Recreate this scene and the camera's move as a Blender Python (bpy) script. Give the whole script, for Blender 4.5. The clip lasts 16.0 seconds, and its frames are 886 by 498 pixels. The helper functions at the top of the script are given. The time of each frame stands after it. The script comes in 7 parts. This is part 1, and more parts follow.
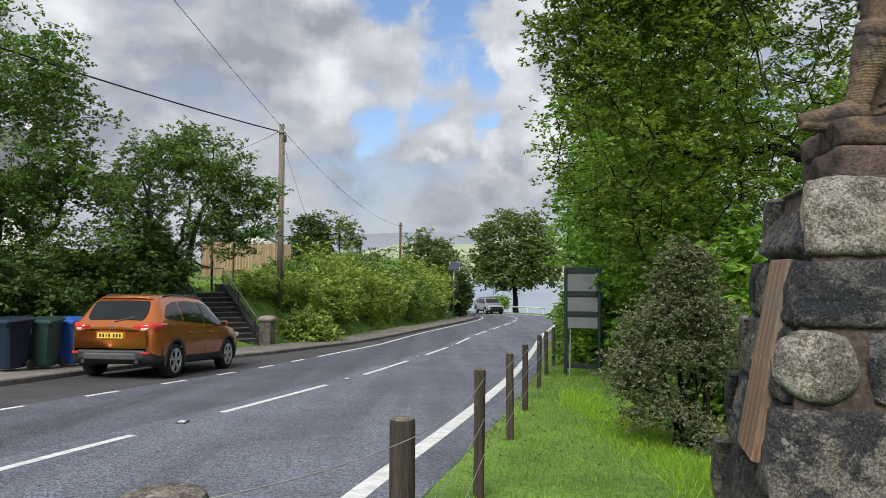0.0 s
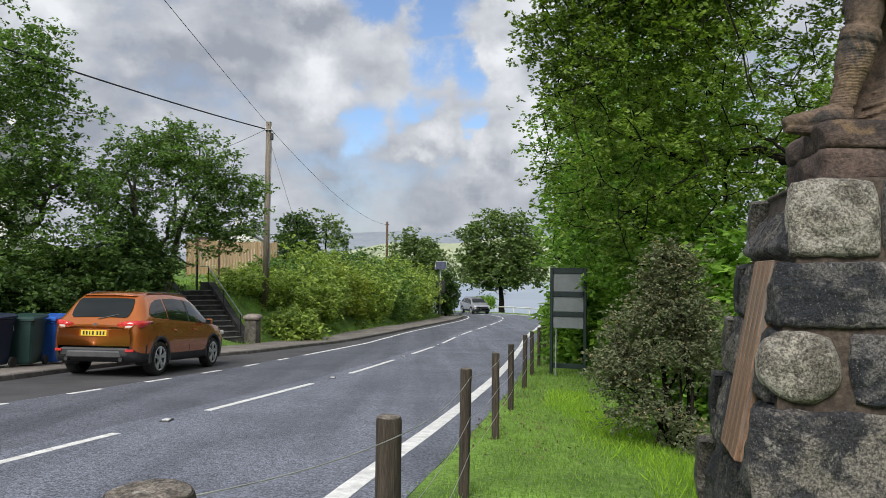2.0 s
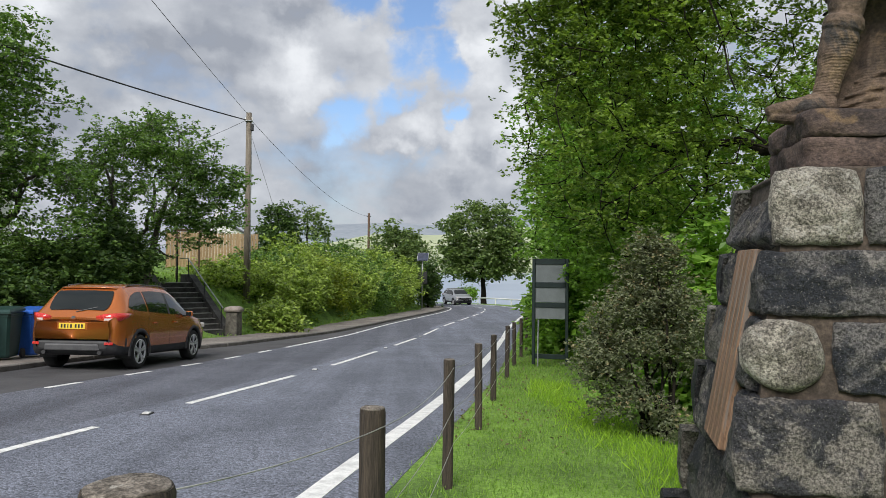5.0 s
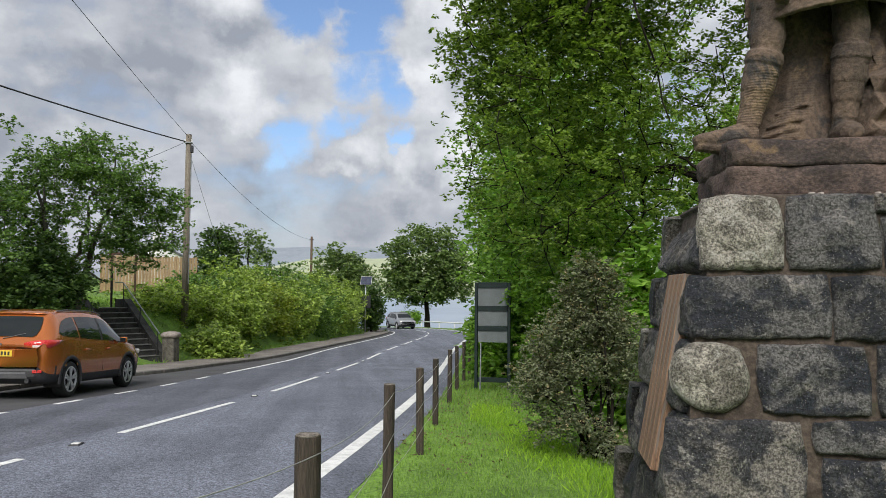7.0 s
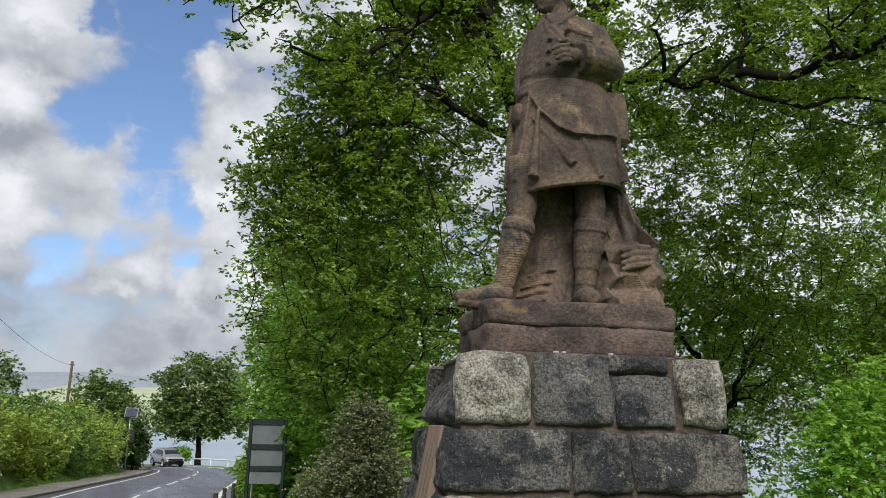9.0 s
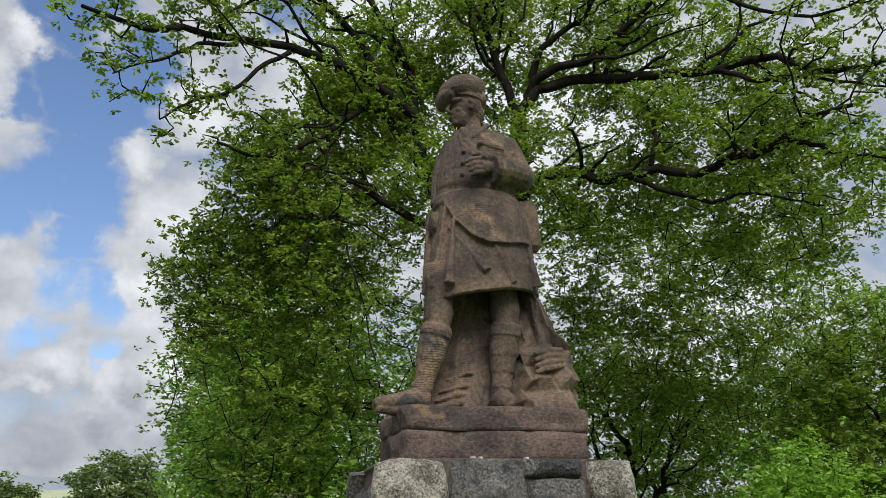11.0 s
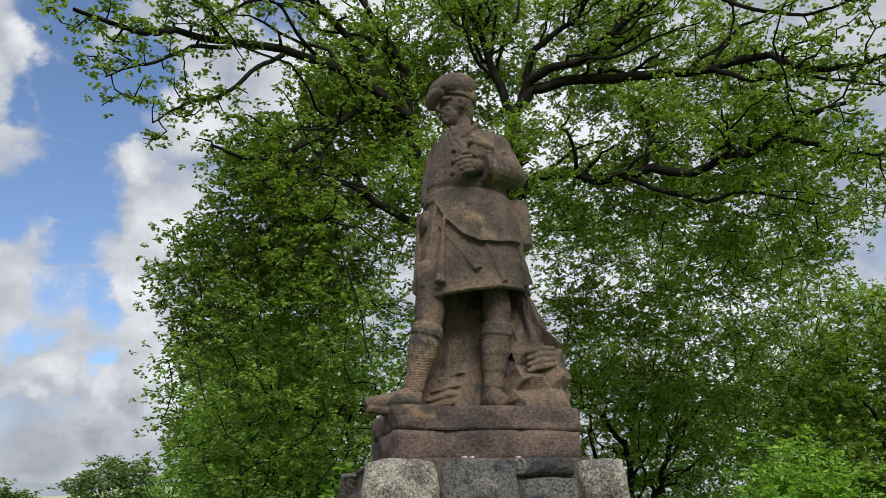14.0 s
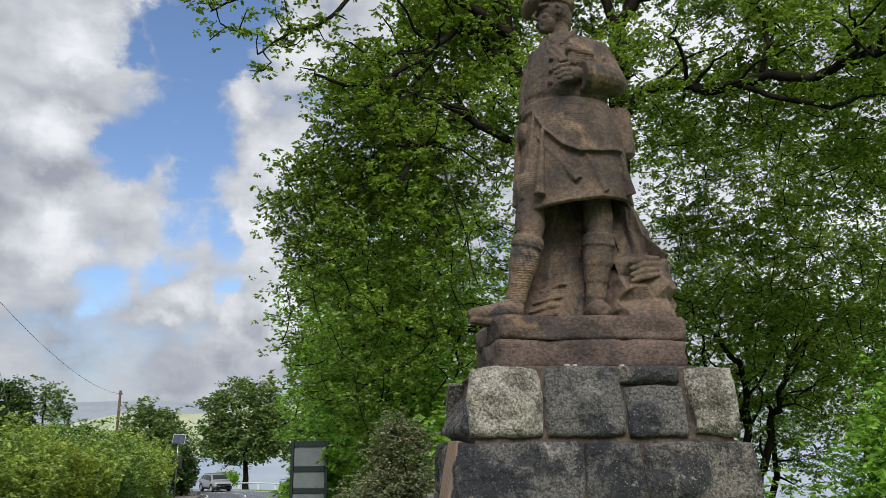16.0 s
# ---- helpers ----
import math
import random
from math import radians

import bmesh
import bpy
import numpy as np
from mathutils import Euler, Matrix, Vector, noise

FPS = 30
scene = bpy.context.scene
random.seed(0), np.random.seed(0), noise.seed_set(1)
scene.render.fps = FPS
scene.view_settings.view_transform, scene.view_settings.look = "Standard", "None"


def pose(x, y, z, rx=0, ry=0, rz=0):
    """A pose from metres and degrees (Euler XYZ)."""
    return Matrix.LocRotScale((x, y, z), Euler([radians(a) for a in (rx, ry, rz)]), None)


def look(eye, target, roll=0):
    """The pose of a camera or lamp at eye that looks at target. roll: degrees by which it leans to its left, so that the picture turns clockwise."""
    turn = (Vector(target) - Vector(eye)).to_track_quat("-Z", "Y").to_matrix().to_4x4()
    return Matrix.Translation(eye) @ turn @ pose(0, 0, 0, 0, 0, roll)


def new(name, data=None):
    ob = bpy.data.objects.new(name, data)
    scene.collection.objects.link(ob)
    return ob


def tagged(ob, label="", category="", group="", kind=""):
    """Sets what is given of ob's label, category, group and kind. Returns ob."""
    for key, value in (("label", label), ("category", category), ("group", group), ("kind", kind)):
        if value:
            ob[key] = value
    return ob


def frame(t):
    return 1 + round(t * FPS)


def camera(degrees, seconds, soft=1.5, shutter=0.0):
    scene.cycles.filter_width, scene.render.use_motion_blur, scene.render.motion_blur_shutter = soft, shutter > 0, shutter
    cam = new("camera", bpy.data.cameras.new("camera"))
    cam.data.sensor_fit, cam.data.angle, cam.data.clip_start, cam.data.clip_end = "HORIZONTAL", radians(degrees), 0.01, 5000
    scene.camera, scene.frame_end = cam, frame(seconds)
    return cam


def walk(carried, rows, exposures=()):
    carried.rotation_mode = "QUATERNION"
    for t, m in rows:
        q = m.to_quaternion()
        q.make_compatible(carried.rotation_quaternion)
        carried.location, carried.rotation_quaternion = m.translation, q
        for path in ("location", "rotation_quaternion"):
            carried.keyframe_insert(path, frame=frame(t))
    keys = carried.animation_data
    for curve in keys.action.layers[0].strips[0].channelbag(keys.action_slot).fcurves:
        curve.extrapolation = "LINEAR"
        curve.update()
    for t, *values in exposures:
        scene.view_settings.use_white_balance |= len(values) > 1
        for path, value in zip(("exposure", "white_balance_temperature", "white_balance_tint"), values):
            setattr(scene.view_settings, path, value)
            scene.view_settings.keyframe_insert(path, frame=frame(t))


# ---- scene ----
cam = camera(59.9, 16.0, soft=0.85)
PATH = [
    (0, (-0.044, 0.567, 1.494), (-0.041, 2.566, 1.555), 0.3),
    (0.5, (-0.042, 0.566, 1.494), (-0.034, 2.565, 1.558), 0.6),
    (1, (-0.037, 0.576, 1.491), (-0.018, 2.574, 1.557), 0.3),
    (1.5, (-0.038, 0.559, 1.494), (-0.008, 2.557, 1.558), 0.3),
    (2, (-0.048, 0.56, 1.491), (-0.01, 2.559, 1.551), 0.7),
    (2.5, (-0.052, 0.548, 1.49), (-0.009, 2.546, 1.545), 0.5),
    (3, (-0.052, 0.514, 1.5), (-0.004, 2.513, 1.546), 0.3),
    (3.5, (-0.051, 0.531, 1.495), (0.007, 2.529, 1.534), 0.2),
    (4, (-0.059, 0.6, 1.48), (0.011, 2.598, 1.517), 0.5),
    (6.3, (-0.037, 0.567, 1.489), (0.091, 2.562, 1.544), -0.2),
    (6.5, (-0.034, 0.565, 1.484), (0.115, 2.558, 1.549), -0.1),
    (7, (-0.03, 0.569, 1.489), (0.2, 2.553, 1.59), 0.4),
    (7.5, (-0.017, 0.582, 1.5), (0.331, 2.544, 1.671), 1.0),
    (8, (0.01, 0.598, 1.538), (0.498, 2.52, 1.799), 1.3),
    (8.5, (0.05, 0.574, 1.556), (0.672, 2.44, 1.914), 1.6),
    (9, (0.057, 0.518, 1.551), (0.792, 2.322, 2.001), 1.4),
    (9.5, (0.003, 0.421, 1.589), (0.814, 2.174, 2.109), 0.9),
    (9.8, (0.025, 0.408, 1.606), (0.871, 2.133, 2.162), 0.2),
    (10, (0.055, 0.409, 1.607), (0.906, 2.123, 2.19), 0.2),
    (10.2, (0.056, 0.396, 1.609), (0.916, 2.098, 2.215), -0.0),
    (12.3, (0.085, 0.37, 1.626), (0.958, 2.028, 2.326), -0.9),
    (12.5, (0.086, 0.381, 1.616), (0.96, 2.037, 2.318), -0.8),
    (13, (0.085, 0.385, 1.611), (0.963, 2.042, 2.306), -0.9),
    (13.5, (0.088, 0.379, 1.609), (0.967, 2.039, 2.294), -1.0),
    (14, (0.105, 0.38, 1.607), (0.979, 2.048, 2.279), -1.2),
    (14.5, (0.128, 0.366, 1.605), (0.991, 2.049, 2.256), -1.3),
    (15, (0.152, 0.352, 1.589), (0.987, 2.061, 2.206), -1.2),
    (15.5, (0.167, 0.357, 1.575), (0.927, 2.118, 2.141), -0.9),
    (16, (0.14, 0.375, 1.545), (0.781, 2.205, 2.036), -0.4),
]
walk(cam, [(t, look(eye, target, roll)) for t, eye, target, roll in PATH])

# ---------------------------------------------------------------- sky and light
SUN_EL, SUN_AZ = 43.0, -162.0      # azimuth clockwise from +y


def direction(az, el):
    a, e = radians(az), radians(el)
    return (math.sin(a) * math.cos(e), math.cos(a) * math.cos(e), math.sin(e))


class Nodes:
    """A thin wrapper to write node trees in few lines."""

    def __init__(self, tree):
        self.tree = tree
        tree.nodes.clear()

    def add(self, kind, inputs=None, operation=None, clamp=False, smooth=None, blend=None):
        n = self.tree.nodes.new(kind)
        if operation:
            n.operation = operation
        if clamp:
            n.use_clamp = True
        if smooth is not None:
            n.interpolation_type = "SMOOTHSTEP" if smooth else "LINEAR"
        if blend:
            n.data_type, n.blend_type = "RGBA", blend
        for k, v in (inputs or {}).items():
            if isinstance(v, bpy.types.NodeSocket):
                self.tree.links.new(v, n.inputs[k])
            else:
                n.inputs[k].default_value = v
        return n

    def math(self, op, a, b=0.0, clamp=False):
        return self.add("ShaderNodeMath", {0: a, 1: b}, operation=op, clamp=clamp).outputs[0]

    def noise(self, vec, scale, detail=5.0, rough=0.55, distortion=0.0):
        ins = {"Scale": scale, "Detail": detail, "Roughness": rough, "Distortion": distortion}
        if vec is not None:
            ins["Vector"] = vec
        return self.add("ShaderNodeTexNoise", ins).outputs["Fac"]

    def span(self, v, lo, hi, out_lo=0.0, out_hi=1.0, smooth=True):
        return self.add("ShaderNodeMapRange", {"Value": v, "From Min": lo, "From Max": hi, "To Min": out_lo, "To Max": out_hi},
                        smooth=smooth).outputs["Result"]

    def mix(self, fac, a, b, blend="MIX"):
        n = self.add("ShaderNodeMix", {0: fac}, blend=blend)
        for sock, v in ((n.inputs[6], a), (n.inputs[7], b)):
            if isinstance(v, bpy.types.NodeSocket):
                self.tree.links.new(v, sock)
            else:
                sock.default_value = (*v[:3], 1)
        return n.outputs[2]


world = bpy.data.worlds.new("sky")
scene.world = world
world.use_nodes = True
W = Nodes(world.node_tree)
vec = W.add("ShaderNodeTexCoord").outputs["Generated"]
nishita = W.add("ShaderNodeTexSky")
nishita.sky_type, nishita.sun_disc = "NISHITA", False
nishita.sun_elevation, nishita.sun_rotation = radians(SUN_EL), radians(SUN_AZ)
sky = nishita.outputs["Color"]
blue = W.mix(1.0, W.add("ShaderNodeVectorMath", {0: sky, "Scale": 0.105}, operation="SCALE").outputs[0], (0.92, 1.0, 1.14), "MULTIPLY")
wide = W.add("ShaderNodeMapping", {"Vector": vec, "Scale": (1, 1, 1.9)}).outputs["Vector"]
warp = W.add("ShaderNodeTexNoise", {"Vector": vec, "Scale": 11.0, "Detail": 6.0, "Roughness": 0.6}).outputs["Color"]
warp = W.add("ShaderNodeVectorMath", {0: W.add("ShaderNodeVectorMath", {0: warp, 1: (0.5, 0.5, 0.5)}, operation="SUBTRACT").outputs[0], "Scale": 0.13}, operation="SCALE").outputs[0]
bent = W.add("ShaderNodeVectorMath", {0: vec, 1: warp}, operation="ADD").outputs[0]


def blob(az, el, size):
    d = W.add("ShaderNodeVectorMath", {0: bent, 1: direction(az, el)}, operation="DISTANCE").outputs["Value"]
    return W.span(d, radians(size), 0.0)


def total(blobs):
    out = 0.0
    for b in blobs:
        out = W.math("MAXIMUM", out, blob(*b))
    return out


gaps = total([(0.9, 18.4, 3.5), (0.4, 15.4, 3.4), (-1.4, 12.4, 3.1), (-4.6, 11.4, 3.8), (3.2, 11.2, 2.3), (-4.0, 20.0, 4.1), (-2.6, 21.5, 4.9), (0.8, 21.3, 4.1), (2.4, 14.8, 3.5),
              (-1.2, 28.5, 4.9), (3.4, 29.9, 4.3), (-5.0, 26.8, 2.7), (0.9, 27.0, 4.3), (-0.6, 24.0, 3.5), (15.3, 36.7, 5.4), (-2.5, 33.5, 4.9)])
puffs = total([(0.4, 9.7, 2.6), (3.0, 9.2, 2.4), (5.1, 15.3, 3.0), (-8.4, 13.7, 3.0), (-26.8, 16.8, 5.0), (4.2, 24.4, 2.2), (-8.1, 26.6, 3.6), (-9.5, 20.6, 3.6), (-1.0, 8.6, 2.2), (7.6, 28.5, 4.0),
               (7.0, 21.0, 4.0), (-4.5, 30.5, 2.2), (34, 26, 16), (46, 12, 14), (22, 34, 10), (8, 10.0, 4)])
shades = total([(-13.7, 15.8, 6.0), (-9.0, 17.5, 4.0), (-6.8, 6.4, 3.5), (0.2, 5.4, 3.6), (-18.4, 14.0, 5.0), (6.3, 8.0, 2.6), (-24, 9, 6), (-10, 17.5, 3.0), (-8, 23.6, 2.4), (3.2, 6.2, 3.0)])


def billow(at_vec):
    """Heaped cloud density: broad masses with rounded heads of ever smaller size."""
    big = W.noise(at_vec, 3.1, 4, 0.5, 0.15)
    cells = W.add("ShaderNodeTexVoronoi", {"Vector": W.add("ShaderNodeVectorMath", {0: at_vec, 1: warp}, operation="ADD").outputs[0], "Scale": 10.0, "Detail": 2.0, "Roughness": 0.55})
    cells.feature = "SMOOTH_F1"
    heads = W.math("SUBTRACT", 0.62, cells.outputs["Distance"])
    fine = W.noise(at_vec, 17.0, 7, 0.62, 0.1)
    d = W.math("ADD", W.math("MULTIPLY", big, 0.62), W.math("MULTIPLY", heads, 0.20))
    return W.math("ADD", d, W.math("MULTIPLY", fine, 0.13))


heap = billow(wide)
above = billow(W.add("ShaderNodeVectorMath", {0: wide, 1: (-0.012, -0.01, 0.035)}, operation="ADD").outputs[0])
dens = W.math("SUBTRACT", W.math("ADD", heap, W.math("MULTIPLY", puffs, 0.26)), W.math("MULTIPLY", gaps, 0.38))
cover = W.span(dens, 0.06, 0.32)
relief = W.math("MULTIPLY", W.math("SUBTRACT", heap, above), 1.15)
tone = W.math("ADD", W.math("MULTIPLY", heap, 0.75), relief)
tone = W.math("SUBTRACT", W.math("ADD", tone, W.math("MULTIPLY", puffs, 0.46)), W.math("MULTIPLY", shades, 0.24))
cloud = W.mix(W.span(tone, 0.0, 0.72, smooth=False), (0.258, 0.280, 0.325), (0.64, 0.66, 0.69))
W.add("ShaderNodeOutputWorld", {"Surface": W.add("ShaderNodeBackground", {"Color": W.mix(cover, blue, cloud), "Strength": 1.0}).outputs[0]})

sun = new("sun", bpy.data.lights.new("sun", "SUN"))
sun.data.energy, sun.data.angle, sun.data.color = 3.2, radians(34), (1.0, 0.97, 0.93)
sun.matrix_world = look(Vector(direction(SUN_AZ, SUN_EL)) * 60, (0, 0, 0))
scene.view_settings.exposure = 0.42

# ---------------------------------------------------------------- materials
def material(name, build):
    m = bpy.data.materials.new(name)
    m.use_nodes = True
    N = Nodes(m.node_tree)
    out = N.add("ShaderNodeOutputMaterial")
    m.node_tree.links.new(build(N), out.inputs["Surface"])
    return m


def coords(N, scale=(1, 1, 1), which="Object"):
    c = N.add("ShaderNodeTexCoord").outputs[which]
    return N.add("ShaderNodeMapping", {"Vector": c, "Scale": scale}).outputs["Vector"]


def bsdf(N, color, rough=0.8, bump=None, strength=0.3, dist=0.01, **more):
    ins = {"Base Color": color if isinstance(color, bpy.types.NodeSocket) else (*color, 1), "Roughness": rough}
    for k, v in more.items():
        ins[k.replace("_", " ")] = v
    if bump is not None:
        ins["Normal"] = N.add("ShaderNodeBump", {"Height": bump, "Strength": strength, "Distance": dist}).outputs["Normal"]
    return N.add("ShaderNodeBsdfPrincipled", ins).outputs[0]


def rough_mat(name, dark, light, scale=6.0, fine=60.0, rough=0.85, bump=0.4, dist=0.01, stretch=(1, 1, 1), vary=0.0, which="Object", spots=None, grain=0.0, **more):
    """Two-scale noise between two colours, with grain and relief; vary: brightness from piece to piece; spots: colour, scale, threshold."""
    def build(N):
        v = coords(N, stretch, which)
        a, b = N.noise(v, scale, 6, 0.6), N.noise(v, fine, 4, 0.6)
        f = N.math("ADD", N.math("MULTIPLY", a, 0.65), N.math("MULTIPLY", b, 0.35))
        col = N.mix(N.span(f, 0.34, 0.66), dark, light)
        if grain:
            g = N.span(N.noise(v, fine * 0.9, 6, 0.75), 0.36, 0.64, 1 - grain, 1 + grain)
            col = N.mix(1.0, col, N.add("ShaderNodeCombineColor", {i: g for i in range(3)}).outputs[0], "MULTIPLY")
        if vary:
            r = N.add("ShaderNodeObjectInfo").outputs["Random"]
            col = N.mix(1.0, col, N.add("ShaderNodeCombineColor", {i: N.span(r, 0, 1, 1 - vary, 1 + vary, False) for i in range(3)}).outputs[0], "MULTIPLY")
        if spots:
            col = N.mix(N.span(N.noise(v, spots[1], 7, 0.65, 0.3), spots[2], spots[2] + 0.1), col, spots[0])
        return bsdf(N, col, rough, f, bump, dist, **more)
    return material(name, build)


def leaf_mat(name, dark, light, trans=0.58, gloss=0.42):
    def build(N):
        r = N.add("ShaderNodeNewGeometry").outputs["Random Per Island"]
        v = coords(N)
        f = N.math("ADD", N.math("MULTIPLY", r, 0.6), N.math("MULTIPLY", N.noise(v, 0.55, 3), 0.55))
        col = N.mix(N.span(f, 0.25, 0.9), dark, light)
        face = bsdf(N, col, gloss, Specular_IOR_Level=0.35)
        glow = N.add("ShaderNodeBsdfTranslucent", {"Color": N.mix(1.0, col, (1.25, 1.35, 0.55), "MULTIPLY")}).outputs[0]
        return N.add("ShaderNodeMixShader", {0: trans, 1: face, 2: glow}).outputs[0]
    return material(name, build)


def asphalt_build(N, low=(0.090, 0.098, 0.124), high=(0.158, 0.171, 0.212)):
    """Rolled chippings of mixed grey, with worn bands along the lanes and dull stains."""
    v = coords(N)
    chips = N.add("ShaderNodeTexVoronoi", {"Vector": v, "Scale": 62.0})
    tint = N.add("ShaderNodeSeparateColor", {"Color": chips.outputs["Color"]}).outputs[0]
    lanes = N.noise(coords(N, (1.5, 0.05, 1)), 1.0, 4, 0.6)
    stain = N.noise(v, 0.7, 6, 0.62, 0.3)
    f = N.math("ADD", N.math("MULTIPLY", lanes, 0.55), N.math("MULTIPLY", stain, 0.45))
    col = N.mix(N.span(f, 0.36, 0.64), low, high)
    g = N.math("MULTIPLY", N.span(tint, 0, 1, 0.42, 1.62, False), N.span(N.noise(v, 26, 4, 0.7), 0.3, 0.7, 0.82, 1.18))
    col = N.mix(1.0, col, N.add("ShaderNodeCombineColor", {i: g for i in range(3)}).outputs[0], "MULTIPLY")
    return bsdf(N, col, 0.78, N.math("SUBTRACT", 1.0, chips.outputs["Distance"]), 0.8, 0.006)


M_ASPHALT_OLD = material("old asphalt", lambda N: asphalt_build(N, (0.066, 0.070, 0.088), (0.114, 0.121, 0.148)))
M_ASPHALT = material("asphalt", asphalt_build)
M_BAY = rough_mat("worn asphalt", (0.036, 0.035, 0.039), (0.082, 0.080, 0.084), 0.9, 90, 0.88, 0.5, 0.006)
M_PATH = rough_mat("pavement tarmac", (0.115, 0.098, 0.085), (0.24, 0.216, 0.195), 1.1, 70, 0.9, 0.5, 0.008, grain=0.3)
M_KERB = rough_mat("kerb stone", (0.080, 0.074, 0.067), (0.165, 0.154, 0.142), 4, 60, 0.9, 0.5, 0.01, vary=0.15)
M_WHITE = rough_mat("road paint", (0.50, 0.50, 0.49), (0.82, 0.82, 0.80), 7, 60, 0.7, 0.3, 0.004)
M_GROUND = rough_mat("grass ground", (0.060, 0.115, 0.016), (0.17, 0.30, 0.040), 0.9, 26, 0.95, 0.9, 0.03, spots=((0.10, 0.075, 0.045), 0.7, 0.66), grain=0.35)
M_GRASS = leaf_mat("grass blades", (0.095, 0.185, 0.026), (0.25, 0.405, 0.070), 0.35)
M_REED = leaf_mat("tall grass", (0.16, 0.30, 0.020), (0.36, 0.55, 0.055), 0.4)
M_LEAF_OAK = leaf_mat("oak leaves", (0.066, 0.118, 0.02), (0.245, 0.345, 0.064), 0.5)
M_LEAF_SYC = leaf_mat("sycamore leaves", (0.08, 0.168, 0.028), (0.255, 0.425, 0.08), 0.5)
M_LEAF_BRIGHT = leaf_mat("bright young leaves", (0.105, 0.215, 0.030), (0.30, 0.48, 0.085), 0.5)
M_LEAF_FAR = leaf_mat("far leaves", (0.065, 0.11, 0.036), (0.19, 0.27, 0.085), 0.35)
M_LEAF_DARK = leaf_mat("dark leaves", (0.028, 0.062, 0.018), (0.10, 0.17, 0.04), 0.35)
M_LEAF_ROWAN = leaf_mat("rowan leaves", (0.05, 0.105, 0.026), (0.19, 0.315, 0.075), 0.4)
M_LEAF_HEDGE = leaf_mat("hedge leaves", (0.11, 0.17, 0.034), (0.38, 0.49, 0.11), 0.4)
M_LEAF_YELLOW = leaf_mat("yellow green leaves", (0.11, 0.16, 0.018), (0.27, 0.32, 0.04), 0.4)
M_LEAF_OLIVE = leaf_mat("olive evergreen leaves", (0.09, 0.112, 0.062), (0.235, 0.25, 0.15), 0.35)
M_BLOOM = leaf_mat("faded buff blossom", (0.20, 0.16, 0.085), (0.42, 0.35, 0.21), 0.3)
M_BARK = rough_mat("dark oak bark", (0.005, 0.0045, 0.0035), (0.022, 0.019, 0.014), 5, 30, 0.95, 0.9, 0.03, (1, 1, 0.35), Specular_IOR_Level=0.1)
M_BARK_GREY = rough_mat("grey bark", (0.05, 0.045, 0.035), (0.13, 0.12, 0.10), 5, 30, 0.95, 0.8, 0.02, (1, 1, 0.4))
M_POST = rough_mat("weathered post wood", (0.014, 0.011, 0.008), (0.070, 0.053, 0.038), 6, 45, 0.9, 0.9, 0.010, (5, 5, 0.35), vary=0.2, grain=0.3)
M_POST_END = rough_mat("grey end grain", (0.060, 0.050, 0.040), (0.24, 0.21, 0.175), 22, 130, 0.95, 1.0, 0.008, spots=((0.34, 0.32, 0.28), 30, 0.58), grain=0.5)
M_POLE = rough_mat("pole wood", (0.10, 0.085, 0.065), (0.22, 0.19, 0.15), 5, 40, 0.9, 0.4, 0.006, (6, 6, 0.4))


def stone_mat(name, dark, mid, pale, lichen, rough):
    """Hewn stone: broad two-tone weathering, crystalline grain, lichen crusts; each block differs."""
    def build(N):
        rnd = N.add("ShaderNodeObjectInfo").outputs["Random"]
        shift = N.add("ShaderNodeCombineXYZ", {0: N.math("MULTIPLY", rnd, 31.0), 1: N.math("MULTIPLY", rnd, 17.0), 2: N.math("MULTIPLY", rnd, 53.0)}).outputs[0]
        v = N.add("ShaderNodeVectorMath", {0: coords(N), 1: shift}, operation="ADD").outputs[0]
        broad, rag, grain = N.noise(v, 4.5, 7, 0.66, 0.4), N.noise(v, 24, 6, 0.68), N.noise(v, 95, 3, 0.75)
        f = N.math("ADD", N.math("MULTIPLY", broad, 0.75), N.math("MULTIPLY", rag, 0.25))
        col = N.mix(N.span(f, 0.45, 0.56), dark, mid)
        g = N.math("MULTIPLY", N.span(grain, 0.36, 0.64, 0.35, 1.75), N.span(rnd, 0, 1, 0.82, 1.18, False))
        col = N.mix(1.0, col, N.add("ShaderNodeCombineColor", {i: g for i in range(3)}).outputs[0], "MULTIPLY")
        crust = N.math("MULTIPLY", N.span(N.noise(v, 7.0, 9, 0.74, 0.6), lichen, lichen + 0.08), N.span(N.noise(v, 70, 4, 0.7), 0.42, 0.56))
        col = N.mix(N.math("MULTIPLY", crust, 0.85), col, pale)
        chips = N.add("ShaderNodeTexVoronoi", {"Vector": v, "Scale": 16.0}).outputs["Distance"]
        h = N.math("ADD", N.math("ADD", N.math("MULTIPLY", rag, 0.9), N.math("MULTIPLY", grain, 0.22)), N.math("MULTIPLY", chips, 0.35))
        specks = N.span(N.noise(v, 150, 2, 0.6), 0.63, 0.70)
        col = N.mix(N.math("MULTIPLY", specks, 0.7), col, pale)
        return bsdf(N, col, rough, h, 1.0, 0.045)
    return material(name, build)


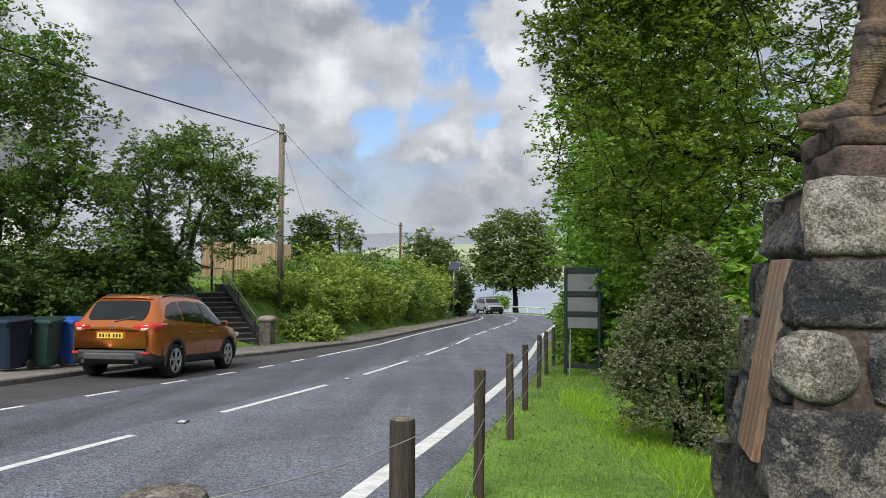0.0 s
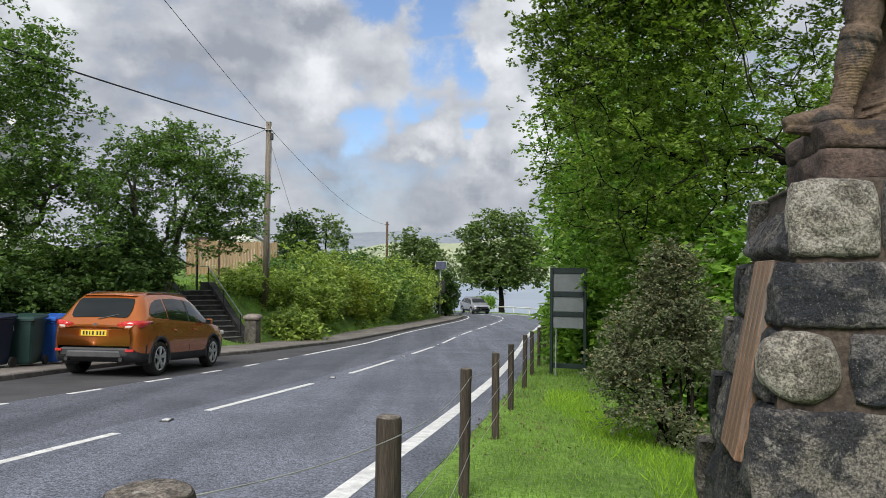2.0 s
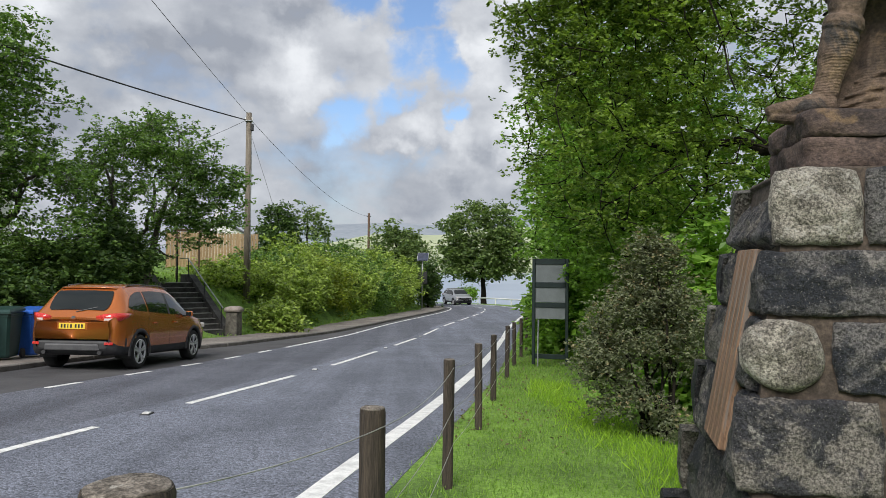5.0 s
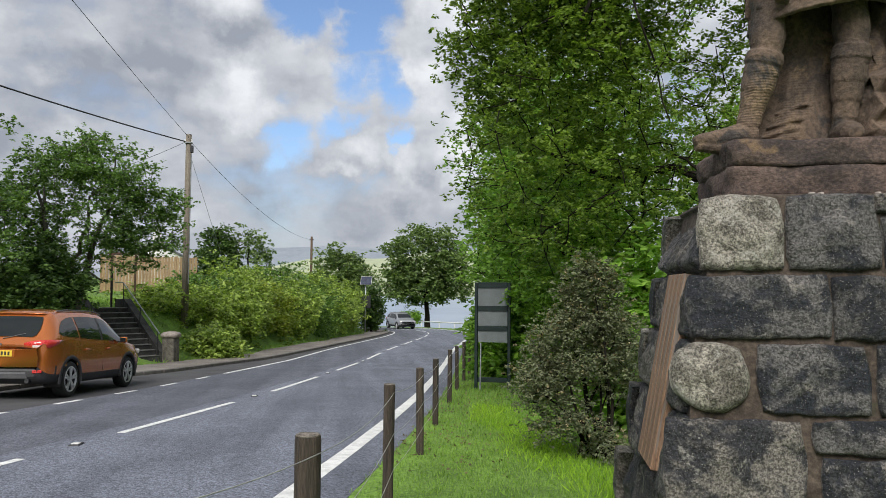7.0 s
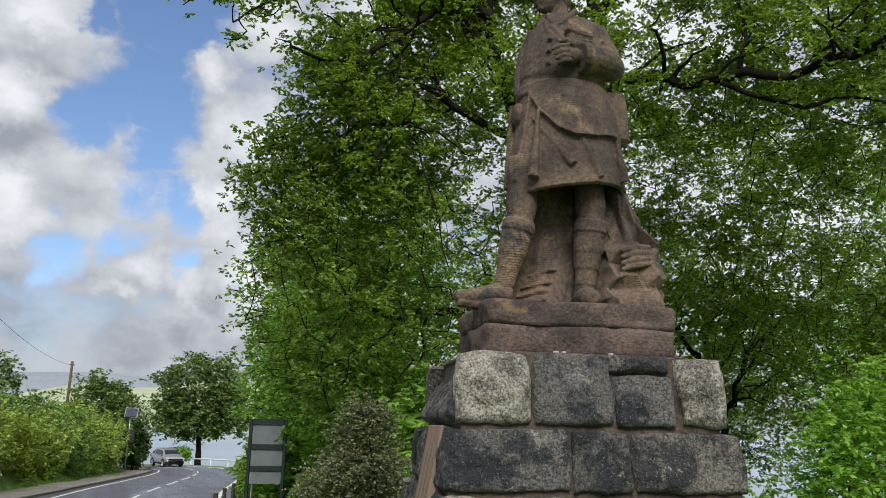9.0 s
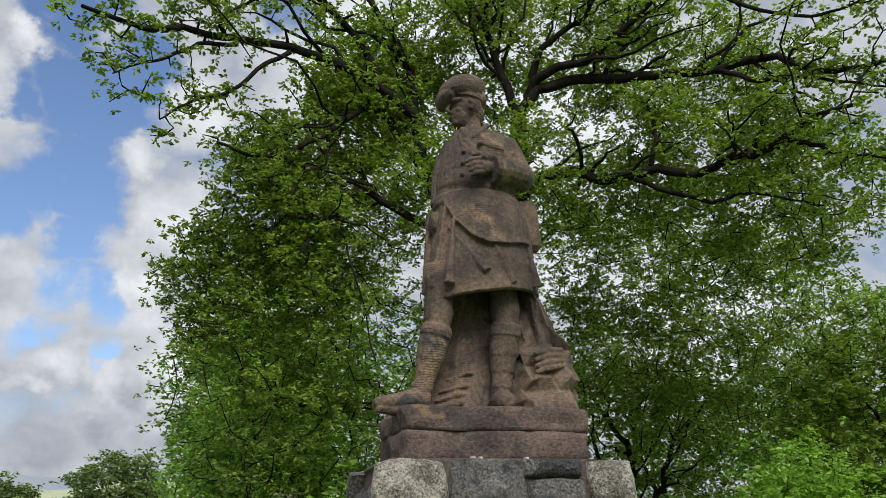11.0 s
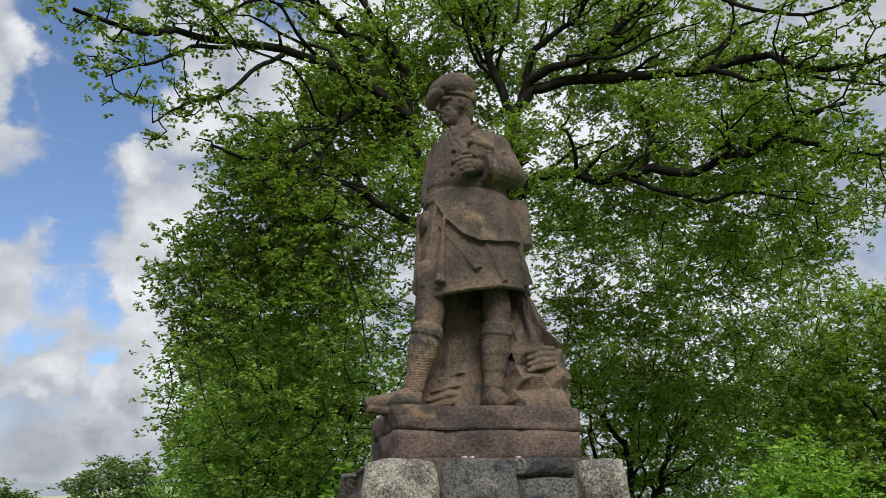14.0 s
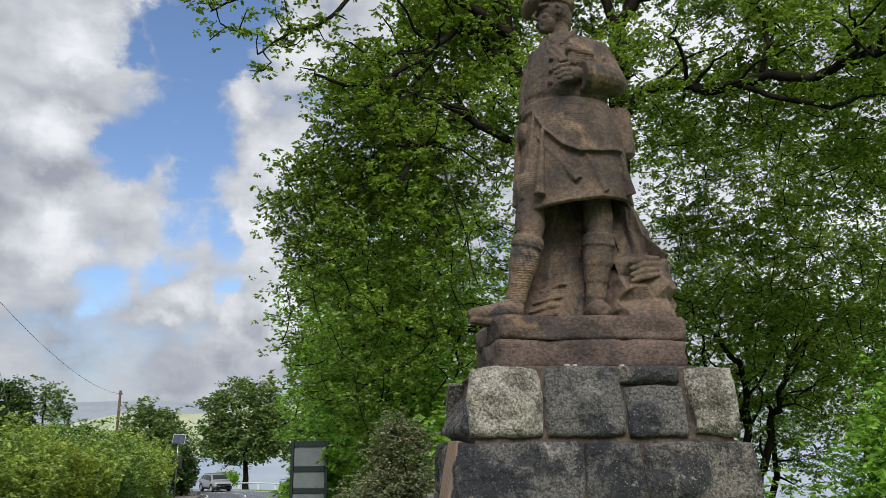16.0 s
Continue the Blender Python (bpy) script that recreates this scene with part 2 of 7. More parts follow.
M_STONE_DARK = stone_mat("dark whinstone", (0.011, 0.013, 0.018), (0.090, 0.085, 0.081), (0.32, 0.29, 0.265), 0.585, 0.7)
M_STONE_PALE = stone_mat("pale lichened granite", (0.120, 0.108, 0.088), (0.285, 0.262, 0.218), (0.44, 0.42, 0.37), 0.50, 0.9)
M_STONE_MID = stone_mat("grey rough stone", (0.024, 0.024, 0.028), (0.138, 0.125, 0.108), (0.34, 0.325, 0.285), 0.575, 0.85)
M_MORTAR = rough_mat("brown mortar", (0.024, 0.018, 0.013), (0.082, 0.062, 0.047), 6, 50, 0.95, 0.9, 0.015, spots=((0.03, 0.035, 0.015), 4, 0.62), grain=0.35)
M_SANDSTONE = rough_mat("brown sandstone", (0.030, 0.022, 0.020), (0.108, 0.074, 0.060), 4.2, 60, 0.92, 1.0, 0.018, (1, 1, 1.4), spots=((0.16, 0.105, 0.06), 3.2, 0.62), grain=0.4)


def statue_build(N):
    """Brown sandstone with wavy tooling lines, lichen stains and grain."""
    v = coords(N)
    a, b = N.noise(v, 2.6, 6, 0.6), N.noise(v, 55, 4, 0.65)
    col = N.mix(N.span(a, 0.36, 0.64), (0.038, 0.028, 0.022), (0.120, 0.083, 0.058))
    col = N.mix(N.span(N.noise(v, 3.4, 6, 0.62, 0.5), 0.53, 0.66), col, (0.160, 0.110, 0.066))
    col = N.mix(N.span(N.noise(v, 5.5, 8, 0.68, 0.5), 0.55, 0.66), col, (0.040, 0.035, 0.032))
    g = N.span(b, 0.36, 0.64, 0.72, 1.28)
    col = N.mix(1.0, col, N.add("ShaderNodeCombineColor", {i: g for i in range(3)}).outputs[0], "MULTIPLY")
    wave = N.add("ShaderNodeTexWave", {"Vector": v, "Scale": 26.0, "Distortion": 5.0, "Detail": 3.0, "Detail Scale": 0.6})
    wave.bands_direction = "Z"
    tool = N.math("MULTIPLY", wave.outputs["Fac"], N.span(N.noise(v, 3.4, 4), 0.50, 0.64, 0.0, 0.15))
    h = N.math("ADD", N.math("ADD", N.math("MULTIPLY", b, 0.6), tool), N.math("MULTIPLY", N.noise(v, 14, 6, 0.7), 1.3))
    return bsdf(N, col, 0.92, h, 0.85, 0.011)


M_STATUE = material("weathered tooled sandstone", statue_build)
M_BOARD = rough_mat("bare reddish board", (0.11, 0.060, 0.036), (0.33, 0.20, 0.125), 3, 30, 0.9, 0.8, 0.006, (12, 12, 0.6), vary=0.25, spots=((0.20, 0.17, 0.145), 2.2, 0.52), grain=0.4)
M_SIGN = rough_mat("dark green painted steel", (0.003, 0.011, 0.011), (0.009, 0.022, 0.021), 5, 60, 0.45, 0.1, 0.002)
M_SIGN_BACK = rough_mat("grey sign back", (0.13, 0.145, 0.15), (0.18, 0.20, 0.205), 3, 60, 0.5, 0.1, 0.002)
M_STEEL = rough_mat("galvanised steel", (0.22, 0.23, 0.24), (0.42, 0.43, 0.44), 8, 60, 0.45, 0.2, 0.002, Metallic=0.8)
M_WIRE = rough_mat("fence wire", (0.30, 0.30, 0.29), (0.50, 0.50, 0.48), 8, 60, 0.5, 0.1, 0.002, Metallic=0.3)
M_CABLE = rough_mat("black cable", (0.010, 0.010, 0.011), (0.025, 0.025, 0.026), 8, 60, 0.6, 0.1, 0.002)


def water_build(N):
    v = coords(N, (1, 1, 1))
    f = N.math("ADD", N.noise(v, 0.25, 6), N.math("MULTIPLY", N.noise(v, 1.6, 4), 0.4))
    return bsdf(N, N.mix(N.span(N.noise(v, 0.01, 3), 0.3, 0.7), (0.20, 0.26, 0.35), (0.27, 0.33, 0.42)), 0.30, f, 0.25, 0.15)


M_WATER = material("loch water", water_build)

# ---------------------------------------------------------------- mesh helpers
def mesh_from(name, verts, faces, mat, smooth=False):
    me = bpy.data.meshes.new(name)
    me.from_pydata([tuple(v) for v in verts], [], [tuple(f) for f in faces])
    me.materials.append(mat)
    if smooth:
        me.polygons.foreach_set("use_smooth", [True] * len(me.polygons))
    return me


def fast_mesh(name, co, quads, mat, smooth=False):
    """A mesh of quads from arrays."""
    me = bpy.data.meshes.new(name)
    n = len(quads)
    me.vertices.add(len(co))
    me.vertices.foreach_set("co", np.asarray(co, np.float32).ravel())
    me.loops.add(4 * n)
    me.loops.foreach_set("vertex_index", np.asarray(quads, np.int32).ravel())
    me.polygons.add(n)
    me.polygons.foreach_set("loop_start", np.arange(0, 4 * n, 4, dtype=np.int32))
    me.polygons.foreach_set("use_smooth", np.full(n, smooth))
    me.update(calc_edges=True)
    me.materials.append(mat)
    return me


def thing(name, label, category, group="", m=None):
    ob = new(name)
    ob.empty_display_size = 0.2
    if m is not None:
        ob.matrix_world = m
    return tagged(ob, label, category, group)


def part(name, bm, mat, parent=None, label="", smooth=False):
    me = bpy.data.meshes.new(name)
    bm.to_mesh(me)
    bm.free()
    me.materials.append(mat)
    if smooth:
        me.polygons.foreach_set("use_smooth", [True] * len(me.polygons))
    ob = new(name, me)
    ob.parent = parent
    return tagged(ob, label)


def part_me(name, me, parent=None, label="", m=None):
    ob = new(name, me)
    ob.parent = parent
    if m is not None:
        ob.matrix_basis = m
    return tagged(ob, label)


def box(bm, center, size, rot=None, bevel=0.0, taper=1.0, segs=1):
    """A box; taper scales its top."""
    made = bmesh.ops.create_cube(bm, size=1.0)["verts"]
    for v in made:
        k = taper if v.co.z > 0 else 1.0
        v.co = Vector((v.co.x * size[0] * k, v.co.y * size[1] * k, v.co.z * size[2]))
    m = Matrix.Translation(center) @ (rot.to_4x4() if rot is not None else Matrix())
    if bevel:
        edges = list({e for v in made for e in v.link_edges})
        r = bmesh.ops.bevel(bm, geom=edges, offset=bevel, segments=segs, affect="EDGES", profile=0.5)
        made = list({v for f in r["faces"] for v in f.verts} | {v for v in made if v.is_valid})
    bmesh.ops.transform(bm, matrix=m, verts=made)
    return made


def boxed(center, size, rot=None, bevel=0.0, taper=1.0, segs=1):
    bm = bmesh.new()
    box(bm, center, size, rot, bevel, taper, segs)
    return bm


def loft(bm, rings, cap=True, closed=True):
    """Skin through rings of equally many points."""
    vs = [[bm.verts.new(p) for p in ring] for ring in rings]
    n = len(rings[0])
    for a, b in zip(vs, vs[1:]):
        for i in range(n if closed else n - 1):
            j = (i + 1) % n
            bm.faces.new((a[i], a[j], b[j], b[i]))
    if cap:
        bm.faces.new(list(reversed(vs[0])))
        bm.faces.new(vs[-1])
    return vs


def tube_rings(points, radii, seg=8):
    pts = [Vector(p) for p in points]
    rings, up = [], None
    for i, p in enumerate(pts):
        d = (pts[min(i + 1, len(pts) - 1)] - pts[max(i - 1, 0)]).normalized()
        if up is None:
            up = d.orthogonal().normalized()
        up = (up - d * up.dot(d)).normalized()
        side = d.cross(up)
        r = radii[i] if isinstance(radii, (list, tuple)) else radii
        rings.append([p + (up * math.cos(2 * math.pi * k / seg) + side * math.sin(2 * math.pi * k / seg)) * r for k in range(seg)])
    return rings


def tube(points, radii, seg=8):
    bm = bmesh.new()
    loft(bm, tube_rings(points, radii, seg))
    return bm


def rng(seed):
    return np.random.RandomState(seed)

# ---------------------------------------------------------------- the road's line and the lie of the land
CENTRE = [(-8.8, -22), (-6.9, -10), (-5.3, -1), (-4.0, 6.2), (-3.0, 11), (-1.9, 16.8), (-0.75, 23.5), (0.45, 31), (1.75, 39), (3.4, 47.5), (5.2, 57), (6.3, 65.5),
          (6.2, 72), (4.2, 78.5), (-0.5, 83.5), (-9, 87), (-25, 90)]


def smooth_line(points, step=0.5):
    """A dense Catmull-Rom line through points."""
    p = [Vector(q) for q in points]
    p = [p[0] * 2 - p[1]] + p + [p[-1] * 2 - p[-2]]
    out = []
    for i in range(1, len(p) - 2):
        n = max(2, int((p[i + 1] - p[i]).length / step))
        for k in range(n):
            t = k / n
            a, b, c, d = p[i - 1], p[i], p[i + 1], p[i + 2]
            out.append(0.5 * ((2 * b) + (c - a) * t + (2 * a - 5 * b + 4 * c - d) * t * t + (3 * b - a - 3 * c + d) * t ** 3))
    out.append(p[-2])
    return np.array([tuple(q) for q in out])


LINE = smooth_line(CENTRE)
TAN = np.gradient(LINE, axis=0)
TAN /= np.linalg.norm(TAN, axis=1)[:, None]
SIDE = np.stack([TAN[:, 1], -TAN[:, 0]], 1)           # to the right of travel
ARC = np.concatenate([[0], np.cumsum(np.linalg.norm(np.diff(LINE, axis=0), axis=1))])
ARC -= np.interp(0.0, LINE[:200, 1], ARC[:200])       # zero abreast of the viewer
RIGHT, LEFT = 3.2, -2.87          # offsets of the two edge lines


def road_z(s):
    return np.interp(s, [-24, 0, 8, 18.5, 31, 41, 85, 110, 130], [0.9, 0.12, -0.24, -0.80, -1.35, -1.62, -2.85, -3.3, -3.7])


def on_road(s, off):
    """The place at arc length s and lateral offset off, on the road's level."""
    i = np.interp(s, ARC, np.arange(len(ARC)))
    k = np.arange(len(ARC))
    p = np.array([np.interp(i, k, LINE[:, 0]), np.interp(i, k, LINE[:, 1])])
    n = np.array([np.interp(i, k, SIDE[:, 0]), np.interp(i, k, SIDE[:, 1])])
    return Vector((p[0] + n[0] * off, p[1] + n[1] * off, float(road_z(s))))


def kerb_off(s):
    """Offset of the far kerb: it swings out round a parking bay."""
    return -np.interp(s, [-24, 13, 17, 20, 21.8, 23.5, 28, 33, 38.5, 130], [4.9, 5.15, 5.5, 5.5, 4.9, 4.55, 4.2, 3.7, 3.4, 3.3])


def road_coords(x, y):
    x, y = np.atleast_1d(np.asarray(x, float)), np.atleast_1d(np.asarray(y, float))
    s, off = np.empty(len(x)), np.empty(len(x))
    for a in range(0, len(x), 4000):
        b = slice(a, a + 4000)
        d2 = (x[b, None] - LINE[None, :, 0]) ** 2 + (y[b, None] - LINE[None, :, 1]) ** 2
        i = d2.argmin(1)
        dx, dy = x[b] - LINE[i, 0], y[b] - LINE[i, 1]
        side = dx * SIDE[i, 0] + dy * SIDE[i, 1]
        s[b] = ARC[i] + dx * TAN[i, 0] + dy * TAN[i, 1]
        off[b] = np.where(side >= 0, 1, -1) * np.sqrt(d2[np.arange(len(i)), i])
    return s, off


LOCH = -19.0


STAIR, STAIR_TURN, STAIR_Z = (-7.20, 28.0), -40.0, -1.12      # the garden steps' foot, heading and level


def stair_coords(x, y):
    """Across and along the steps' cutting."""
    a = radians(STAIR_TURN)
    dx, dy = x - STAIR[0], y - STAIR[1]
    return dx * math.cos(a) - dy * math.sin(a), dx * math.sin(a) + dy * math.cos(a)


def land(x, y):
    """Height of the ground sheet."""
    x, y = np.atleast_1d(np.asarray(x, float)), np.atleast_1d(np.asarray(y, float))
    s, off = road_coords(x, y)
    z = road_z(s)
    r = np.interp(off, [3.2, 3.5, 3.74, 4.2, 6.0, 9.0, 14, 40, 120, 400], [-0.12, -0.03, 0.004, 0.015, -0.03, -0.35, -1.1, -6.0, -17.5, -24])
    r = r + np.where(off > 3.9, 0.02 * np.sin(1.3 * x + 0.7 * y) * np.sin(0.9 * y - 1.1 * x), 0)
    k = -kerb_off(s)
    out = -off - k
    l = np.interp(out, [-0.3, 0.0, 1.9, 2.3, 4.4, 9, 40, 200], [-0.12, -0.05, 0.05, 0.15, 1.75, 2.5, 6.5, 14])
    z = z + np.where(off >= 0, r, l)
    far = np.clip((y - 100) / 60, 0, 1) * np.clip((off + 5) / 3, 0, 1)
    z = z - far * 18
    z = z - np.clip((np.hypot(x, y) - 110) / 120, 0, 1) * np.where(off < 0, 18, 0)
    u, v = stair_coords(x, y)
    cut = (np.abs(u) < 1.15) & (v > -0.6) & (v < 3.6)
    z = np.where(cut, np.minimum(z, STAIR_Z + np.clip(v, 0, 2.9) * 0.614 - 0.30), z)
    return np.maximum(z, LOCH - 5)


def ground_z(x, y):
    return float(land(x, y)[0])


def axis_steps(knots):
    out = [knots[0][0]]
    for (a, step), (b, _) in zip(knots, knots[1:]):
        n = max(1, int(round((b - a) / step)))
        out += [a + (b - a) * (i + 1) / n for i in range(n)]
    return np.array(out)


gx = axis_steps([(-4500, 900), (-900, 120), (-120, 8), (-30, 1.2), (-12, 0.28), (12, 0.8), (30, 5), (120, 120), (900, 900), (4500, 1)])
gy = axis_steps([(-4500, 900), (-900, 120), (-60, 6), (-10, 0.6), (-1, 0.33), (42, 1.0), (110, 6), (200, 100), (1100, 800), (4500, 1)])
X, Y = np.meshgrid(gx, gy)
Z = land(X.ravel(), Y.ravel())
idx = np.arange(len(gx) * len(gy)).reshape(len(gy), len(gx))
quads = np.stack([idx[:-1, :-1], idx[:-1, 1:], idx[1:, 1:], idx[1:, :-1]], -1).reshape(-1, 4)
ground = new("ground", fast_mesh("ground", np.stack([X.ravel(), Y.ravel(), Z], 1), quads, M_GROUND, True))
tagged(ground, "sloping grassy ground with verge, bank and lakeshore", "ground", kind="structure")


def strip(name, s0, s1, left, right, lift, mat, step=1.0, thick=0.0, parent=None):
    """A band along the road between two offsets (numbers or functions of s)."""
    n = max(2, int((s1 - s0) / step) + 1)
    co, q = [], []
    for i in range(n):
        s = s0 + (s1 - s0) * i / (n - 1)
        a = left(s) if callable(left) else left
        b = right(s) if callable(right) else right
        row = [on_road(s, a) + Vector((0, 0, lift)), on_road(s, b) + Vector((0, 0, lift))]
        if thick:
            row += [row[1] - Vector((0, 0, thick)), row[0] - Vector((0, 0, thick))]
        co += row
    w = 4 if thick else 2
    for i in range(n - 1):
        a, b = i * w, (i + 1) * w
        for k in range(4 if thick else 1):
            j = (k + 1) % w
            q.append((a + k, a + j, b + j, b + k))
    if thick:
        q += [(3, 2, 1, 0), ((n - 1) * w, (n - 1) * w + 1, (n - 1) * w + 2, (n - 1) * w + 3)]
    ob = new(name, mesh_from(name, co, q, mat))
    ob.parent = parent
    return ob


road = tagged(strip("road", -22, 120, -0.35, RIGHT + 0.5, 0.0, M_ASPHALT, 0.8, 0.25), "two-lane grey asphalt road with white markings", "road", kind="structure")
strip("far_lane", -22, 120, LEFT - 0.1, -0.351, 0.0, M_ASPHALT_OLD, 0.8, 0.25, road)
tagged(bpy.data.objects["far_lane"], "darker worn asphalt of the far lane")
strip("parking_bay", -22, 120, lambda s: kerb_off(s) + 0.005, LEFT - 0.102, -0.004, M_BAY, 0.5, 0.2, road)
tagged(bpy.data.objects["parking_bay"], "worn patched asphalt of the parking bay")
pavement = tagged(strip("pavement", -22, 120, lambda s: kerb_off(s) - 1.75 - 0.25 * math.sin(s * 0.7) * math.sin(s * 0.23), lambda s: kerb_off(s) - 0.135, 0.092, M_PATH, 0.5, 0.3), "gravelly brown tarmac pavement beside the road", "pavement", kind="structure")
kerb = tagged(new("kerb"), "low weathered stone kerb edging the pavement", "kerb", kind="structure")


def kerbstones():
    bm = boxed((0, 0, 0), (0.13, 0.9, 0.30), bevel=0.018)
    first = part("kerbstone", bm, M_KERB, kerb)
    s = -12.0
    spots = []
    while s < 92:
        spots.append(s)
        s += 0.915
    for i, s in enumerate(spots):
        p, q = on_road(s - 0.4, kerb_off(s - 0.4) - 0.065), on_road(s + 0.4, kerb_off(s + 0.4) - 0.065)
        c, d = (p + q) / 2, (q - p).normalized()
        m = Matrix.Translation((c.x, c.y, c.z - 0.05)) @ d.to_track_quat("Y", "Z").to_matrix().to_4x4()
        if i == 0:
            first.matrix_basis = m
        else:
            part_me("kerbstone", first.data, kerb, m=m)


kerbstones()

# road markings: a part each, painted slabs 4 mm proud
strip("edge_line", -22, 100, RIGHT - 0.09, RIGHT + 0.09, 0.005, M_WHITE, 0.7, 0.02, road)
strip("edge_line", 24.3, 100, LEFT - 0.06, LEFT + 0.06, 0.005, M_WHITE, 0.7, 0.02, road)
CENTRE_DASH = [(-2.2, 2.3), (4.6, 9.2), (11.25, 15.4), (18.0, 22.5), (25.4, 29.8), (32.2, 36.6), (39.0, 43.0)]
for a, b in CENTRE_DASH + [(45.4 + 6.2 * i, 49.6 + 6.2 * i) for i in range(8)]:
    strip("centre_dash", a, b, -0.055, 0.055, 0.005, M_WHITE, 0.8, 0.02, road)
for i in range(10):
    a = 3.55 + 2.2 * i
    strip("bay_dash", a, a + 0.85, LEFT - 0.05, LEFT + 0.05, 0.005, M_WHITE, 0.8, 0.02, road)

water = new("water", fast_mesh("water", [(-4500, 60, LOCH), (4500, 60, LOCH), (4500, 4800, LOCH), (-4500, 4800, LOCH)], [(0, 1, 2, 3)], M_WATER))
tagged(water, "pale grey-blue loch water with fine ripples", "lake", kind="structure")


def hill(name, label, far, peak, width, cx, mat, seed, rows=16, cols=90):
    """A ridge across the view: rises from the shore to an uneven crest."""
    r = rng(seed)
    ph, amp = r.rand(6) * 6.3, r.rand(6)
    co, q = [], []
    for j in range(rows):
        v = j / (rows - 1)
        for i in range(cols):
            u = i / (cols - 1) * 2 - 1
            x = cx + u * width
            crest = peak * (1 - 0.75 * u * u) * (1 + 0.10 * sum(a * math.sin((k + 1) * 3.1 * u + f) for k, (a, f) in enumerate(zip(amp, ph))) / 1.6)
            z = LOCH - 8 + (crest + 8) * math.sin(v * math.pi * 0.5) ** 1.2 * (1 + 0.05 * math.sin(9 * u + 5 * v + seed))
            co.append((x, far + v * peak * 5.0, z))
    for j in range(rows - 1):
        for i in range(cols - 1):
            a = j * cols + i
            q.append((a, a + 1, a + cols + 1, a + cols))
    ob = new(name, mesh_from(name, co, q, mat, True))
    return tagged(ob, label, "hill", kind="structure")


# pasture greens mixed paler, so the colour itself carries the haze over the loch
M_HILL = rough_mat("far pasture paled for haze", (0.25, 0.29, 0.19), (0.40, 0.43, 0.27), 0.006, 0.06, 0.95, 0.1, 0.5)
# the ridge's blue-grey is distance haze put into the surface colour
M_HILL_FAR = rough_mat("far hill tinted for haze", (0.18, 0.21, 0.25), (0.25, 0.28, 0.31), 0.003, 0.04, 0.95, 0.1, 0.5)
hill("backdrop", "sunlit green and tan hillside across the loch, its colour paled for haze", 1750, 135, 900, 420, M_HILL, 3)
hill("backdrop", "distant hill ridge with blue-grey haze in its colour", 2900, 265, 1900, 500, M_HILL_FAR, 8)

# ---------------------------------------------------------------- trees and shrubs
def leaf_quads(centres, sizes, r, droop=0.25, long=1.7, way=None):
    """A folded, pointed leaf of one quad at each centre, its face turned more or less upwards; way: where each one points."""
    n = len(centres)
    d = r.normal(size=(n, 3)) if way is None else way + r.normal(size=(n, 3)) * 0.35
    d[:, 2] = d[:, 2] * 0.5 - droop
    d /= np.linalg.norm(d, axis=1)[:, None] + 1e-9
    e = np.cross(d, r.normal(size=(n, 3)) * 0.55 + [0, 0, 1])
    e /= np.linalg.norm(e, axis=1)[:, None] + 1e-9
    up = np.cross(d, e)
    s = np.asarray(sizes)[:, None]
    a = centres - d * s * long * 0.5
    c = centres + d * s * long * 0.5
    b = centres + e * s * 0.5 + up * s * 0.14
    f = centres - e * s * 0.5 + up * s * 0.14
    co = np.stack([a, b, c, f], 1).reshape(-1, 3)
    return co, np.arange(4 * n).reshape(-1, 4)


def clump_leaves(clumps, radius, per, size, r, flat=0.6, droop=0.25, long=1.7, spray=9):
    """Leaves in whorls round the twig ends of each clump, with gaps between the whorls."""
    n = len(clumps)
    m = max(2, int(round(per / spray)))
    k = np.repeat(np.arange(n), m)
    g = r.normal(size=(len(k), 3)) * 0.55
    g[:, 2] *= flat
    hub = clumps[k] + g * (np.broadcast_to(radius, (n,))[k][:, None] if np.ndim(radius) else radius)
    k = np.repeat(np.arange(len(hub)), spray)
    out = r.normal(size=(len(k), 3)) * [1, 1, 0.55]
    out /= np.linalg.norm(out, axis=1)[:, None] + 1e-9
    s = size * r.uniform(0.6, 1.3, len(k))
    c = hub[k] + out * (s * long * r.uniform(0.35, 1.05, len(k)))[:, None]
    return leaf_quads(c, s, r, droop, long, out)


def tubes_mesh(name, paths, mat, seg=5):
    """One mesh of tapering tubes; paths: (points (k,3), radii (k))."""
    cos, qs, base = [], [], 0
    ang = np.arange(seg) * 2 * math.pi / seg
    for pts, rad in paths:
        k = len(pts)
        t = np.gradient(pts, axis=0)
        t /= np.linalg.norm(t, axis=1)[:, None] + 1e-9
        ref = np.array([0.31, 0.17, 0.94]) if abs(t[0, 2]) < 0.8 else np.array([0.94, 0.31, 0.1])
        u = np.cross(t, ref)
        u /= np.linalg.norm(u, axis=1)[:, None] + 1e-9
        v = np.cross(t, u)
        ring = pts[:, None] + (u[:, None] * np.cos(ang)[None, :, None] + v[:, None] * np.sin(ang)[None, :, None]) * rad[:, None, None]
        cos.append(ring.reshape(-1, 3))
        i = np.arange(k - 1)[:, None] * seg + np.arange(seg)[None]
        j = np.arange(k - 1)[:, None] * seg + (np.arange(seg)[None] + 1) % seg
        qs.append(np.stack([i, j, j + seg, i + seg], -1).reshape(-1, 4) + base)
        base += k * seg
    return fast_mesh(name, np.concatenate(cos), np.concatenate(qs), mat, True)


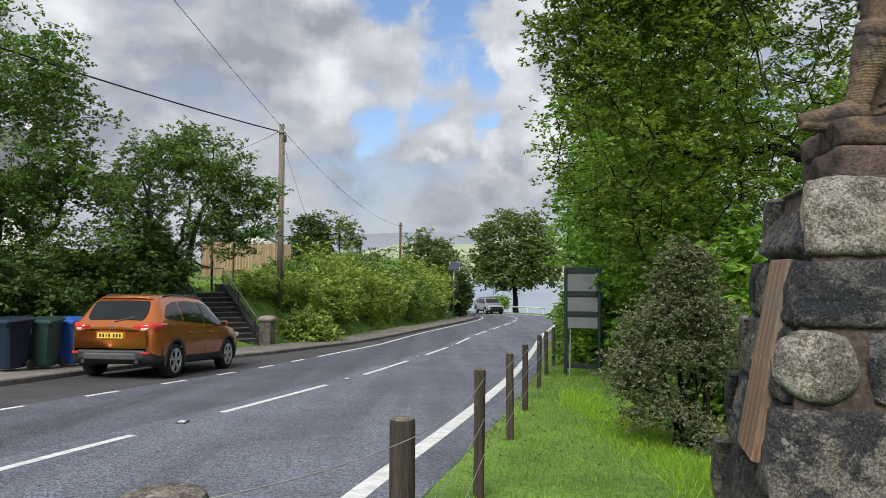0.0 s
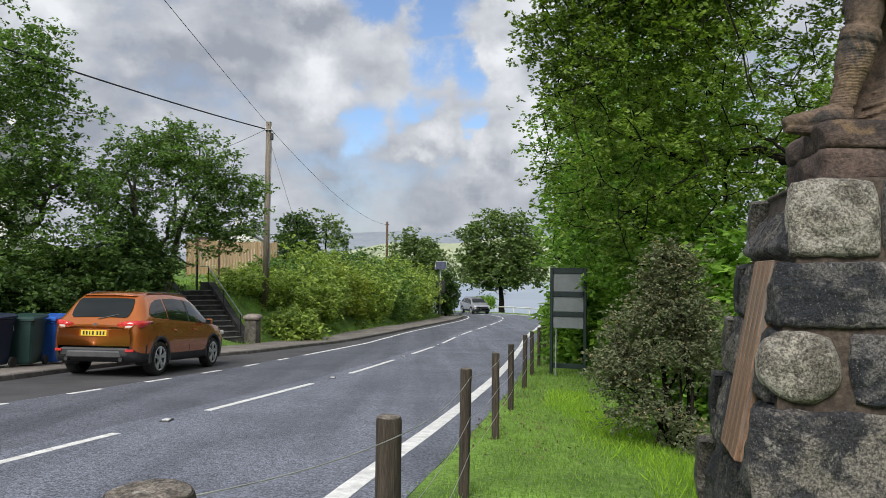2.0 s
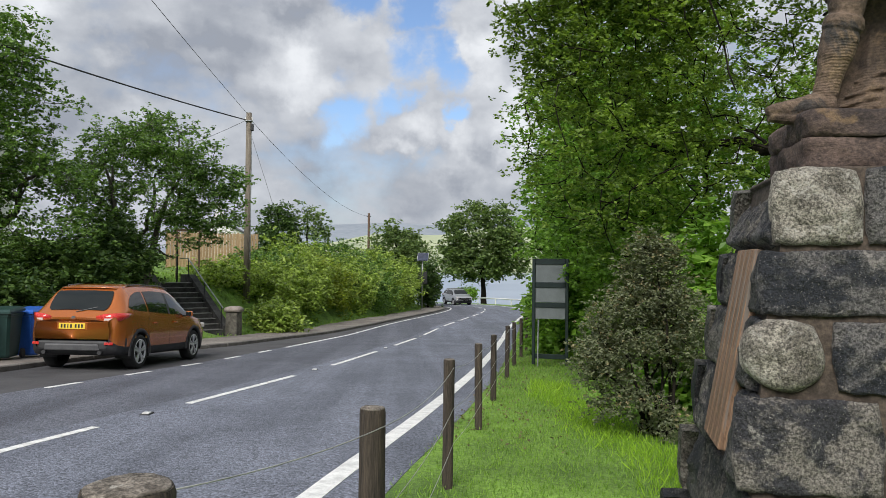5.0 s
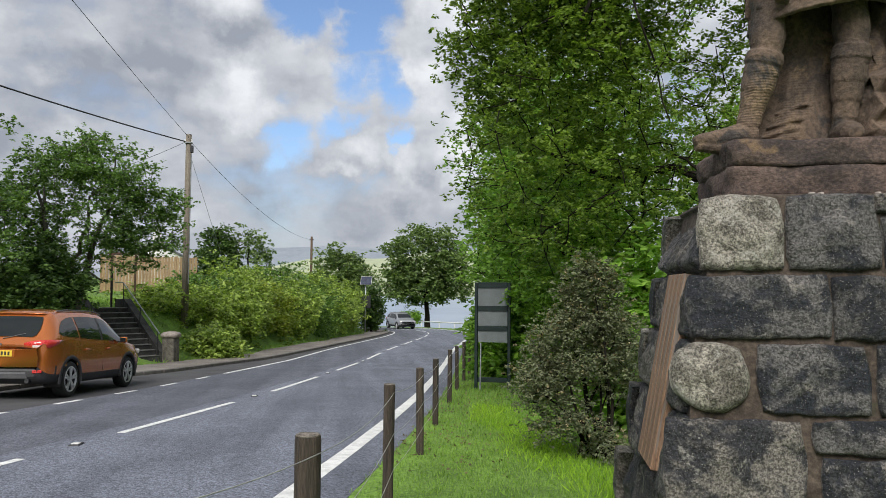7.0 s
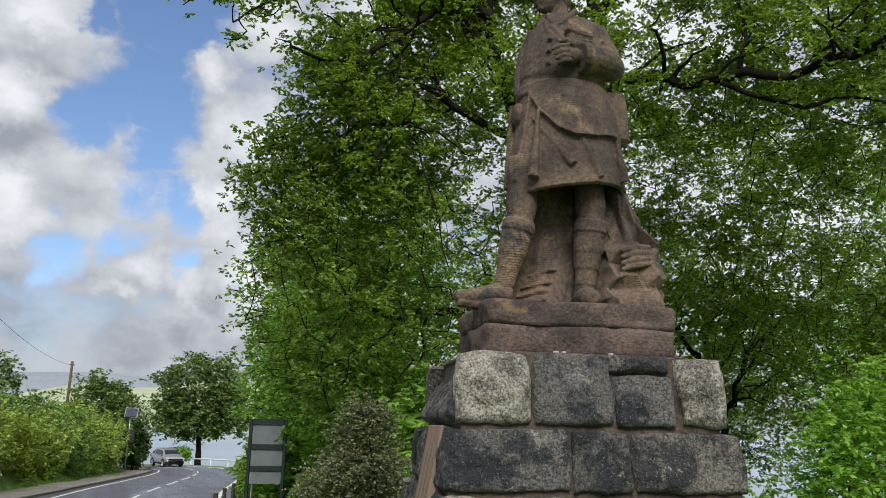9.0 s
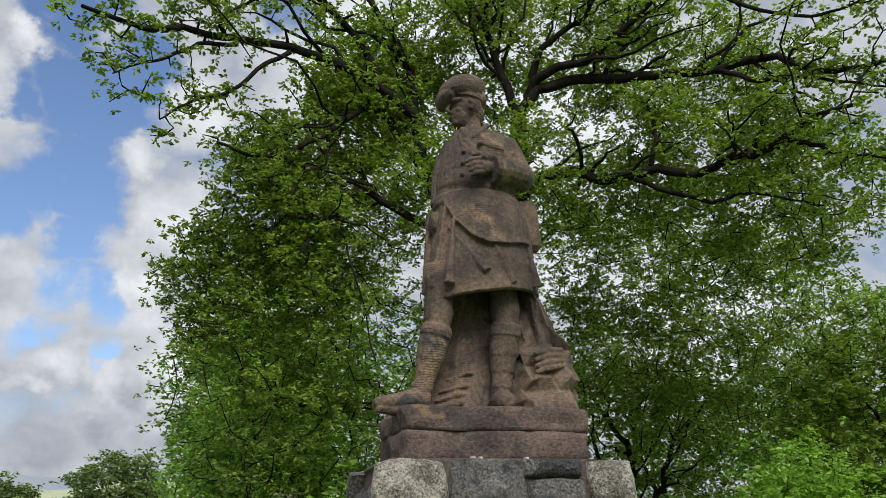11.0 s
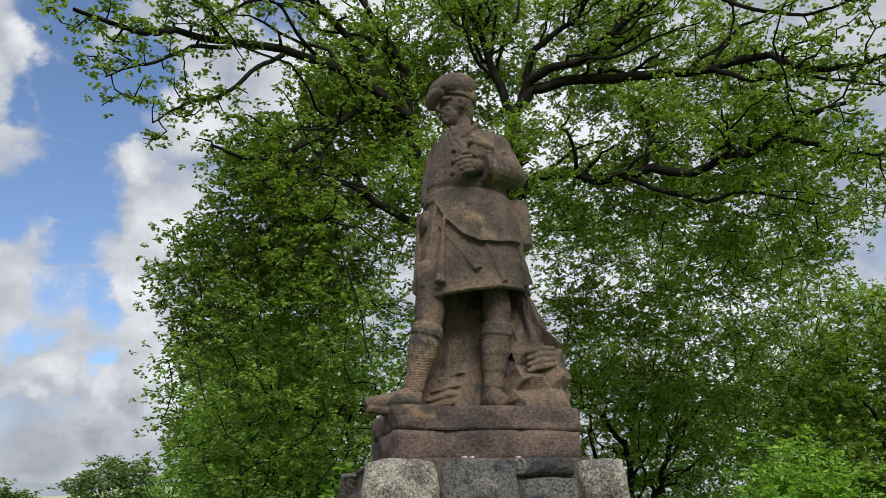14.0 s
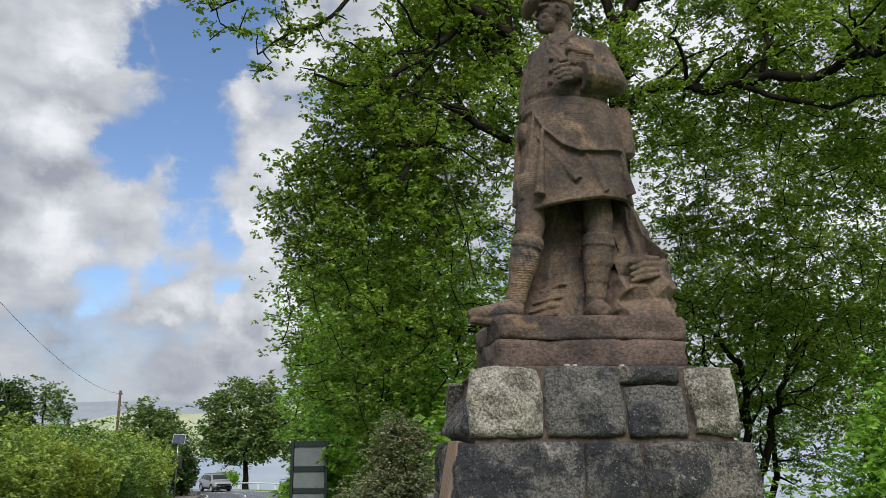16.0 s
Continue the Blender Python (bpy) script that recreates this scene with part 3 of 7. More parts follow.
def bend(a, b, n, wob, r, sag=0.0):
    """A crooked line from a to b."""
    t = np.linspace(0, 1, n)[:, None]
    w = np.cumsum(r.normal(size=(n, 3)), 0)
    w -= w[0] + (w[-1] - w[0]) * t
    ln = np.linalg.norm(np.subtract(b, a))
    p = np.asarray(a) * (1 - t) + np.asarray(b) * t + w * wob * ln / math.sqrt(n)
    p[:, 2] += sag * ln * (t * (1 - t))[:, 0]
    return p


def in_crown(ellipsoids, n, r, shell=0.55):
    """Points in a union of ellipsoids (centre, radii, weight), thicker towards the skin."""
    out = []
    wsum = sum(e[2] for e in ellipsoids)
    for c, rad, wgt in ellipsoids:
        k = int(round(n * wgt / wsum))
        d = r.normal(size=(k, 3))
        d /= np.linalg.norm(d, axis=1)[:, None]
        q = r.uniform(shell ** 3, 1, k) ** (1 / 3)
        q *= r.uniform(0.82, 1.1, k)
        out.append(np.asarray(c) + d * q[:, None] * np.asarray(rad))
    return np.concatenate(out)


def grow(clumps, skeleton, r, thin=0.012, wob=0.10, fat=0.55):
    """Chain each clump to the nearest point of what has already grown; the nearest clumps first."""
    pts = np.concatenate([p for p, _ in skeleton])
    rad = np.concatenate([q for _, q in skeleton])
    left = np.arange(len(clumps))
    paths = []
    d = np.full(len(clumps), np.inf)
    near = np.zeros(len(clumps), int)
    for a in range(0, len(pts), 200):
        dd = np.linalg.norm(clumps[:, None] - pts[None, a:a + 200], axis=2)
        m = dd.min(1)
        better = m < d
        near[better] = dd.argmin(1)[better] + a
        d[better] = m[better]
    alive = np.ones(len(clumps), bool)
    count = len(pts)
    P, R = [pts], [rad]
    allp, allr = list(pts), list(rad)
    for _ in range(len(clumps)):
        i = int(np.where(alive, d, np.inf).argmin())
        alive[i] = False
        a = np.asarray(allp[near[i]])
        r0 = max(thin, min(allr[near[i]] * fat, 0.030 + 0.03 * d[i]))
        n = max(3, min(7, int(d[i] / 0.35) + 2))
        p = bend(a, clumps[i], n, wob, r, -0.12)
        q = np.linspace(r0, max(thin * 0.6, r0 * 0.45), n)
        paths.append((p, q))
        new_ids = np.arange(len(allp), len(allp) + n - 1)
        allp += list(p[1:])
        allr += list(q[1:])
        dd = np.linalg.norm(clumps[:, None] - p[None, 1:], axis=2)
        m = dd.min(1)
        better = m < d
        near[better] = new_ids[dd.argmin(1)[better]]
        d = np.where(better, m, d)
    return paths


def tree(label, base, height, trunk_r, crown, limbs, seed, clumps=400, per=60, leaf=0.11, spread=0.5, leaf_m=None, bark=None,
         shell=0.55, flat=0.6, category="tree", name="tree", lean=(0, 0), group="", trunk_top=0.75, fringe=0.0, droop=0.25, stems=1):
    """Tapered trunk, crooked limbs, twigs to every spray, and a crown of many leaves. Places are in world metres; base is (x, y)."""
    r = rng(seed)
    bx, by = base
    z0 = ground_z(bx, by) - 0.15
    ob = thing(name, label, category, group, pose(bx, by, z0))
    org = np.array([bx, by, z0])
    skel = []
    for k in range(stems):
        off = np.array([r.normal() * 0.25, r.normal() * 0.25, 0]) * (stems > 1)
        top = np.array([bx + lean[0], by + lean[1], z0 + height * trunk_top]) + off * 6
        tp = bend(org + off, top, 12, 0.03 if stems == 1 else 0.07, r)
        tr = np.linspace(trunk_r, trunk_r * (0.55 if fringe else 0.2), 12)
        tr[0] *= 1.35
        skel.append((tp, tr))
    for *stops, rad in limbs:
        many = len(stops) > 4
        p = np.concatenate([bend(a, b, 5 if many else 10, 0.05 if many else 0.11, r)[:-1] for a, b in zip(stops, stops[1:])] + [np.array([stops[-1]])])
        skel.append((p, np.linspace(rad * 1.25, rad * 0.35, len(p))))
    boughs, along = [], []
    for p, q in skel[stems:]:
        if fringe:
            for k in range(int(fringe * len(p))):
                i = min(len(p) - 1, int(len(p) * (0.35 + 0.65 * r.rand() ** 0.7)))
                along.append(p[i] + r.normal(size=3) * [0.24, 0.24, 0.15])
        if q[0] < (0.06 if fringe else 0.09):
            continue
        for k in range(11):
            i = int(len(p) * r.uniform(0.15, 0.95))
            if p[i][0] < 3.6:
                continue
            way = (p[min(i + 2, len(p) - 1)] - p[max(i - 2, 0)])
            way = way / (np.linalg.norm(way) + 1e-6) * 0.7 + r.normal(size=3) * [0.6, 0.35, 0.6] + [0, -0.1, 0.3]
            end = p[i] + way * r.uniform(0.9, 2.0)
            n = 9
            boughs.append((bend(p[i], end, n, 0.13, r), np.linspace(q[i] * 0.5, 0.010, n)))
    c = in_crown(crown, clumps, r, shell)
    if boughs:
        along += [p[k] for p, _ in boughs for k in (-1, -3)]
    dense = np.arange(len(c) + len(along)) < len(c)
    if along:
        c = np.concatenate([c, np.array(along)])
    ok = c[:, 2] > land(c[:, 0], c[:, 1]) + 0.25
    c, dense = c[ok], dense[ok]
    twigs = boughs + grow(c, skel + boughs, r)
    shift = lambda ps: [(p - org, q) for p, q in ps]
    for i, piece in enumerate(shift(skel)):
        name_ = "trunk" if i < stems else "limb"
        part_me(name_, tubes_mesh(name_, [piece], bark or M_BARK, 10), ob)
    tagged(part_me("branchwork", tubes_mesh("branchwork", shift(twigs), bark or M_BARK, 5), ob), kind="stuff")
    co, q = clump_leaves(c[dense] - org, spread, per, leaf, r, flat, droop)
    if not dense.all():
        co2, q2 = clump_leaves(c[~dense] - org, spread * 0.62, per * 0.3, leaf, r, flat, droop)
        co, q = np.concatenate([co, co2]), np.concatenate([q, q2 + len(co)])
    part_me("crown", fast_mesh("crown", co, q, leaf_m or M_LEAF_OAK), ob)
    return ob


def shrub(label, base, crown, seed, clumps=120, per=60, leaf=0.08, spread=0.35, leaf_m=None, shell=0.4, category="shrub", name="shrub",
          group="", bloom=None, stems=7, bark=None, flat=0.8):
    """Several thin stems from the ground into a leafy mass."""
    r = rng(seed)
    bx, by = base
    z0 = ground_z(bx, by) - 0.05
    org = np.array([bx, by, z0])
    ob = thing(name, label, category, group, pose(bx, by, z0))
    c = in_crown(crown, clumps, r, shell)
    c = c[c[:, 2] > land(c[:, 0], c[:, 1]) + 0.08]
    paths = []
    for i in range(stems):
        a = org + np.array([r.normal() * 0.12, r.normal() * 0.12, 0])
        b = c[r.randint(len(c))]
        paths.append((bend(a, b, 7, 0.06, r, 0.1), np.linspace(0.03, 0.008, 7)))
    paths += grow(c, paths[:], r, 0.005)
    tagged(part_me("branchwork", tubes_mesh("branchwork", [(p - org, q) for p, q in paths], bark or M_BARK, 4), ob), kind="stuff")
    co, q = clump_leaves(c - org, spread, per, leaf, r, flat)
    part_me("foliage", fast_mesh("foliage", co, q, leaf_m or M_LEAF_HEDGE), ob)
    if bloom:
        pick = c[r.rand(len(c)) < bloom[1]] - org
        co, q = clump_leaves(pick + np.array([0, 0, spread * 0.2]), spread * 0.9, bloom[2], bloom[3], r, 0.7, long=1.1)
        part_me("blossom", fast_mesh("blossom", co, q, bloom[0]), ob)
    return ob


# the big oak behind the monument, its limbs reaching over the verge
tree("tall spreading oak with dark limbs and fresh green leaves", (6.4, 11.5), 9.6, 0.27,
     [((7.7, 11.6, 10.7), (3.0, 2.0, 1.6), 2.0), ((9.9, 10.1, 10.3), (2.4, 1.8, 1.3), 1.0), ((11.2, 8.4, 9.6), (1.6, 1.6, 0.7), 0.25), ((10.4, 9.6, 8.2), (2.4, 2.0, 0.75), 1.3), ((10.6, 8.9, 6.2), (2.0, 2.0, 0.9), 0.7),
      ((12.2, 8.6, 7.2), (1.7, 1.8, 1.4), 0.7), ((4.7, 12.7, 8.7), (1.2, 1.3, 1.2), 1.1), ((3.8, 13.0, 6.7), (1.55, 1.6, 1.5), 1.5), ((3.5, 13.2, 5.2), (1.9, 2.2, 1.7), 1.2), ((3.2, 13.0, 3.6), (1.9, 2.4, 1.9), 0.9),
      ((5.2, 12.8, 10.2), (1.5, 1.4, 1.3), 1.0), ((6.0, 13.5, 5.6), (2.8, 2.0, 2.8), 1.4), ((10.0, 14.5, 5.6), (3.2, 1.6, 1.8), 0.9), ((7.2, 13.4, 8.6), (3.4, 1.8, 2.2), 1.3), ((11.8, 13.4, 7.6), (3.0, 2.0, 2.0), 1.0), ((7.0, 10.3, 7.4), (1.1, 0.6, 1.1), 0.3), ((5.4, 11.0, 7.3), (1.0, 0.5, 1.4), 0.35), ((4.3, 12.0, 9.6), (1.4, 1.0, 0.9), 0.25), ((2.9, 12.5, 7.6), (0.9, 1.0, 1.0), 0.6), ((2.3, 12.9, 5.6), (0.9, 1.0, 1.1), 0.6), ((9.0, 10.4, 7.2), (1.8, 1.2, 0.9), 0.7), ((14.0, 12.2, 6.4), (2.8, 1.6, 2.2), 1.0)],
     [((7.10, 10.85, 8.60), (7.35, 10.57, 9.11), (7.79, 10.12, 9.17), (8.60, 9.30, 9.02), (9.20, 8.55, 8.82), (9.41, 8.17, 8.73), (9.64, 7.73, 8.74), (9.81, 7.35, 8.63), (9.91, 7.06, 8.29), (10.02, 6.71, 8.04), (10.21, 6.23, 7.91), (10.37, 5.75, 7.85), 0.0874),
      ((9.30, 8.08, 8.63), (9.52, 7.55, 8.19), (9.75, 6.98, 8.01), (9.95, 6.40, 7.66), (10.11, 5.81, 7.27), 0.038),
      ((7.25, 10.75, 8.95), (7.28, 10.52, 9.24), (7.54, 10.11, 9.38), (7.81, 9.68, 9.31), (8.06, 9.23, 9.57), (8.35, 8.73, 9.91), (8.51, 8.31, 10.17), (8.67, 7.89, 10.49), 0.0798),
      ((7.26, 10.62, 9.33), (7.39, 10.41, 9.91), (7.76, 10.00, 10.24), (7.92, 9.74, 10.31), (8.03, 9.51, 10.80), (8.04, 9.37, 11.30), 0.057),
      ((8.44, 8.43, 10.06), (8.78, 7.91, 9.92), (9.00, 7.50, 9.58), (9.20, 7.06, 9.11), (9.50, 6.46, 8.70), (9.68, 5.97, 8.62), (9.84, 5.47, 8.69), 0.038),
      ((7.07, 10.87, 8.72), (6.80, 10.89, 9.38), (6.62, 10.85, 9.79), (6.43, 10.81, 10.37), (6.18, 10.80, 10.62), (5.83, 10.85, 11.04), (5.60, 10.82, 11.45), 0.0722),
      ((6.43, 10.81, 10.37), (6.36, 10.62, 10.74), (6.19, 10.48, 11.27), 0.038),
      ((6.62, 11.16, 6.53), (7.07, 10.73, 7.02), (7.28, 10.45, 7.27), (7.64, 10.04, 7.28), (7.91, 9.67, 7.01), (8.21, 9.26, 6.99), (8.44, 8.88, 7.01), (8.76, 8.39, 6.74), (8.87, 8.09, 6.78), (8.97, 7.79, 6.87), (9.05, 7.51, 6.74), (9.17, 7.18, 6.82), (9.27, 6.84, 6.95), (9.33, 6.55, 7.04), (9.47, 6.12, 7.00), 0.0874),
      ((9.21, 7.21, 6.85), (9.34, 6.75, 6.65), (9.47, 6.25, 6.29), (9.59, 5.72, 6.04), 0.038),
      ((9.09, 7.54, 6.78), (9.12, 7.34, 7.10), (9.05, 7.27, 7.37), (9.08, 7.05, 7.60), 0.0342),
      ((8.35, 8.95, 7.06), (8.39, 8.77, 7.42), (8.26, 8.75, 8.01), (8.10, 8.77, 8.26), 0.0342),
      ((8.23, 9.20, 6.90), (8.44, 8.83, 6.60), (8.85, 8.23, 6.21), (9.02, 7.85, 6.27), (9.28, 7.33, 6.04), (9.49, 6.83, 5.76), 0.038),
      ((6.33, 11.56, 5.53), (5.95, 11.67, 6.76), (5.58, 11.76, 7.83), (5.41, 11.75, 9.34), (5.05, 11.82, 10.23), (4.48, 11.96, 11.15), (4.32, 11.93, 11.73), 0.0988),
      ((5.32, 11.51, 8.54), (4.65, 11.48, 8.88), (3.77, 11.49, 9.19), (3.05, 11.39, 9.17), (2.25, 11.27, 9.01), (1.62, 11.08, 8.81), (1.13, 10.83, 8.66), (0.70, 10.57, 8.30), (0.18, 10.28, 8.15), (-0.22, 9.98, 8.01), 0.076),
      ((1.97, 11.02, 8.72), (1.39, 10.90, 8.49), (0.98, 10.75, 8.05), (0.54, 10.57, 7.68), (0.27, 10.38, 7.36), 0.0304),
      ((2.86, 11.13, 8.91), (2.44, 11.11, 8.54), (2.11, 11.06, 8.06), (1.78, 11.00, 7.74), (1.51, 10.92, 7.58), (1.20, 10.84, 7.31), (0.96, 10.75, 7.01), 0.0342),
      ((1.77, 10.95, 8.79), (1.65, 10.80, 9.03), (1.38, 10.67, 9.13), (1.01, 10.54, 9.17), 0.0304),
      ((4.73, 11.67, 9.00), (3.89, 11.70, 10.24), (3.63, 11.50, 10.31), (3.28, 11.33, 10.30), (2.77, 11.19, 10.09), (2.30, 11.02, 9.72), (1.77, 10.85, 9.14), 0.057),
      ((5.50, 11.76, 7.93), (4.81, 11.82, 8.63), (4.38, 11.74, 8.58), (4.03, 11.63, 8.20), (3.61, 11.53, 7.74), (2.99, 11.47, 7.17), (2.36, 11.38, 7.04), (1.86, 11.24, 7.08), 0.0646),
      ((5.95, 11.65, 6.42), (4.93, 11.89, 6.88), (4.47, 11.84, 7.05), (4.10, 11.75, 6.72), (3.82, 11.61, 6.30), (3.48, 11.49, 5.90), (3.23, 11.34, 5.42), 0.0646),
      ((3.84, 11.68, 6.29), (3.30, 11.60, 6.22), (2.92, 11.46, 6.55), (2.67, 11.28, 6.68), 0.0304),
      ((6.4, 11.5, 3.0), (5.4, 13.0, 3.55), (4.5, 13.6, 3.4), (3.4, 13.8, 3.9), 0.07)],
     11, clumps=2300, per=117, leaf=0.0465, spread=0.36, leaf_m=M_LEAF_OAK, shell=0.25, trunk_top=1.0, lean=(0.7, -0.65), fringe=1.0)
tree("leafy sycamore at the edge of the verge", (5.7, 20.5), 11, 0.20,
     [((5.4, 20.5, 5.6), (2.7, 3.0, 4.6), 4), ((4.6, 19.6, 2.4), (1.9, 2.2, 3.0), 2.4), ((7.6, 18.5, 2.6), (2.2, 2.0, 3.2), 2)],
     [((5.7, 20.5, 2.2), (4.8, 20.0, 4.0), (3.8, 19.8, 5.4), 0.08), ((5.7, 20.5, 2.0), (6.6, 20.0, 3.6), (7.8, 19.4, 4.6), 0.08)],
     12, clumps=520, per=90, leaf=0.075, spread=0.46, leaf_m=M_LEAF_SYC, shell=0.4)
tree("oak with low forked stems by the lakeshore", (14.4, 17.0), 9, 0.16,
     [((14.0, 17.5, 5.6), (4.0, 3.0, 3.4), 3), ((18.0, 16.5, 4.6), (3.6, 3.0, 3.4), 2), ((11.0, 18.0, 4.2), (2.6, 2.4, 2.4), 0.7), ((13.0, 17.0, 9.2), (1.9, 1.5, 1.2), 0.9), ((15.9, 17.0, 9.2), (1.9, 1.5, 1.2), 0.9), ((20.4, 17.0, 9.8), (1.9, 1.5, 1.2), 0.9), ((15.0, 14.2, 5.6), (3.0, 1.6, 2.4), 1.6), ((12.6, 15.0, 5.2), (2.4, 1.4, 2.4), 1.2)],
     [((14.4, 17.0, 0.6), (14.2, 17.0, 3.6), (12.4, 16.8, 5.2), 0.09), ((14.4, 17.0, 0.4), (15.2, 16.8, 2.8), (17.0, 16.4, 4.8), 0.09)],
     13, clumps=600, per=80, leaf=0.068, spread=0.54, leaf_m=M_LEAF_OAK, stems=2, shell=0.3)
tree("thin young lakeside tree", (20.5, 15.0), 9, 0.12,
     [((20.5, 15.0, 5.0), (3.4, 3.0, 4.4), 3)], [], 14, clumps=280, per=80, leaf=0.065, spread=0.55, leaf_m=M_LEAF_SYC, shell=0.3)
tree("tall lakeside tree with open crown", (9.5, 25.0), 12, 0.18,
     [((9.5, 25.0, 5.4), (3.6, 3.2, 5.4), 3), ((12.5, 24.0, 3.0), (2.6, 2.4, 3.4), 1.5)], [], 15, clumps=340, per=90, leaf=0.08, spread=0.62, leaf_m=M_LEAF_SYC, shell=0.3)
for i, (x, y, w, h) in enumerate([(18.0, 21.0, 3.6, 11.0), (24.0, 19.0, 3.6, 12.0), (17.5, 11.5, 2.6, 9.5), (23.0, 12.0, 3.4, 11.0), (15.0, 27.0, 3.6, 12.0), (28.0, 27.0, 4.4, 13.0)]):
    z = ground_z(x, y)
    tree("open-crowned lakeside tree with thin dark stems", (x, y), h, 0.15, [((x, y, z + h * 0.67), (w, w * 0.9, h * 0.36), 1)], [], 260 + i, 330, 90, 0.080, 0.5,
         M_LEAF_SYC if i % 2 else M_LEAF_OAK, group="lakeside trees", shell=0.25, stems=2)
shrub("bright green leafy shrub beside the monument", (8.9, 7.8), [((8.9, 7.8, 0.9), (1.1, 0.9, 1.5), 2), ((9.9, 8.2, 1.2), (1.0, 0.9, 1.6), 1.5), ((7.6, 8.6, 0.2), (0.9, 0.8, 1.1), 0.8)], 17, 200, 117, 0.050, 0.34, M_LEAF_BRIGHT, 0.3)
for i, (x, y, w, h) in enumerate([(4.3, 11.9, 0.9, 2.6), (5.6, 10.6, 1.1, 2.4), (5.3, 18.4, 1.2, 2.2), (5.9, 15.2, 1.4, 2.2), (5.0, 13.0, 1.1, 1.7), (7.3, 13.4, 1.3, 1.9), (4.4, 21.0, 1.2, 2.2), (5.2, 25.0, 1.3, 2.4), (6.4, 30.0, 1.5, 2.6), (8.2, 37.0, 1.8, 3.0),
                                  (10.0, 45.0, 2.2, 3.6), (12.2, 54.0, 2.6, 4.2), (14.0, 64.0, 3.0, 4.6)]):
    z = ground_z(x, y)
    shrub("leafy green undergrowth at the wood's edge", (x, y), [((x, y, z + h * 0.45), (w, w, h * 0.62), 1)], 200 + i, 150, 72, 0.080 + 0.0016 * y, 0.36 + 0.004 * y,
          M_LEAF_SYC if i % 4 == 3 else M_LEAF_BRIGHT, group="undergrowth at the wood's edge")
for i, (x, y, w, h) in enumerate([(8.0, 31.0, 3.0, 11.5), (10.0, 41.0, 3.6, 13.0), (13.5, 52.0, 4.4, 14.0), (17.0, 66.0, 5.0, 14.0)]):
    z = ground_z(x, y)
    tree("tall leafy tree at the edge of the roadside wood", (x, y), h, 0.22, [((x, y, z + h * 0.55), (w, w, h * 0.46), 1)], [], 230 + i, 240, 62, 0.15 + 0.001 * y, 0.75, M_LEAF_SYC,
         group="roadside wood", shell=0.4)
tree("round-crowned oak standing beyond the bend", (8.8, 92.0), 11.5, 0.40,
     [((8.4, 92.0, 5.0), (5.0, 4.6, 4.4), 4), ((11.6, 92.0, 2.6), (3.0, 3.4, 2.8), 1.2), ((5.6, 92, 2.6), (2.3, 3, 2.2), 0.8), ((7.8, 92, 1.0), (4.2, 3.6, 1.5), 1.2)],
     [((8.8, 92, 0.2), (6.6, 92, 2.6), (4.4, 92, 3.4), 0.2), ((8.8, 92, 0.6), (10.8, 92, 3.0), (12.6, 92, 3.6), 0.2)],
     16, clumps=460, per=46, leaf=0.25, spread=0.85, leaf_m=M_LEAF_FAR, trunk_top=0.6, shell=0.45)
shrub("low green bush at the foot of the far oak", (6.6, 89.0), [((6.6, 89.0, -2.0), (1.5, 1.2, 0.9), 1)], 219, 60, 45, 0.14, 0.4, M_LEAF_BRIGHT)
# dark evergreen shrub with faded blossom on the verge
shrub("dark olive evergreen shrub with faded buff flower heads", (2.75, 9.1),
      [((2.62, 9.1, 1.25), (0.38, 0.4, 0.55), 1.6), ((2.58, 9.0, 1.65), (0.16, 0.16, 0.25), 0.25), ((2.82, 9.1, 1.6), (0.13, 0.14, 0.24), 0.2), ((2.45, 9.1, 0.75), (0.55, 0.55, 0.45), 1.6), ((2.05, 9.0, 0.45), (0.36, 0.4, 0.30), 0.9), ((2.95, 9.1, 0.75), (0.42, 0.5, 0.55), 1.4), ((2.3, 8.9, 0.05), (0.40, 0.4, 0.25), 0.5), ((2.7, 8.7, -0.30), (0.36, 0.36, 0.28), 0.5)],
      18, 380, 126, 0.022, 0.16, M_LEAF_OLIVE, 0.2, bloom=(M_BLOOM, 0.45, 36, 0.019), stems=12)

# across the road
tree("large dark leafy tree on the bank above the bins", (-12.9, 22.5), 10, 0.25,
     [((-13.0, 22.0, 5.2), (3.4, 3.0, 2.8), 4), ((-12.6, 21.6, 7.0), (2.6, 2.4, 1.9), 1.6), ((-10.6, 22.4, 3.0), (1.9, 1.8, 1.7), 1.2)],
     [((-12.6, 24, 2.6), (-13.6, 22.5, 4.6), (-15.2, 21.5, 6.2), 0.1), ((-12.6, 24, 2.2), (-11, 22.6, 3.4), (-9.8, 22.0, 4.0), 0.09)],
     21, clumps=640, per=90, leaf=0.070, spread=0.45, leaf_m=M_LEAF_ROWAN, bark=M_BARK_GREY, trunk_top=0.55)
tree("bushy rowan with pale flower heads on the bank", (-9.6, 27.5), 8, 0.16,
     [((-9.4, 27.2, 4.0), (2.7, 2.2, 2.5), 4), ((-8.4, 27.4, 5.3), (1.7, 1.6, 1.4), 1), ((-7.2, 28.4, 3.6), (1.3, 1.4, 1.4), 1.0), ((-6.9, 28.6, 4.4), (0.9, 0.9, 0.7), 0.35)],
     [((-9.6, 27.5, 2.0), (-8.8, 27.2, 4.0), (-8.0, 27.2, 5.8), 0.06), ((-9.6, 27.5, 1.8), (-10.4, 27, 3.4), (-10.8, 26.6, 5.0), 0.06)],
     22, clumps=500, per=81, leaf=0.068, spread=0.38, leaf_m=M_LEAF_ROWAN, bark=M_BARK_GREY, stems=3, trunk_top=0.5)
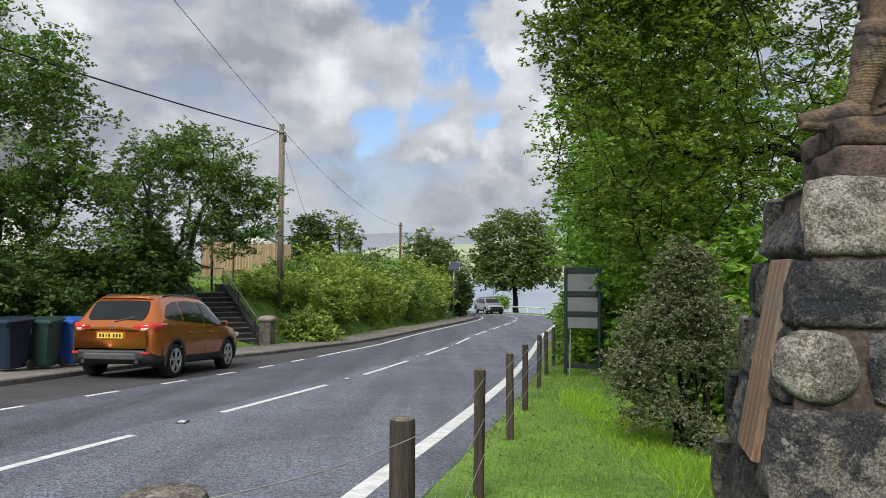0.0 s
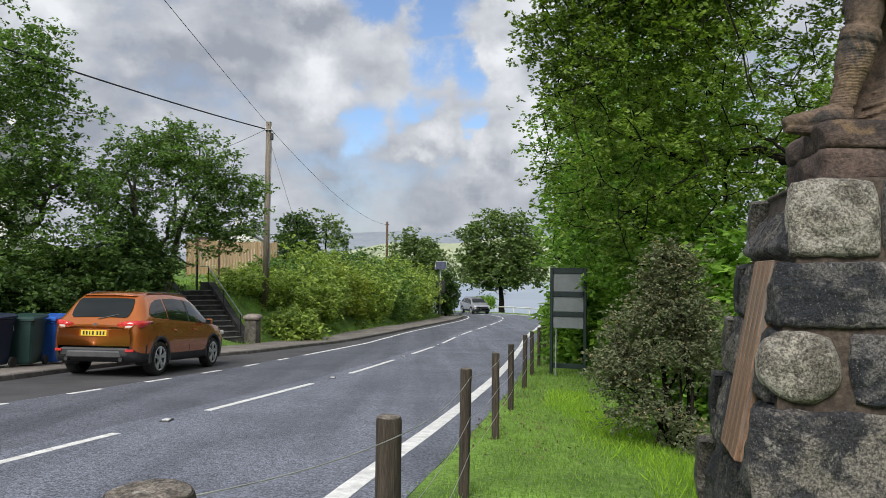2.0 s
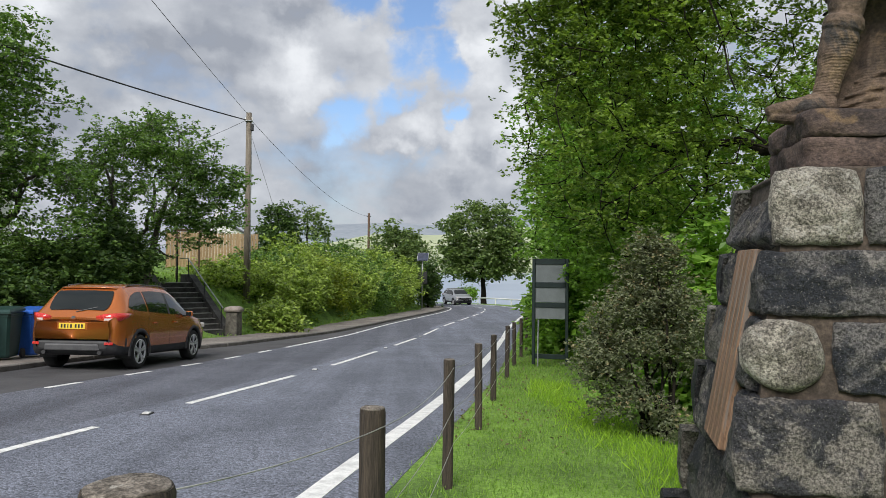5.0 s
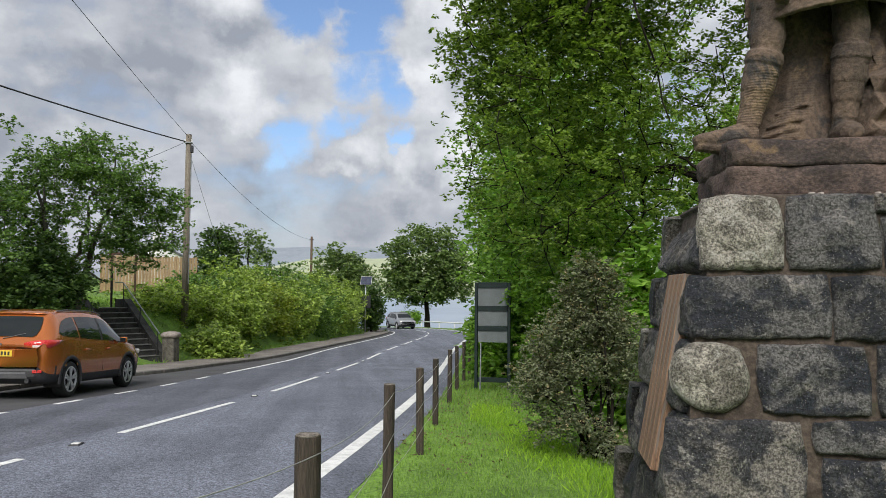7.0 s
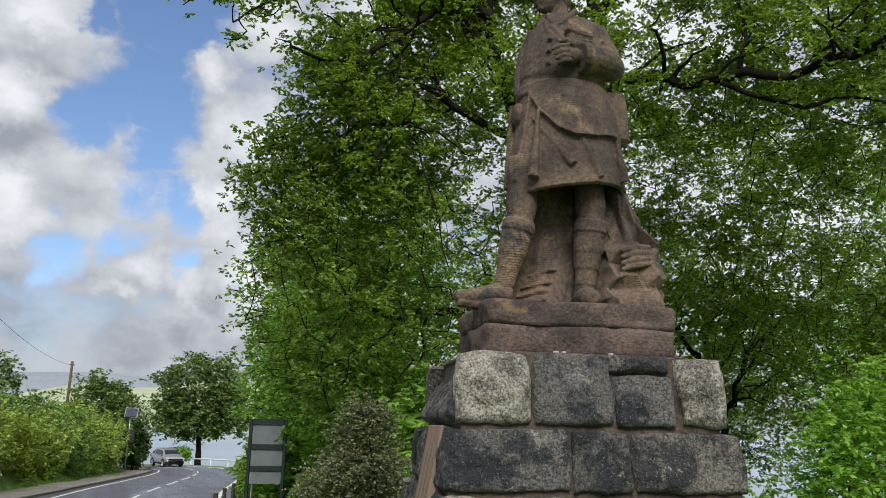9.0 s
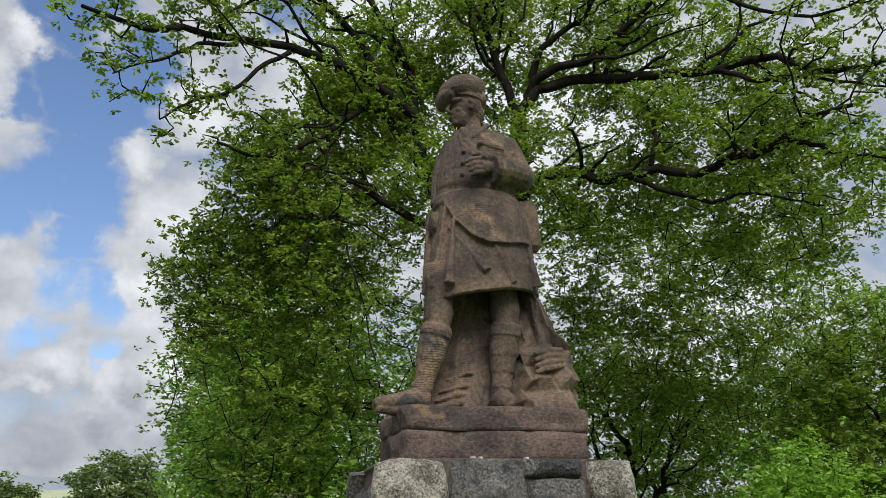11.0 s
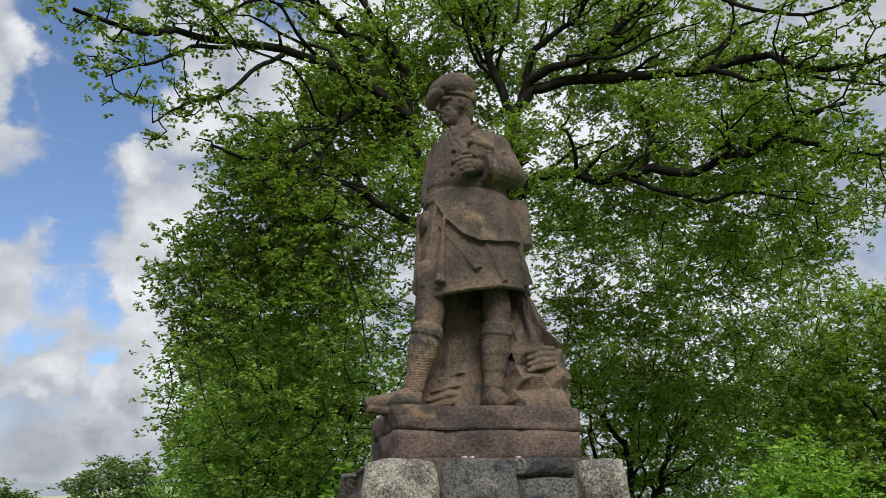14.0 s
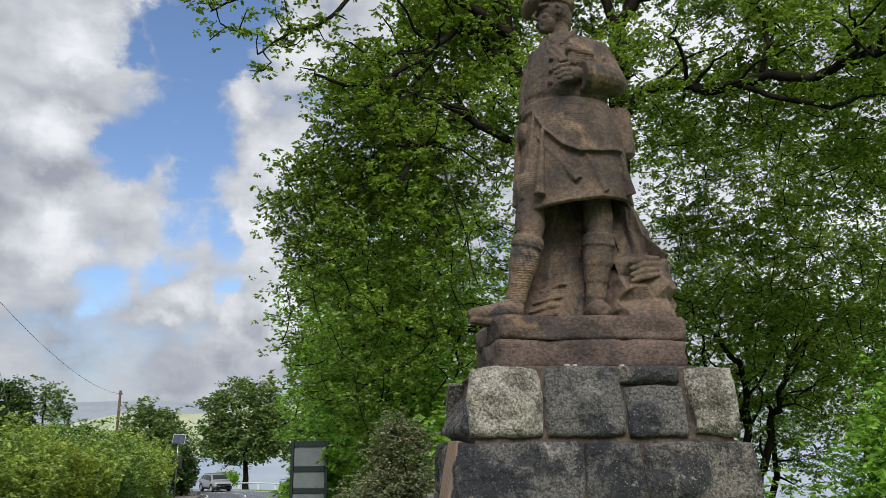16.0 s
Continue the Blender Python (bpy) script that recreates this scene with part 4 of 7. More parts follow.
for i, (x, y, rx, h) in enumerate([(-15.5, 20.0, 2.6, 1.0), (-12.4, 21.0, 2.2, 1.0), (-9.9, 22.8, 1.7, 1.5), (-9.5, 25.2, 1.3, 2.0), (-10.0, 19.6, 1.1, 1.3), (-11.0, 18.4, 1.2, 1.3), (-12.2, 17.4, 1.3, 1.3), (-14.0, 16.6, 1.6, 1.3)]):
    z = ground_z(x, y)
    shrub("dense dark green shrub shading the bank behind the bins", (x, y), [((x, y, z + h * 0.4), (rx, 1.3, h * 0.62), 1)], 30 + i, 190, 63, 0.082, 0.38,
          M_LEAF_DARK, group="bank shrubs")
HEDGE = [(-5.0, 31.4, 1.3, M_LEAF_HEDGE), (-5.3, 34.4, 1.3, M_LEAF_HEDGE), (-3.6, 35.6, 1.7, M_LEAF_HEDGE), (-3.2, 38.6, 2.5, M_LEAF_HEDGE), (-4.6, 39.4, 1.9, M_LEAF_ROWAN),
         (-2.3, 42.2, 2.5, M_LEAF_YELLOW), (-4.0, 44.0, 3.0, M_LEAF_HEDGE), (-1.4, 46.5, 2.9, M_LEAF_HEDGE), (-0.4, 51.0, 3.0, M_LEAF_ROWAN), (-2.4, 53.0, 3.4, M_LEAF_ROWAN),
         (0.5, 56.0, 3.2, M_LEAF_HEDGE), (1.2, 61.0, 3.2, M_LEAF_HEDGE), (-0.8, 63.5, 3.4, M_LEAF_HEDGE)]
for i, (x, y, h, lm) in enumerate(HEDGE):
    x -= 2.6 if y > 33.3 else 0.4
    z = ground_z(x, y)
    w = 1.45 + 0.018 * y if y > 33.3 else 0.95
    shrub("unclipped green roadside hedge bush on the bank", (x, y), [((x, y, z + h * 0.30), (w, w * 1.35, h * 0.62), 2), ((x + 0.45, y - 0.4, z - 0.4), (w * 0.5, w * 1.1, 0.9), 1)],
          50 + i, 230, 45, 0.065 + 0.0010 * y, 0.36 + 0.003 * y, lm, group="roadside hedge")
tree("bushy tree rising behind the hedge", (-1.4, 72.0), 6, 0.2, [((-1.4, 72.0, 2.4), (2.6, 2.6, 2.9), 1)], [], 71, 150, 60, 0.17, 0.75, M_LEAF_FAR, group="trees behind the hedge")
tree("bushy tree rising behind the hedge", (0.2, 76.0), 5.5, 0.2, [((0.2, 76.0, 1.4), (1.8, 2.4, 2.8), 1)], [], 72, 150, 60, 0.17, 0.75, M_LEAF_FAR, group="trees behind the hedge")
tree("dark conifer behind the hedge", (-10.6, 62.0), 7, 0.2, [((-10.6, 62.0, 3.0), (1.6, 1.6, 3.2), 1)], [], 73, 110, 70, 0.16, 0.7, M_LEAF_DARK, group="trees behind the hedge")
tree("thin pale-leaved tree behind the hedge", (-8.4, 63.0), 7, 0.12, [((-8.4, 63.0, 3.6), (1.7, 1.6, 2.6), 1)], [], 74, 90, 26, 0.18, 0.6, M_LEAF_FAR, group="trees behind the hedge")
tree("dark small conifer by the bend", (1.55, 66.5), 5, 0.12, [((1.55, 66.5, -0.4), (0.9, 0.9, 2.0), 1)], [], 75, 90, 70, 0.14, 0.5, M_LEAF_DARK)

# ---------------------------------------------------------------- fence of wooden posts along the verge
POSTS = [(-0.18, 3.27, 0.98), (0.235, 6.3, 0.776), (0.71, 9.0, 0.615), (1.16, 11.65, 0.47), (1.77, 14.9, 0.34), (2.32, 17.9, 0.18), (2.88, 20.7, 0.07), (3.41, 23.3, -0.08), (3.95, 26.0, -0.2)]


def round_post(x, y, top, rad, seed, label, lean=(0, 0)):
    """A weathered round post: split, uneven shaft and a rough sawn top."""
    r = rng(seed)
    z = ground_z(x, y) - 0.15
    ob = thing("fence_post", label, "fence post", "posts of the roadside fence", pose(x, y, z))
    h, n = top - z, 30
    crack = r.uniform(0, 6.28, 3)

    def ring(t, k, zz):
        out = []
        for i in range(n):
            a = 2 * math.pi * i / n
            split = sum(math.exp(-((math.sin((a - c) / 2)) / 0.045) ** 2) for c in crack)
            m = rad * k * (1 + 0.035 * math.sin(3 * a + seed) + 0.02 * math.sin(7 * a + 2 * t + seed) - 0.07 * split)
            out.append((lean[0] * t + m * math.cos(a), lean[1] * t + m * math.sin(a), zz))
        return out
    rings = [ring(k / 9, 1 + 0.02 * r.normal(), h * k / 9 * 0.985) for k in range(10)] + [ring(1, 0.97, h - 0.004)]
    bm = bmesh.new()
    loft(bm, rings)
    part("post", bm, M_POST, ob, smooth=False)
    bm = bmesh.new()
    tops = [ring(1, k, h - 0.0045 + dz) for k, dz in ((0.95, 0.0), (0.90, 0.006), (0.66, 0.004), (0.42, 0.008), (0.2, 0.005))]
    loft(bm, [[(px, py, pz + 0.004 * noise.noise((px * 60, py * 60, seed))) for px, py, pz in row] for row in tops])
    part("end_grain", bm, M_POST_END, ob, "grey weathered end grain", True)
    return ob


for i, (x, y, top) in enumerate(POSTS):
    round_post(x, y, top, 0.042 if i else 0.045, i, "weathered brown wooden fence post standing in the verge", (0.01 * math.sin(i * 2.1), 0.02 * math.cos(i)))
round_post(-0.580, 2.07, 1.062, 0.086, 40, "thick grey-topped wooden corner post of the verge fence")


def wire(name, label, pts, rad, mat, category, sag=0.0, n=10, group=""):
    """A line of cable or wire hung through points."""
    out = []
    for a, b in zip(pts, pts[1:]):
        a, b = Vector(a), Vector(b)
        for k in range(n):
            t = k / n
            p = a.lerp(b, t)
            p.z -= 4 * sag * (b - a).length * t * (1 - t)
            out.append(p)
    out.append(Vector(pts[-1]))
    org = Vector(pts[0])
    ob = part(name, tube([p - org for p in out], rad, 5), mat, None, label, True)
    ob.location = org
    return tagged(ob, label, category, group)


for drop, sag in ((0.06, 0.016), (0.36, 0.014), (0.62, 0.010)):
    wire("fence_wire", "thin slack galvanised wire strung between fence posts", [(-0.54, 2.15, 1.085 - drop)] + [(x + 0.045, y, t - drop) for x, y, t in POSTS], 0.0020, M_WIRE, "fence wire", sag, 8, "wires of the roadside fence")


# ---------------------------------------------------------------- roadside sign seen from behind
def sign_board(p, q, top):
    p, q = Vector(p), Vector(q)
    w = (q - p).length
    zb = min(ground_z(p.x, p.y), ground_z(q.x, q.y)) - 0.2
    ob = thing("road_sign", "dark green steel road sign seen from behind with three grey panels", "road sign", m=Matrix.Translation((p.x, p.y, zb)) @ (q - p).to_track_quat("X", "Z").to_matrix().to_4x4())
    h = top - zb
    for x in (0, w):
        part("post", boxed((x, 0, h / 2), (0.07, 0.07, h), bevel=0.008), M_SIGN, ob)
    pw = w - 0.074
    for z, t in ((h - 0.06, 0.13), (h - 0.60, 0.12), (h - 1.06, 0.11), (0.42, 0.11)):
        part("rail", boxed((w / 2, 0.0, z), (pw, 0.05, t), bevel=0.006), M_SIGN, ob)
    for z0, z1 in ((h - 0.54, h - 0.125), (h - 1.0, h - 0.66), (h - 1.38, h - 1.115)):
        part("panel", boxed((w / 2, 0.012, (z0 + z1) / 2), (pw - 0.004, 0.02, z1 - z0), bevel=0.003), M_SIGN_BACK, ob, "plain grey panel back")
    part("brace", tube([(0.12, -0.05, h - 1.4), (0.16, -0.35, 0.1)], 0.018, 6), M_STEEL, ob)


sign_board((2.81, 18.26, 0), (3.53, 18.0, 0), 1.62)


# ---------------------------------------------------------------- the monument
A_DIR = Vector((math.sin(radians(12)), math.cos(radians(12)), 0))      # from the front face inwards
B_DIR = Vector((math.cos(radians(12)), -math.sin(radians(12)), 0))     # along the front
MON = A_DIR * 4.19 + B_DIR * 1.205
MON_M = Matrix.Translation((MON.x, MON.y, 0)) @ Matrix.Rotation(radians(-13.5), 4, "Z")
PL_TOP, PL_W, BATTER = 1.88, 0.552, 0.18


def plinth_half(z):
    return PL_W + BATTER * (PL_TOP - z)


def stone_mesh(name, w, h, d, seed, mat, bulge=0.035, nx=23, nz=17, corner=0.10):
    """A hammer-dressed block, its face towards -y: crossing facets, chipped arrises and uneven corners."""
    r = rng(seed)
    off = Vector(r.rand(3) * 50)
    facets = [(r.normal() * 0.26, r.normal() * 0.26, bulge * r.uniform(0.9, 1.9)) for _ in range(8)]
    cut = np.minimum(1.0, r.uniform(0.5, 1.3, 4) * corner)
    bm = bmesh.new()
    grid = []
    for j in range(nz):
        row = []
        for i in range(nx):
            u, v = i / (nx - 1) * 2 - 1, j / (nz - 1) * 2 - 1
            u, v = math.copysign(abs(u) ** 0.85, u), math.copysign(abs(v) ** 0.85, v)
            edge = max(abs(u), abs(v))
            x, z = u * w / 2, v * h / 2
            k = cut[int(u > 0) + 2 * int(v > 0)]
            disc = (1 - k) + k * edge / max(1e-6, math.hypot(u, v))
            x, z = x * disc, z * disc
            q = Vector((x, 0, z))
            n1, n2, n3 = noise.noise(q * 5 + off), noise.noise(q * 16 + off), noise.noise(q * 42 + off)
            rise = min(a * x + b * z + c for a, b, c in facets)
            inner = (1 - edge) * min(w, h) / 2 / 0.035
            y = -max(0.0, rise) * min(1.0, max(0.0, inner)) ** 0.6 + 0.018 * n1 * (1 - edge ** 6) + 0.013 * n2 + 0.008 * n3
            if edge > 0.99:
                x += 0.013 * n1 + 0.005 * n2
                z += 0.011 * n2 + 0.006 * n1
                y = 0.012 + 0.008 * n2
            row.append(bm.verts.new((x, y, z)))
        grid.append(row)
    for j in range(nz - 1):
        for i in range(nx - 1):
            bm.faces.new((grid[j][i], grid[j][i + 1], grid[j + 1][i + 1], grid[j + 1][i]))
    rim = grid[0] + [grid[j][-1] for j in range(1, nz)] + grid[-1][-2::-1] + [grid[j][0] for j in range(nz - 2, 0, -1)]
    back = [bm.verts.new((v.co.x * 0.97, d, v.co.z * 0.97)) for v in rim]
    for i in range(len(rim)):
        j = (i + 1) % len(rim)
        bm.faces.new((rim[j], rim[i], back[i], back[j]))
    bm.faces.new(back)
    me = bpy.data.meshes.new(name)
    bm.to_mesh(me)
    bm.free()
    me.materials.append(mat)
    me.polygons.foreach_set("use_smooth", [True] * len(me.polygons))
    return me


plinth = thing("monument_plinth", "battered plinth of dark and pale rough stone blocks in brown mortar", "plinth", m=MON_M)
bm = bmesh.new()
loft(bm, [[(sx * (plinth_half(z) - dx), sy * (plinth_half(z) - 0.125), z) for sx, sy in ((-1, -1), (1, -1), (1, 1), (-1, 1))] for z, dx in ((-0.45, 0.17), (0.6, 0.07), (1.3, 0.025), (PL_TOP - 0.01, 0.05))])
part("mortar_core", bm, M_MORTAR, plinth, "brown weathered mortar")
D, PALE, MID = M_STONE_DARK, M_STONE_PALE, M_STONE_MID
FRONT = [  # course: bottom, top, [(share of width from, to, material, bottom, top of this stone)]
    (1.575, 1.875, [(0.0, 0.268, PALE), (0.285, 0.568, D), (0.585, 0.80, D, 1.575, 1.79), (0.575, 0.805, MID, 1.81, 1.875), (0.825, 1.0, PALE)]),
    (1.305, 1.55, [(0.0, 0.405, D), (0.418, 0.605, D), (0.618, 1.0, MID)]),
    (1.02, 1.285, [(-0.02, 0.185, PALE), (0.21, 0.50, D), (0.52, 0.80, D), (0.82, 0.895, MID), (0.905, 1.0, PALE)]),
    (0.66, 1.0, [(0.0, 0.33, MID), (0.35, 0.70, D, 0.885, 1.0), (0.37, 0.68, D, 0.66, 0.865), (0.715, 1.0, D)]),
    (0.30, 0.64, [(0.0, 0.27, D), (0.29, 0.62, MID), (0.64, 1.0, D)]),
    (-0.40, 0.28, [(0.0, 0.38, MID), (0.40, 0.70, D), (0.72, 1.0, MID)])]
OTHER = [[(0.0, 0.34, MID), (0.36, 0.68, D), (0.70, 1.0, PALE)], [(0.0, 0.26, D), (0.28, 0.66, MID), (0.68, 1.0, D)]]


def plinth_stones():
    tilt = Matrix.Rotation(-math.atan(BATTER), 4, "X")
    n = 0
    for side in range(4):
        turn = Matrix.Rotation(side * math.pi / 2, 4, "Z")
        for c, (low, high, row) in enumerate(FRONT):
            if side:
                row = OTHER[(c + side) % 2]
            if side == 3 and 1 <= c <= 3:
                row = [(0.0, 0.40, MID), (0.79, 1.0, D)]       # the boarded panel takes the middle
            for a, b, mat, *own in row:
                z0, z1 = own or (low, high)
                zc = (z0 + z1) / 2
                half = plinth_half(zc) + 0.022
                run, out = (half, half - 0.10) if side % 2 == 0 else (half - 0.15, half - (0, 0, 0, 0.015, 0.05, 0.11)[c])
                w = (b - a) * 2 * run + 0.006
                x = -run + (a + b) * run
                bul = 0.05 if mat is M_STONE_PALE else 0.020
                boss = mat is M_STONE_PALE and c == 2 and side == 0
                me = stone_mesh("stone", w, z1 - z0 + 0.010, 0.10, 100 + n, mat, bul, corner=0.85 if boss else 0.30 if c == 0 and (a < 0.05 or b > 0.95) else 0.15)
                lean = Matrix.Rotation(-0.42, 4, "X") if side % 2 and c == 0 else Matrix()
                part_me("stone", me, plinth, m=turn @ Matrix.Translation((x, -out + 0.014 + (0.035 if side % 2 and c == 0 else 0.0), zc)) @ tilt @ lean)
                n += 1


plinth_stones()


def board_panel():
    """Bare upright boards set into the side of the plinth where a plaque has been."""
    turn = Matrix.Rotation(-math.pi / 2, 4, "Z")
    tilt = Matrix.Rotation(-math.atan(BATTER), 4, "X")
    zc, hgt = 1.14, 0.84
    half = plinth_half(zc)
    for i in range(4):
        x = -0.275 + 0.10 * i
        part_me("board", bpy.data.meshes.get("board") or board_mesh(hgt), plinth, "bare reddish weathered board", turn @ Matrix.Translation((-x, -half + 0.004, zc)) @ tilt)


def board_mesh(hgt):
    bm = boxed((0, 0, 0), (0.097, 0.05, hgt), bevel=0.004)
    me = bpy.data.meshes.new("board")
    bm.to_mesh(me)
    bm.free()
    me.materials.append(M_BOARD)
    return me


board_panel()

# ---------------------------------------------------------------- the stone soldier: one plain carved mesh on its block
def ellipse(cx, cy, z, w, d, n=28, turn=0.0, waves=0, amp=0.0, phase=0.0, tilt=0.0):
    out = []
    for i in range(n):
        a = 2 * math.pi * i / n
        k = 1 + amp * math.sin(waves * a + phase)
        x, y = w * k * math.cos(a), d * k * math.sin(a)
        out.append(Vector((cx + x * math.cos(turn) - y * math.sin(turn), cy + x * math.sin(turn) + y * math.cos(turn), z + tilt * x)))
    return out


def ball(bm, c, r, m=None):
    made = bmesh.ops.create_uvsphere(bm, u_segments=18, v_segments=12, radius=1.0)["verts"]
    mat = Matrix.Translation(c) @ (m.to_4x4() if m is not None else Matrix()) @ Matrix.Diagonal((*r, 1))
    bmesh.ops.transform(bm, matrix=mat, verts=made)


def limb(bm, pts, radii, seg=14):
    loft(bm, tube_rings(pts, list(radii), seg))


def soldier():
    bm = bmesh.new()
    F = -0.04                                   # the figure's axis, in front of the plinth's centre
    S0 = 2.12                                   # top of the block
    # kilt with deep uneven folds, hollow under the hem
    def skirt(z, cx, w, d, amp, tilt=0.0, n=72):
        out = []
        for i in range(n):
            a = 2 * math.pi * i / n
            f = 0.6 * math.sin(3 * a + 0.4) + 0.45 * math.sin(5 * a + 2.0) + 0.25 * math.sin(9 * a + 1.0)
            side = 1.0 - 0.55 * math.exp(-((a - 1.62 * math.pi) / 0.55) ** 2)     # a smoother front panel
            k = 1 + amp * f * side
            x = w * k * math.cos(a)
            out.append(Vector((cx + x, F + d * k * math.sin(a), z + tilt * x)))
        return out
    loft(bm, [skirt(3.33, 0.005, 0.222, 0.16, 0.0), skirt(3.22, 0.012, 0.240, 0.185, 0.012), skirt(3.06, 0.020, 0.262, 0.215, 0.03), skirt(2.90, 0.022, 0.285, 0.240, 0.05, 0.03),
              skirt(2.78, 0.022, 0.300, 0.252, 0.062, 0.08), skirt(2.705, 0.024, 0.308, 0.258, 0.07, 0.12), skirt(2.695, 0.024, 0.290, 0.238, 0.07, 0.12), skirt(2.76, 0.018, 0.280, 0.215, 0.06, 0.10),
              skirt(2.95, 0.012, 0.255, 0.19, 0.03)])
    # blouse bulging over the waistband, chest and shoulders
    loft(bm, [ellipse(0.006, F, 3.285, 0.212, 0.176, 40), ellipse(0.006, F, 3.325, 0.228, 0.192, 40), ellipse(0.010, F, 3.42, 0.222, 0.188, 40), ellipse(0.016, F - 0.008, 3.52, 0.206, 0.174, 40),
              ellipse(0.022, F - 0.003, 3.60, 0.188, 0.150, 40), ellipse(0.030, F, 3.66, 0.158, 0.120, 40), ellipse(0.008, F, 3.692, 0.130, 0.092, 40), ellipse(-0.005, F, 3.715, 0.070, 0.070, 40)])
    loft(bm, [ellipse(0.005, F, 3.215, 0.240, 0.200, 48), ellipse(0.005, F, 3.225, 0.244, 0.205, 48), ellipse(0.005, F, 3.268, 0.240, 0.200, 48), ellipse(0.005, F, 3.276, 0.228, 0.188, 48)])
    # slanting edge of the overlapping apron, with its panel and the folds under it
    edge = [(-0.205, F - 0.115, 3.22), (-0.165, F - 0.185, 3.10), (-0.09, F - 0.235, 3.005), (0.0, F - 0.258, 2.965), (0.10, F - 0.252, 2.965), (0.19, F - 0.220, 2.985), (0.28, F - 0.13, 2.99)]
    zs_, cx_, w_, d_ = (2.705, 2.78, 2.90, 3.06, 3.22, 3.33), (0.024, 0.022, 0.022, 0.020, 0.012, 0.005), (0.308, 0.300, 0.285, 0.262, 0.240, 0.222), (0.258, 0.252, 0.240, 0.215, 0.185, 0.160)

    def on_kilt(x, z, out):
        c, w, d = np.interp(z, zs_, cx_), np.interp(z, zs_, w_), np.interp(z, zs_, d_)
        return Vector((x, F - d * math.sqrt(max(0.04, 1 - ((x - c) / w) ** 2)) - out, z))
    hem = [(-0.205, 3.20), (-0.165, 3.09), (-0.09, 2.985), (-0.01, 2.945), (0.10, 2.95), (0.19, 2.975), (0.25, 2.99), (0.285, 3.02)]
    slab = []
    for k in range(25):
        x = -0.205 + 0.49 * k / 24
        lo = float(np.interp(x, [q[0] for q in hem], [q[1] for q in hem]))
        zz = [lo + (3.245 - lo) * (t / 6) ** 1.3 for t in range(7)]
        front = [on_kilt(x, z, 0.022 + 0.010 * (t == 0) + 0.006 * math.sin(14 * x + 9 * z)) for t, z in enumerate(zz)]
        slab.append(front + [on_kilt(x, z, -0.03) for z in reversed(zz)])
    loft(bm, slab)
    for a, b, w in (((-0.200, F - 0.12, 3.19), (-0.262, F - 0.12, 2.72), 0.020), ((-0.17, F - 0.175, 3.10), (-0.205, F - 0.215, 2.72), 0.024), ((-0.19, F - 0.15, 3.06), (-0.02, F - 0.272, 2.78), 0.020), ((0.03, F - 0.255, 2.94), (0.12, F - 0.262, 2.73), 0.018),
                    ((0.24, F - 0.17, 2.97), (0.285, F - 0.15, 2.75), 0.026)):
        m = [(p + q) / 2 for p, q in zip(a, b)]
        a, m, b = [(p[0], p[1] + 0.012, p[2]) for p in (a, m, (b[0], b[1] + 0.006, b[2] + 0.01))]
        limb(bm, [a, m, b], [0.008, w * 0.8, w * 1.25], 10)
    box(bm, (-0.01, F - 0.198, 3.165), (0.12, 0.04, 0.035), Euler((0, 0.06, 0)).to_matrix(), 0.010)
    box(bm, (0.065, F - 0.206, 3.12), (0.06, 0.03, 0.022), Euler((0, 0.35, 0)).to_matrix(), 0.008)
    # haversack and strap on the hip
    box(bm, (0.292, F + 0.04, 3.145), (0.125, 0.20, 0.30), Euler((0, -0.06, 0.2)).to_matrix(), 0.03)
    limb(bm, [(0.225, F - 0.11, 3.25), (0.25, F - 0.125, 3.08), (0.275, F - 0.12, 2.92)], [0.012, 0.012, 0.012], 8)
    # bent arm with the hand at the chest
    limb(bm, [(0.130, F + 0.01, 3.650), (0.192, F + 0.0, 3.628), (0.238, F - 0.005, 3.53), (0.268, F - 0.03, 3.435)], [0.068, 0.076, 0.076, 0.072])
    limb(bm, [(0.275, F - 0.03, 3.425), (0.21, F - 0.13, 3.40), (0.12, F - 0.195, 3.385), (0.045, F - 0.215, 3.378)], [0.072, 0.076, 0.072, 0.068])
    limb(bm, [(0.085, F - 0.208, 3.382), (0.035, F - 0.218, 3.378)], [0.076, 0.078])
    ball(bm, (0.275, F - 0.03, 3.425), (0.072, 0.075, 0.062))
    ball(bm, (-0.02, F - 0.222, 3.382), (0.060, 0.040, 0.048), Euler((0, -0.15, 0)).to_matrix())
    for k in range(4):
        z = 3.418 - 0.026 * k
        limb(bm, [(-0.035 + 0.004 * k, F - 0.258, z), (-0.085 + 0.005 * k, F - 0.268, z - 0.012), (-0.125 + 0.010 * k, F - 0.250, z - 0.026)], [0.0115, 0.0125, 0.009], 8)
    limb(bm, [(0.0, F - 0.250, 3.425), (-0.05, F - 0.262, 3.445), (-0.085, F - 0.245, 3.440)], [0.015, 0.014, 0.010], 8)
    for x, z, y in ((0.20, 3.56, -0.075), (0.23, 3.49, -0.085), (0.165, 3.63, -0.062), (0.255, 3.45, -0.10)):
        limb(bm, [(x - 0.055, F + y - 0.008, z - 0.025), (x + 0.01, F + y, z), (x + 0.06, F + y + 0.05, z + 0.012)], [0.007, 0.012, 0.007], 8)
    # far arm down the other side, with the rifle's sling
    limb(bm, [(-0.120, F + 0.02, 3.62), (-0.158, F + 0.06, 3.52), (-0.190, F + 0.06, 3.38), (-0.205, F + 0.03, 3.24)], [0.052, 0.054, 0.050, 0.044])
    ball(bm, (-0.238, F - 0.01, 3.13), (0.030, 0.05, 0.06))
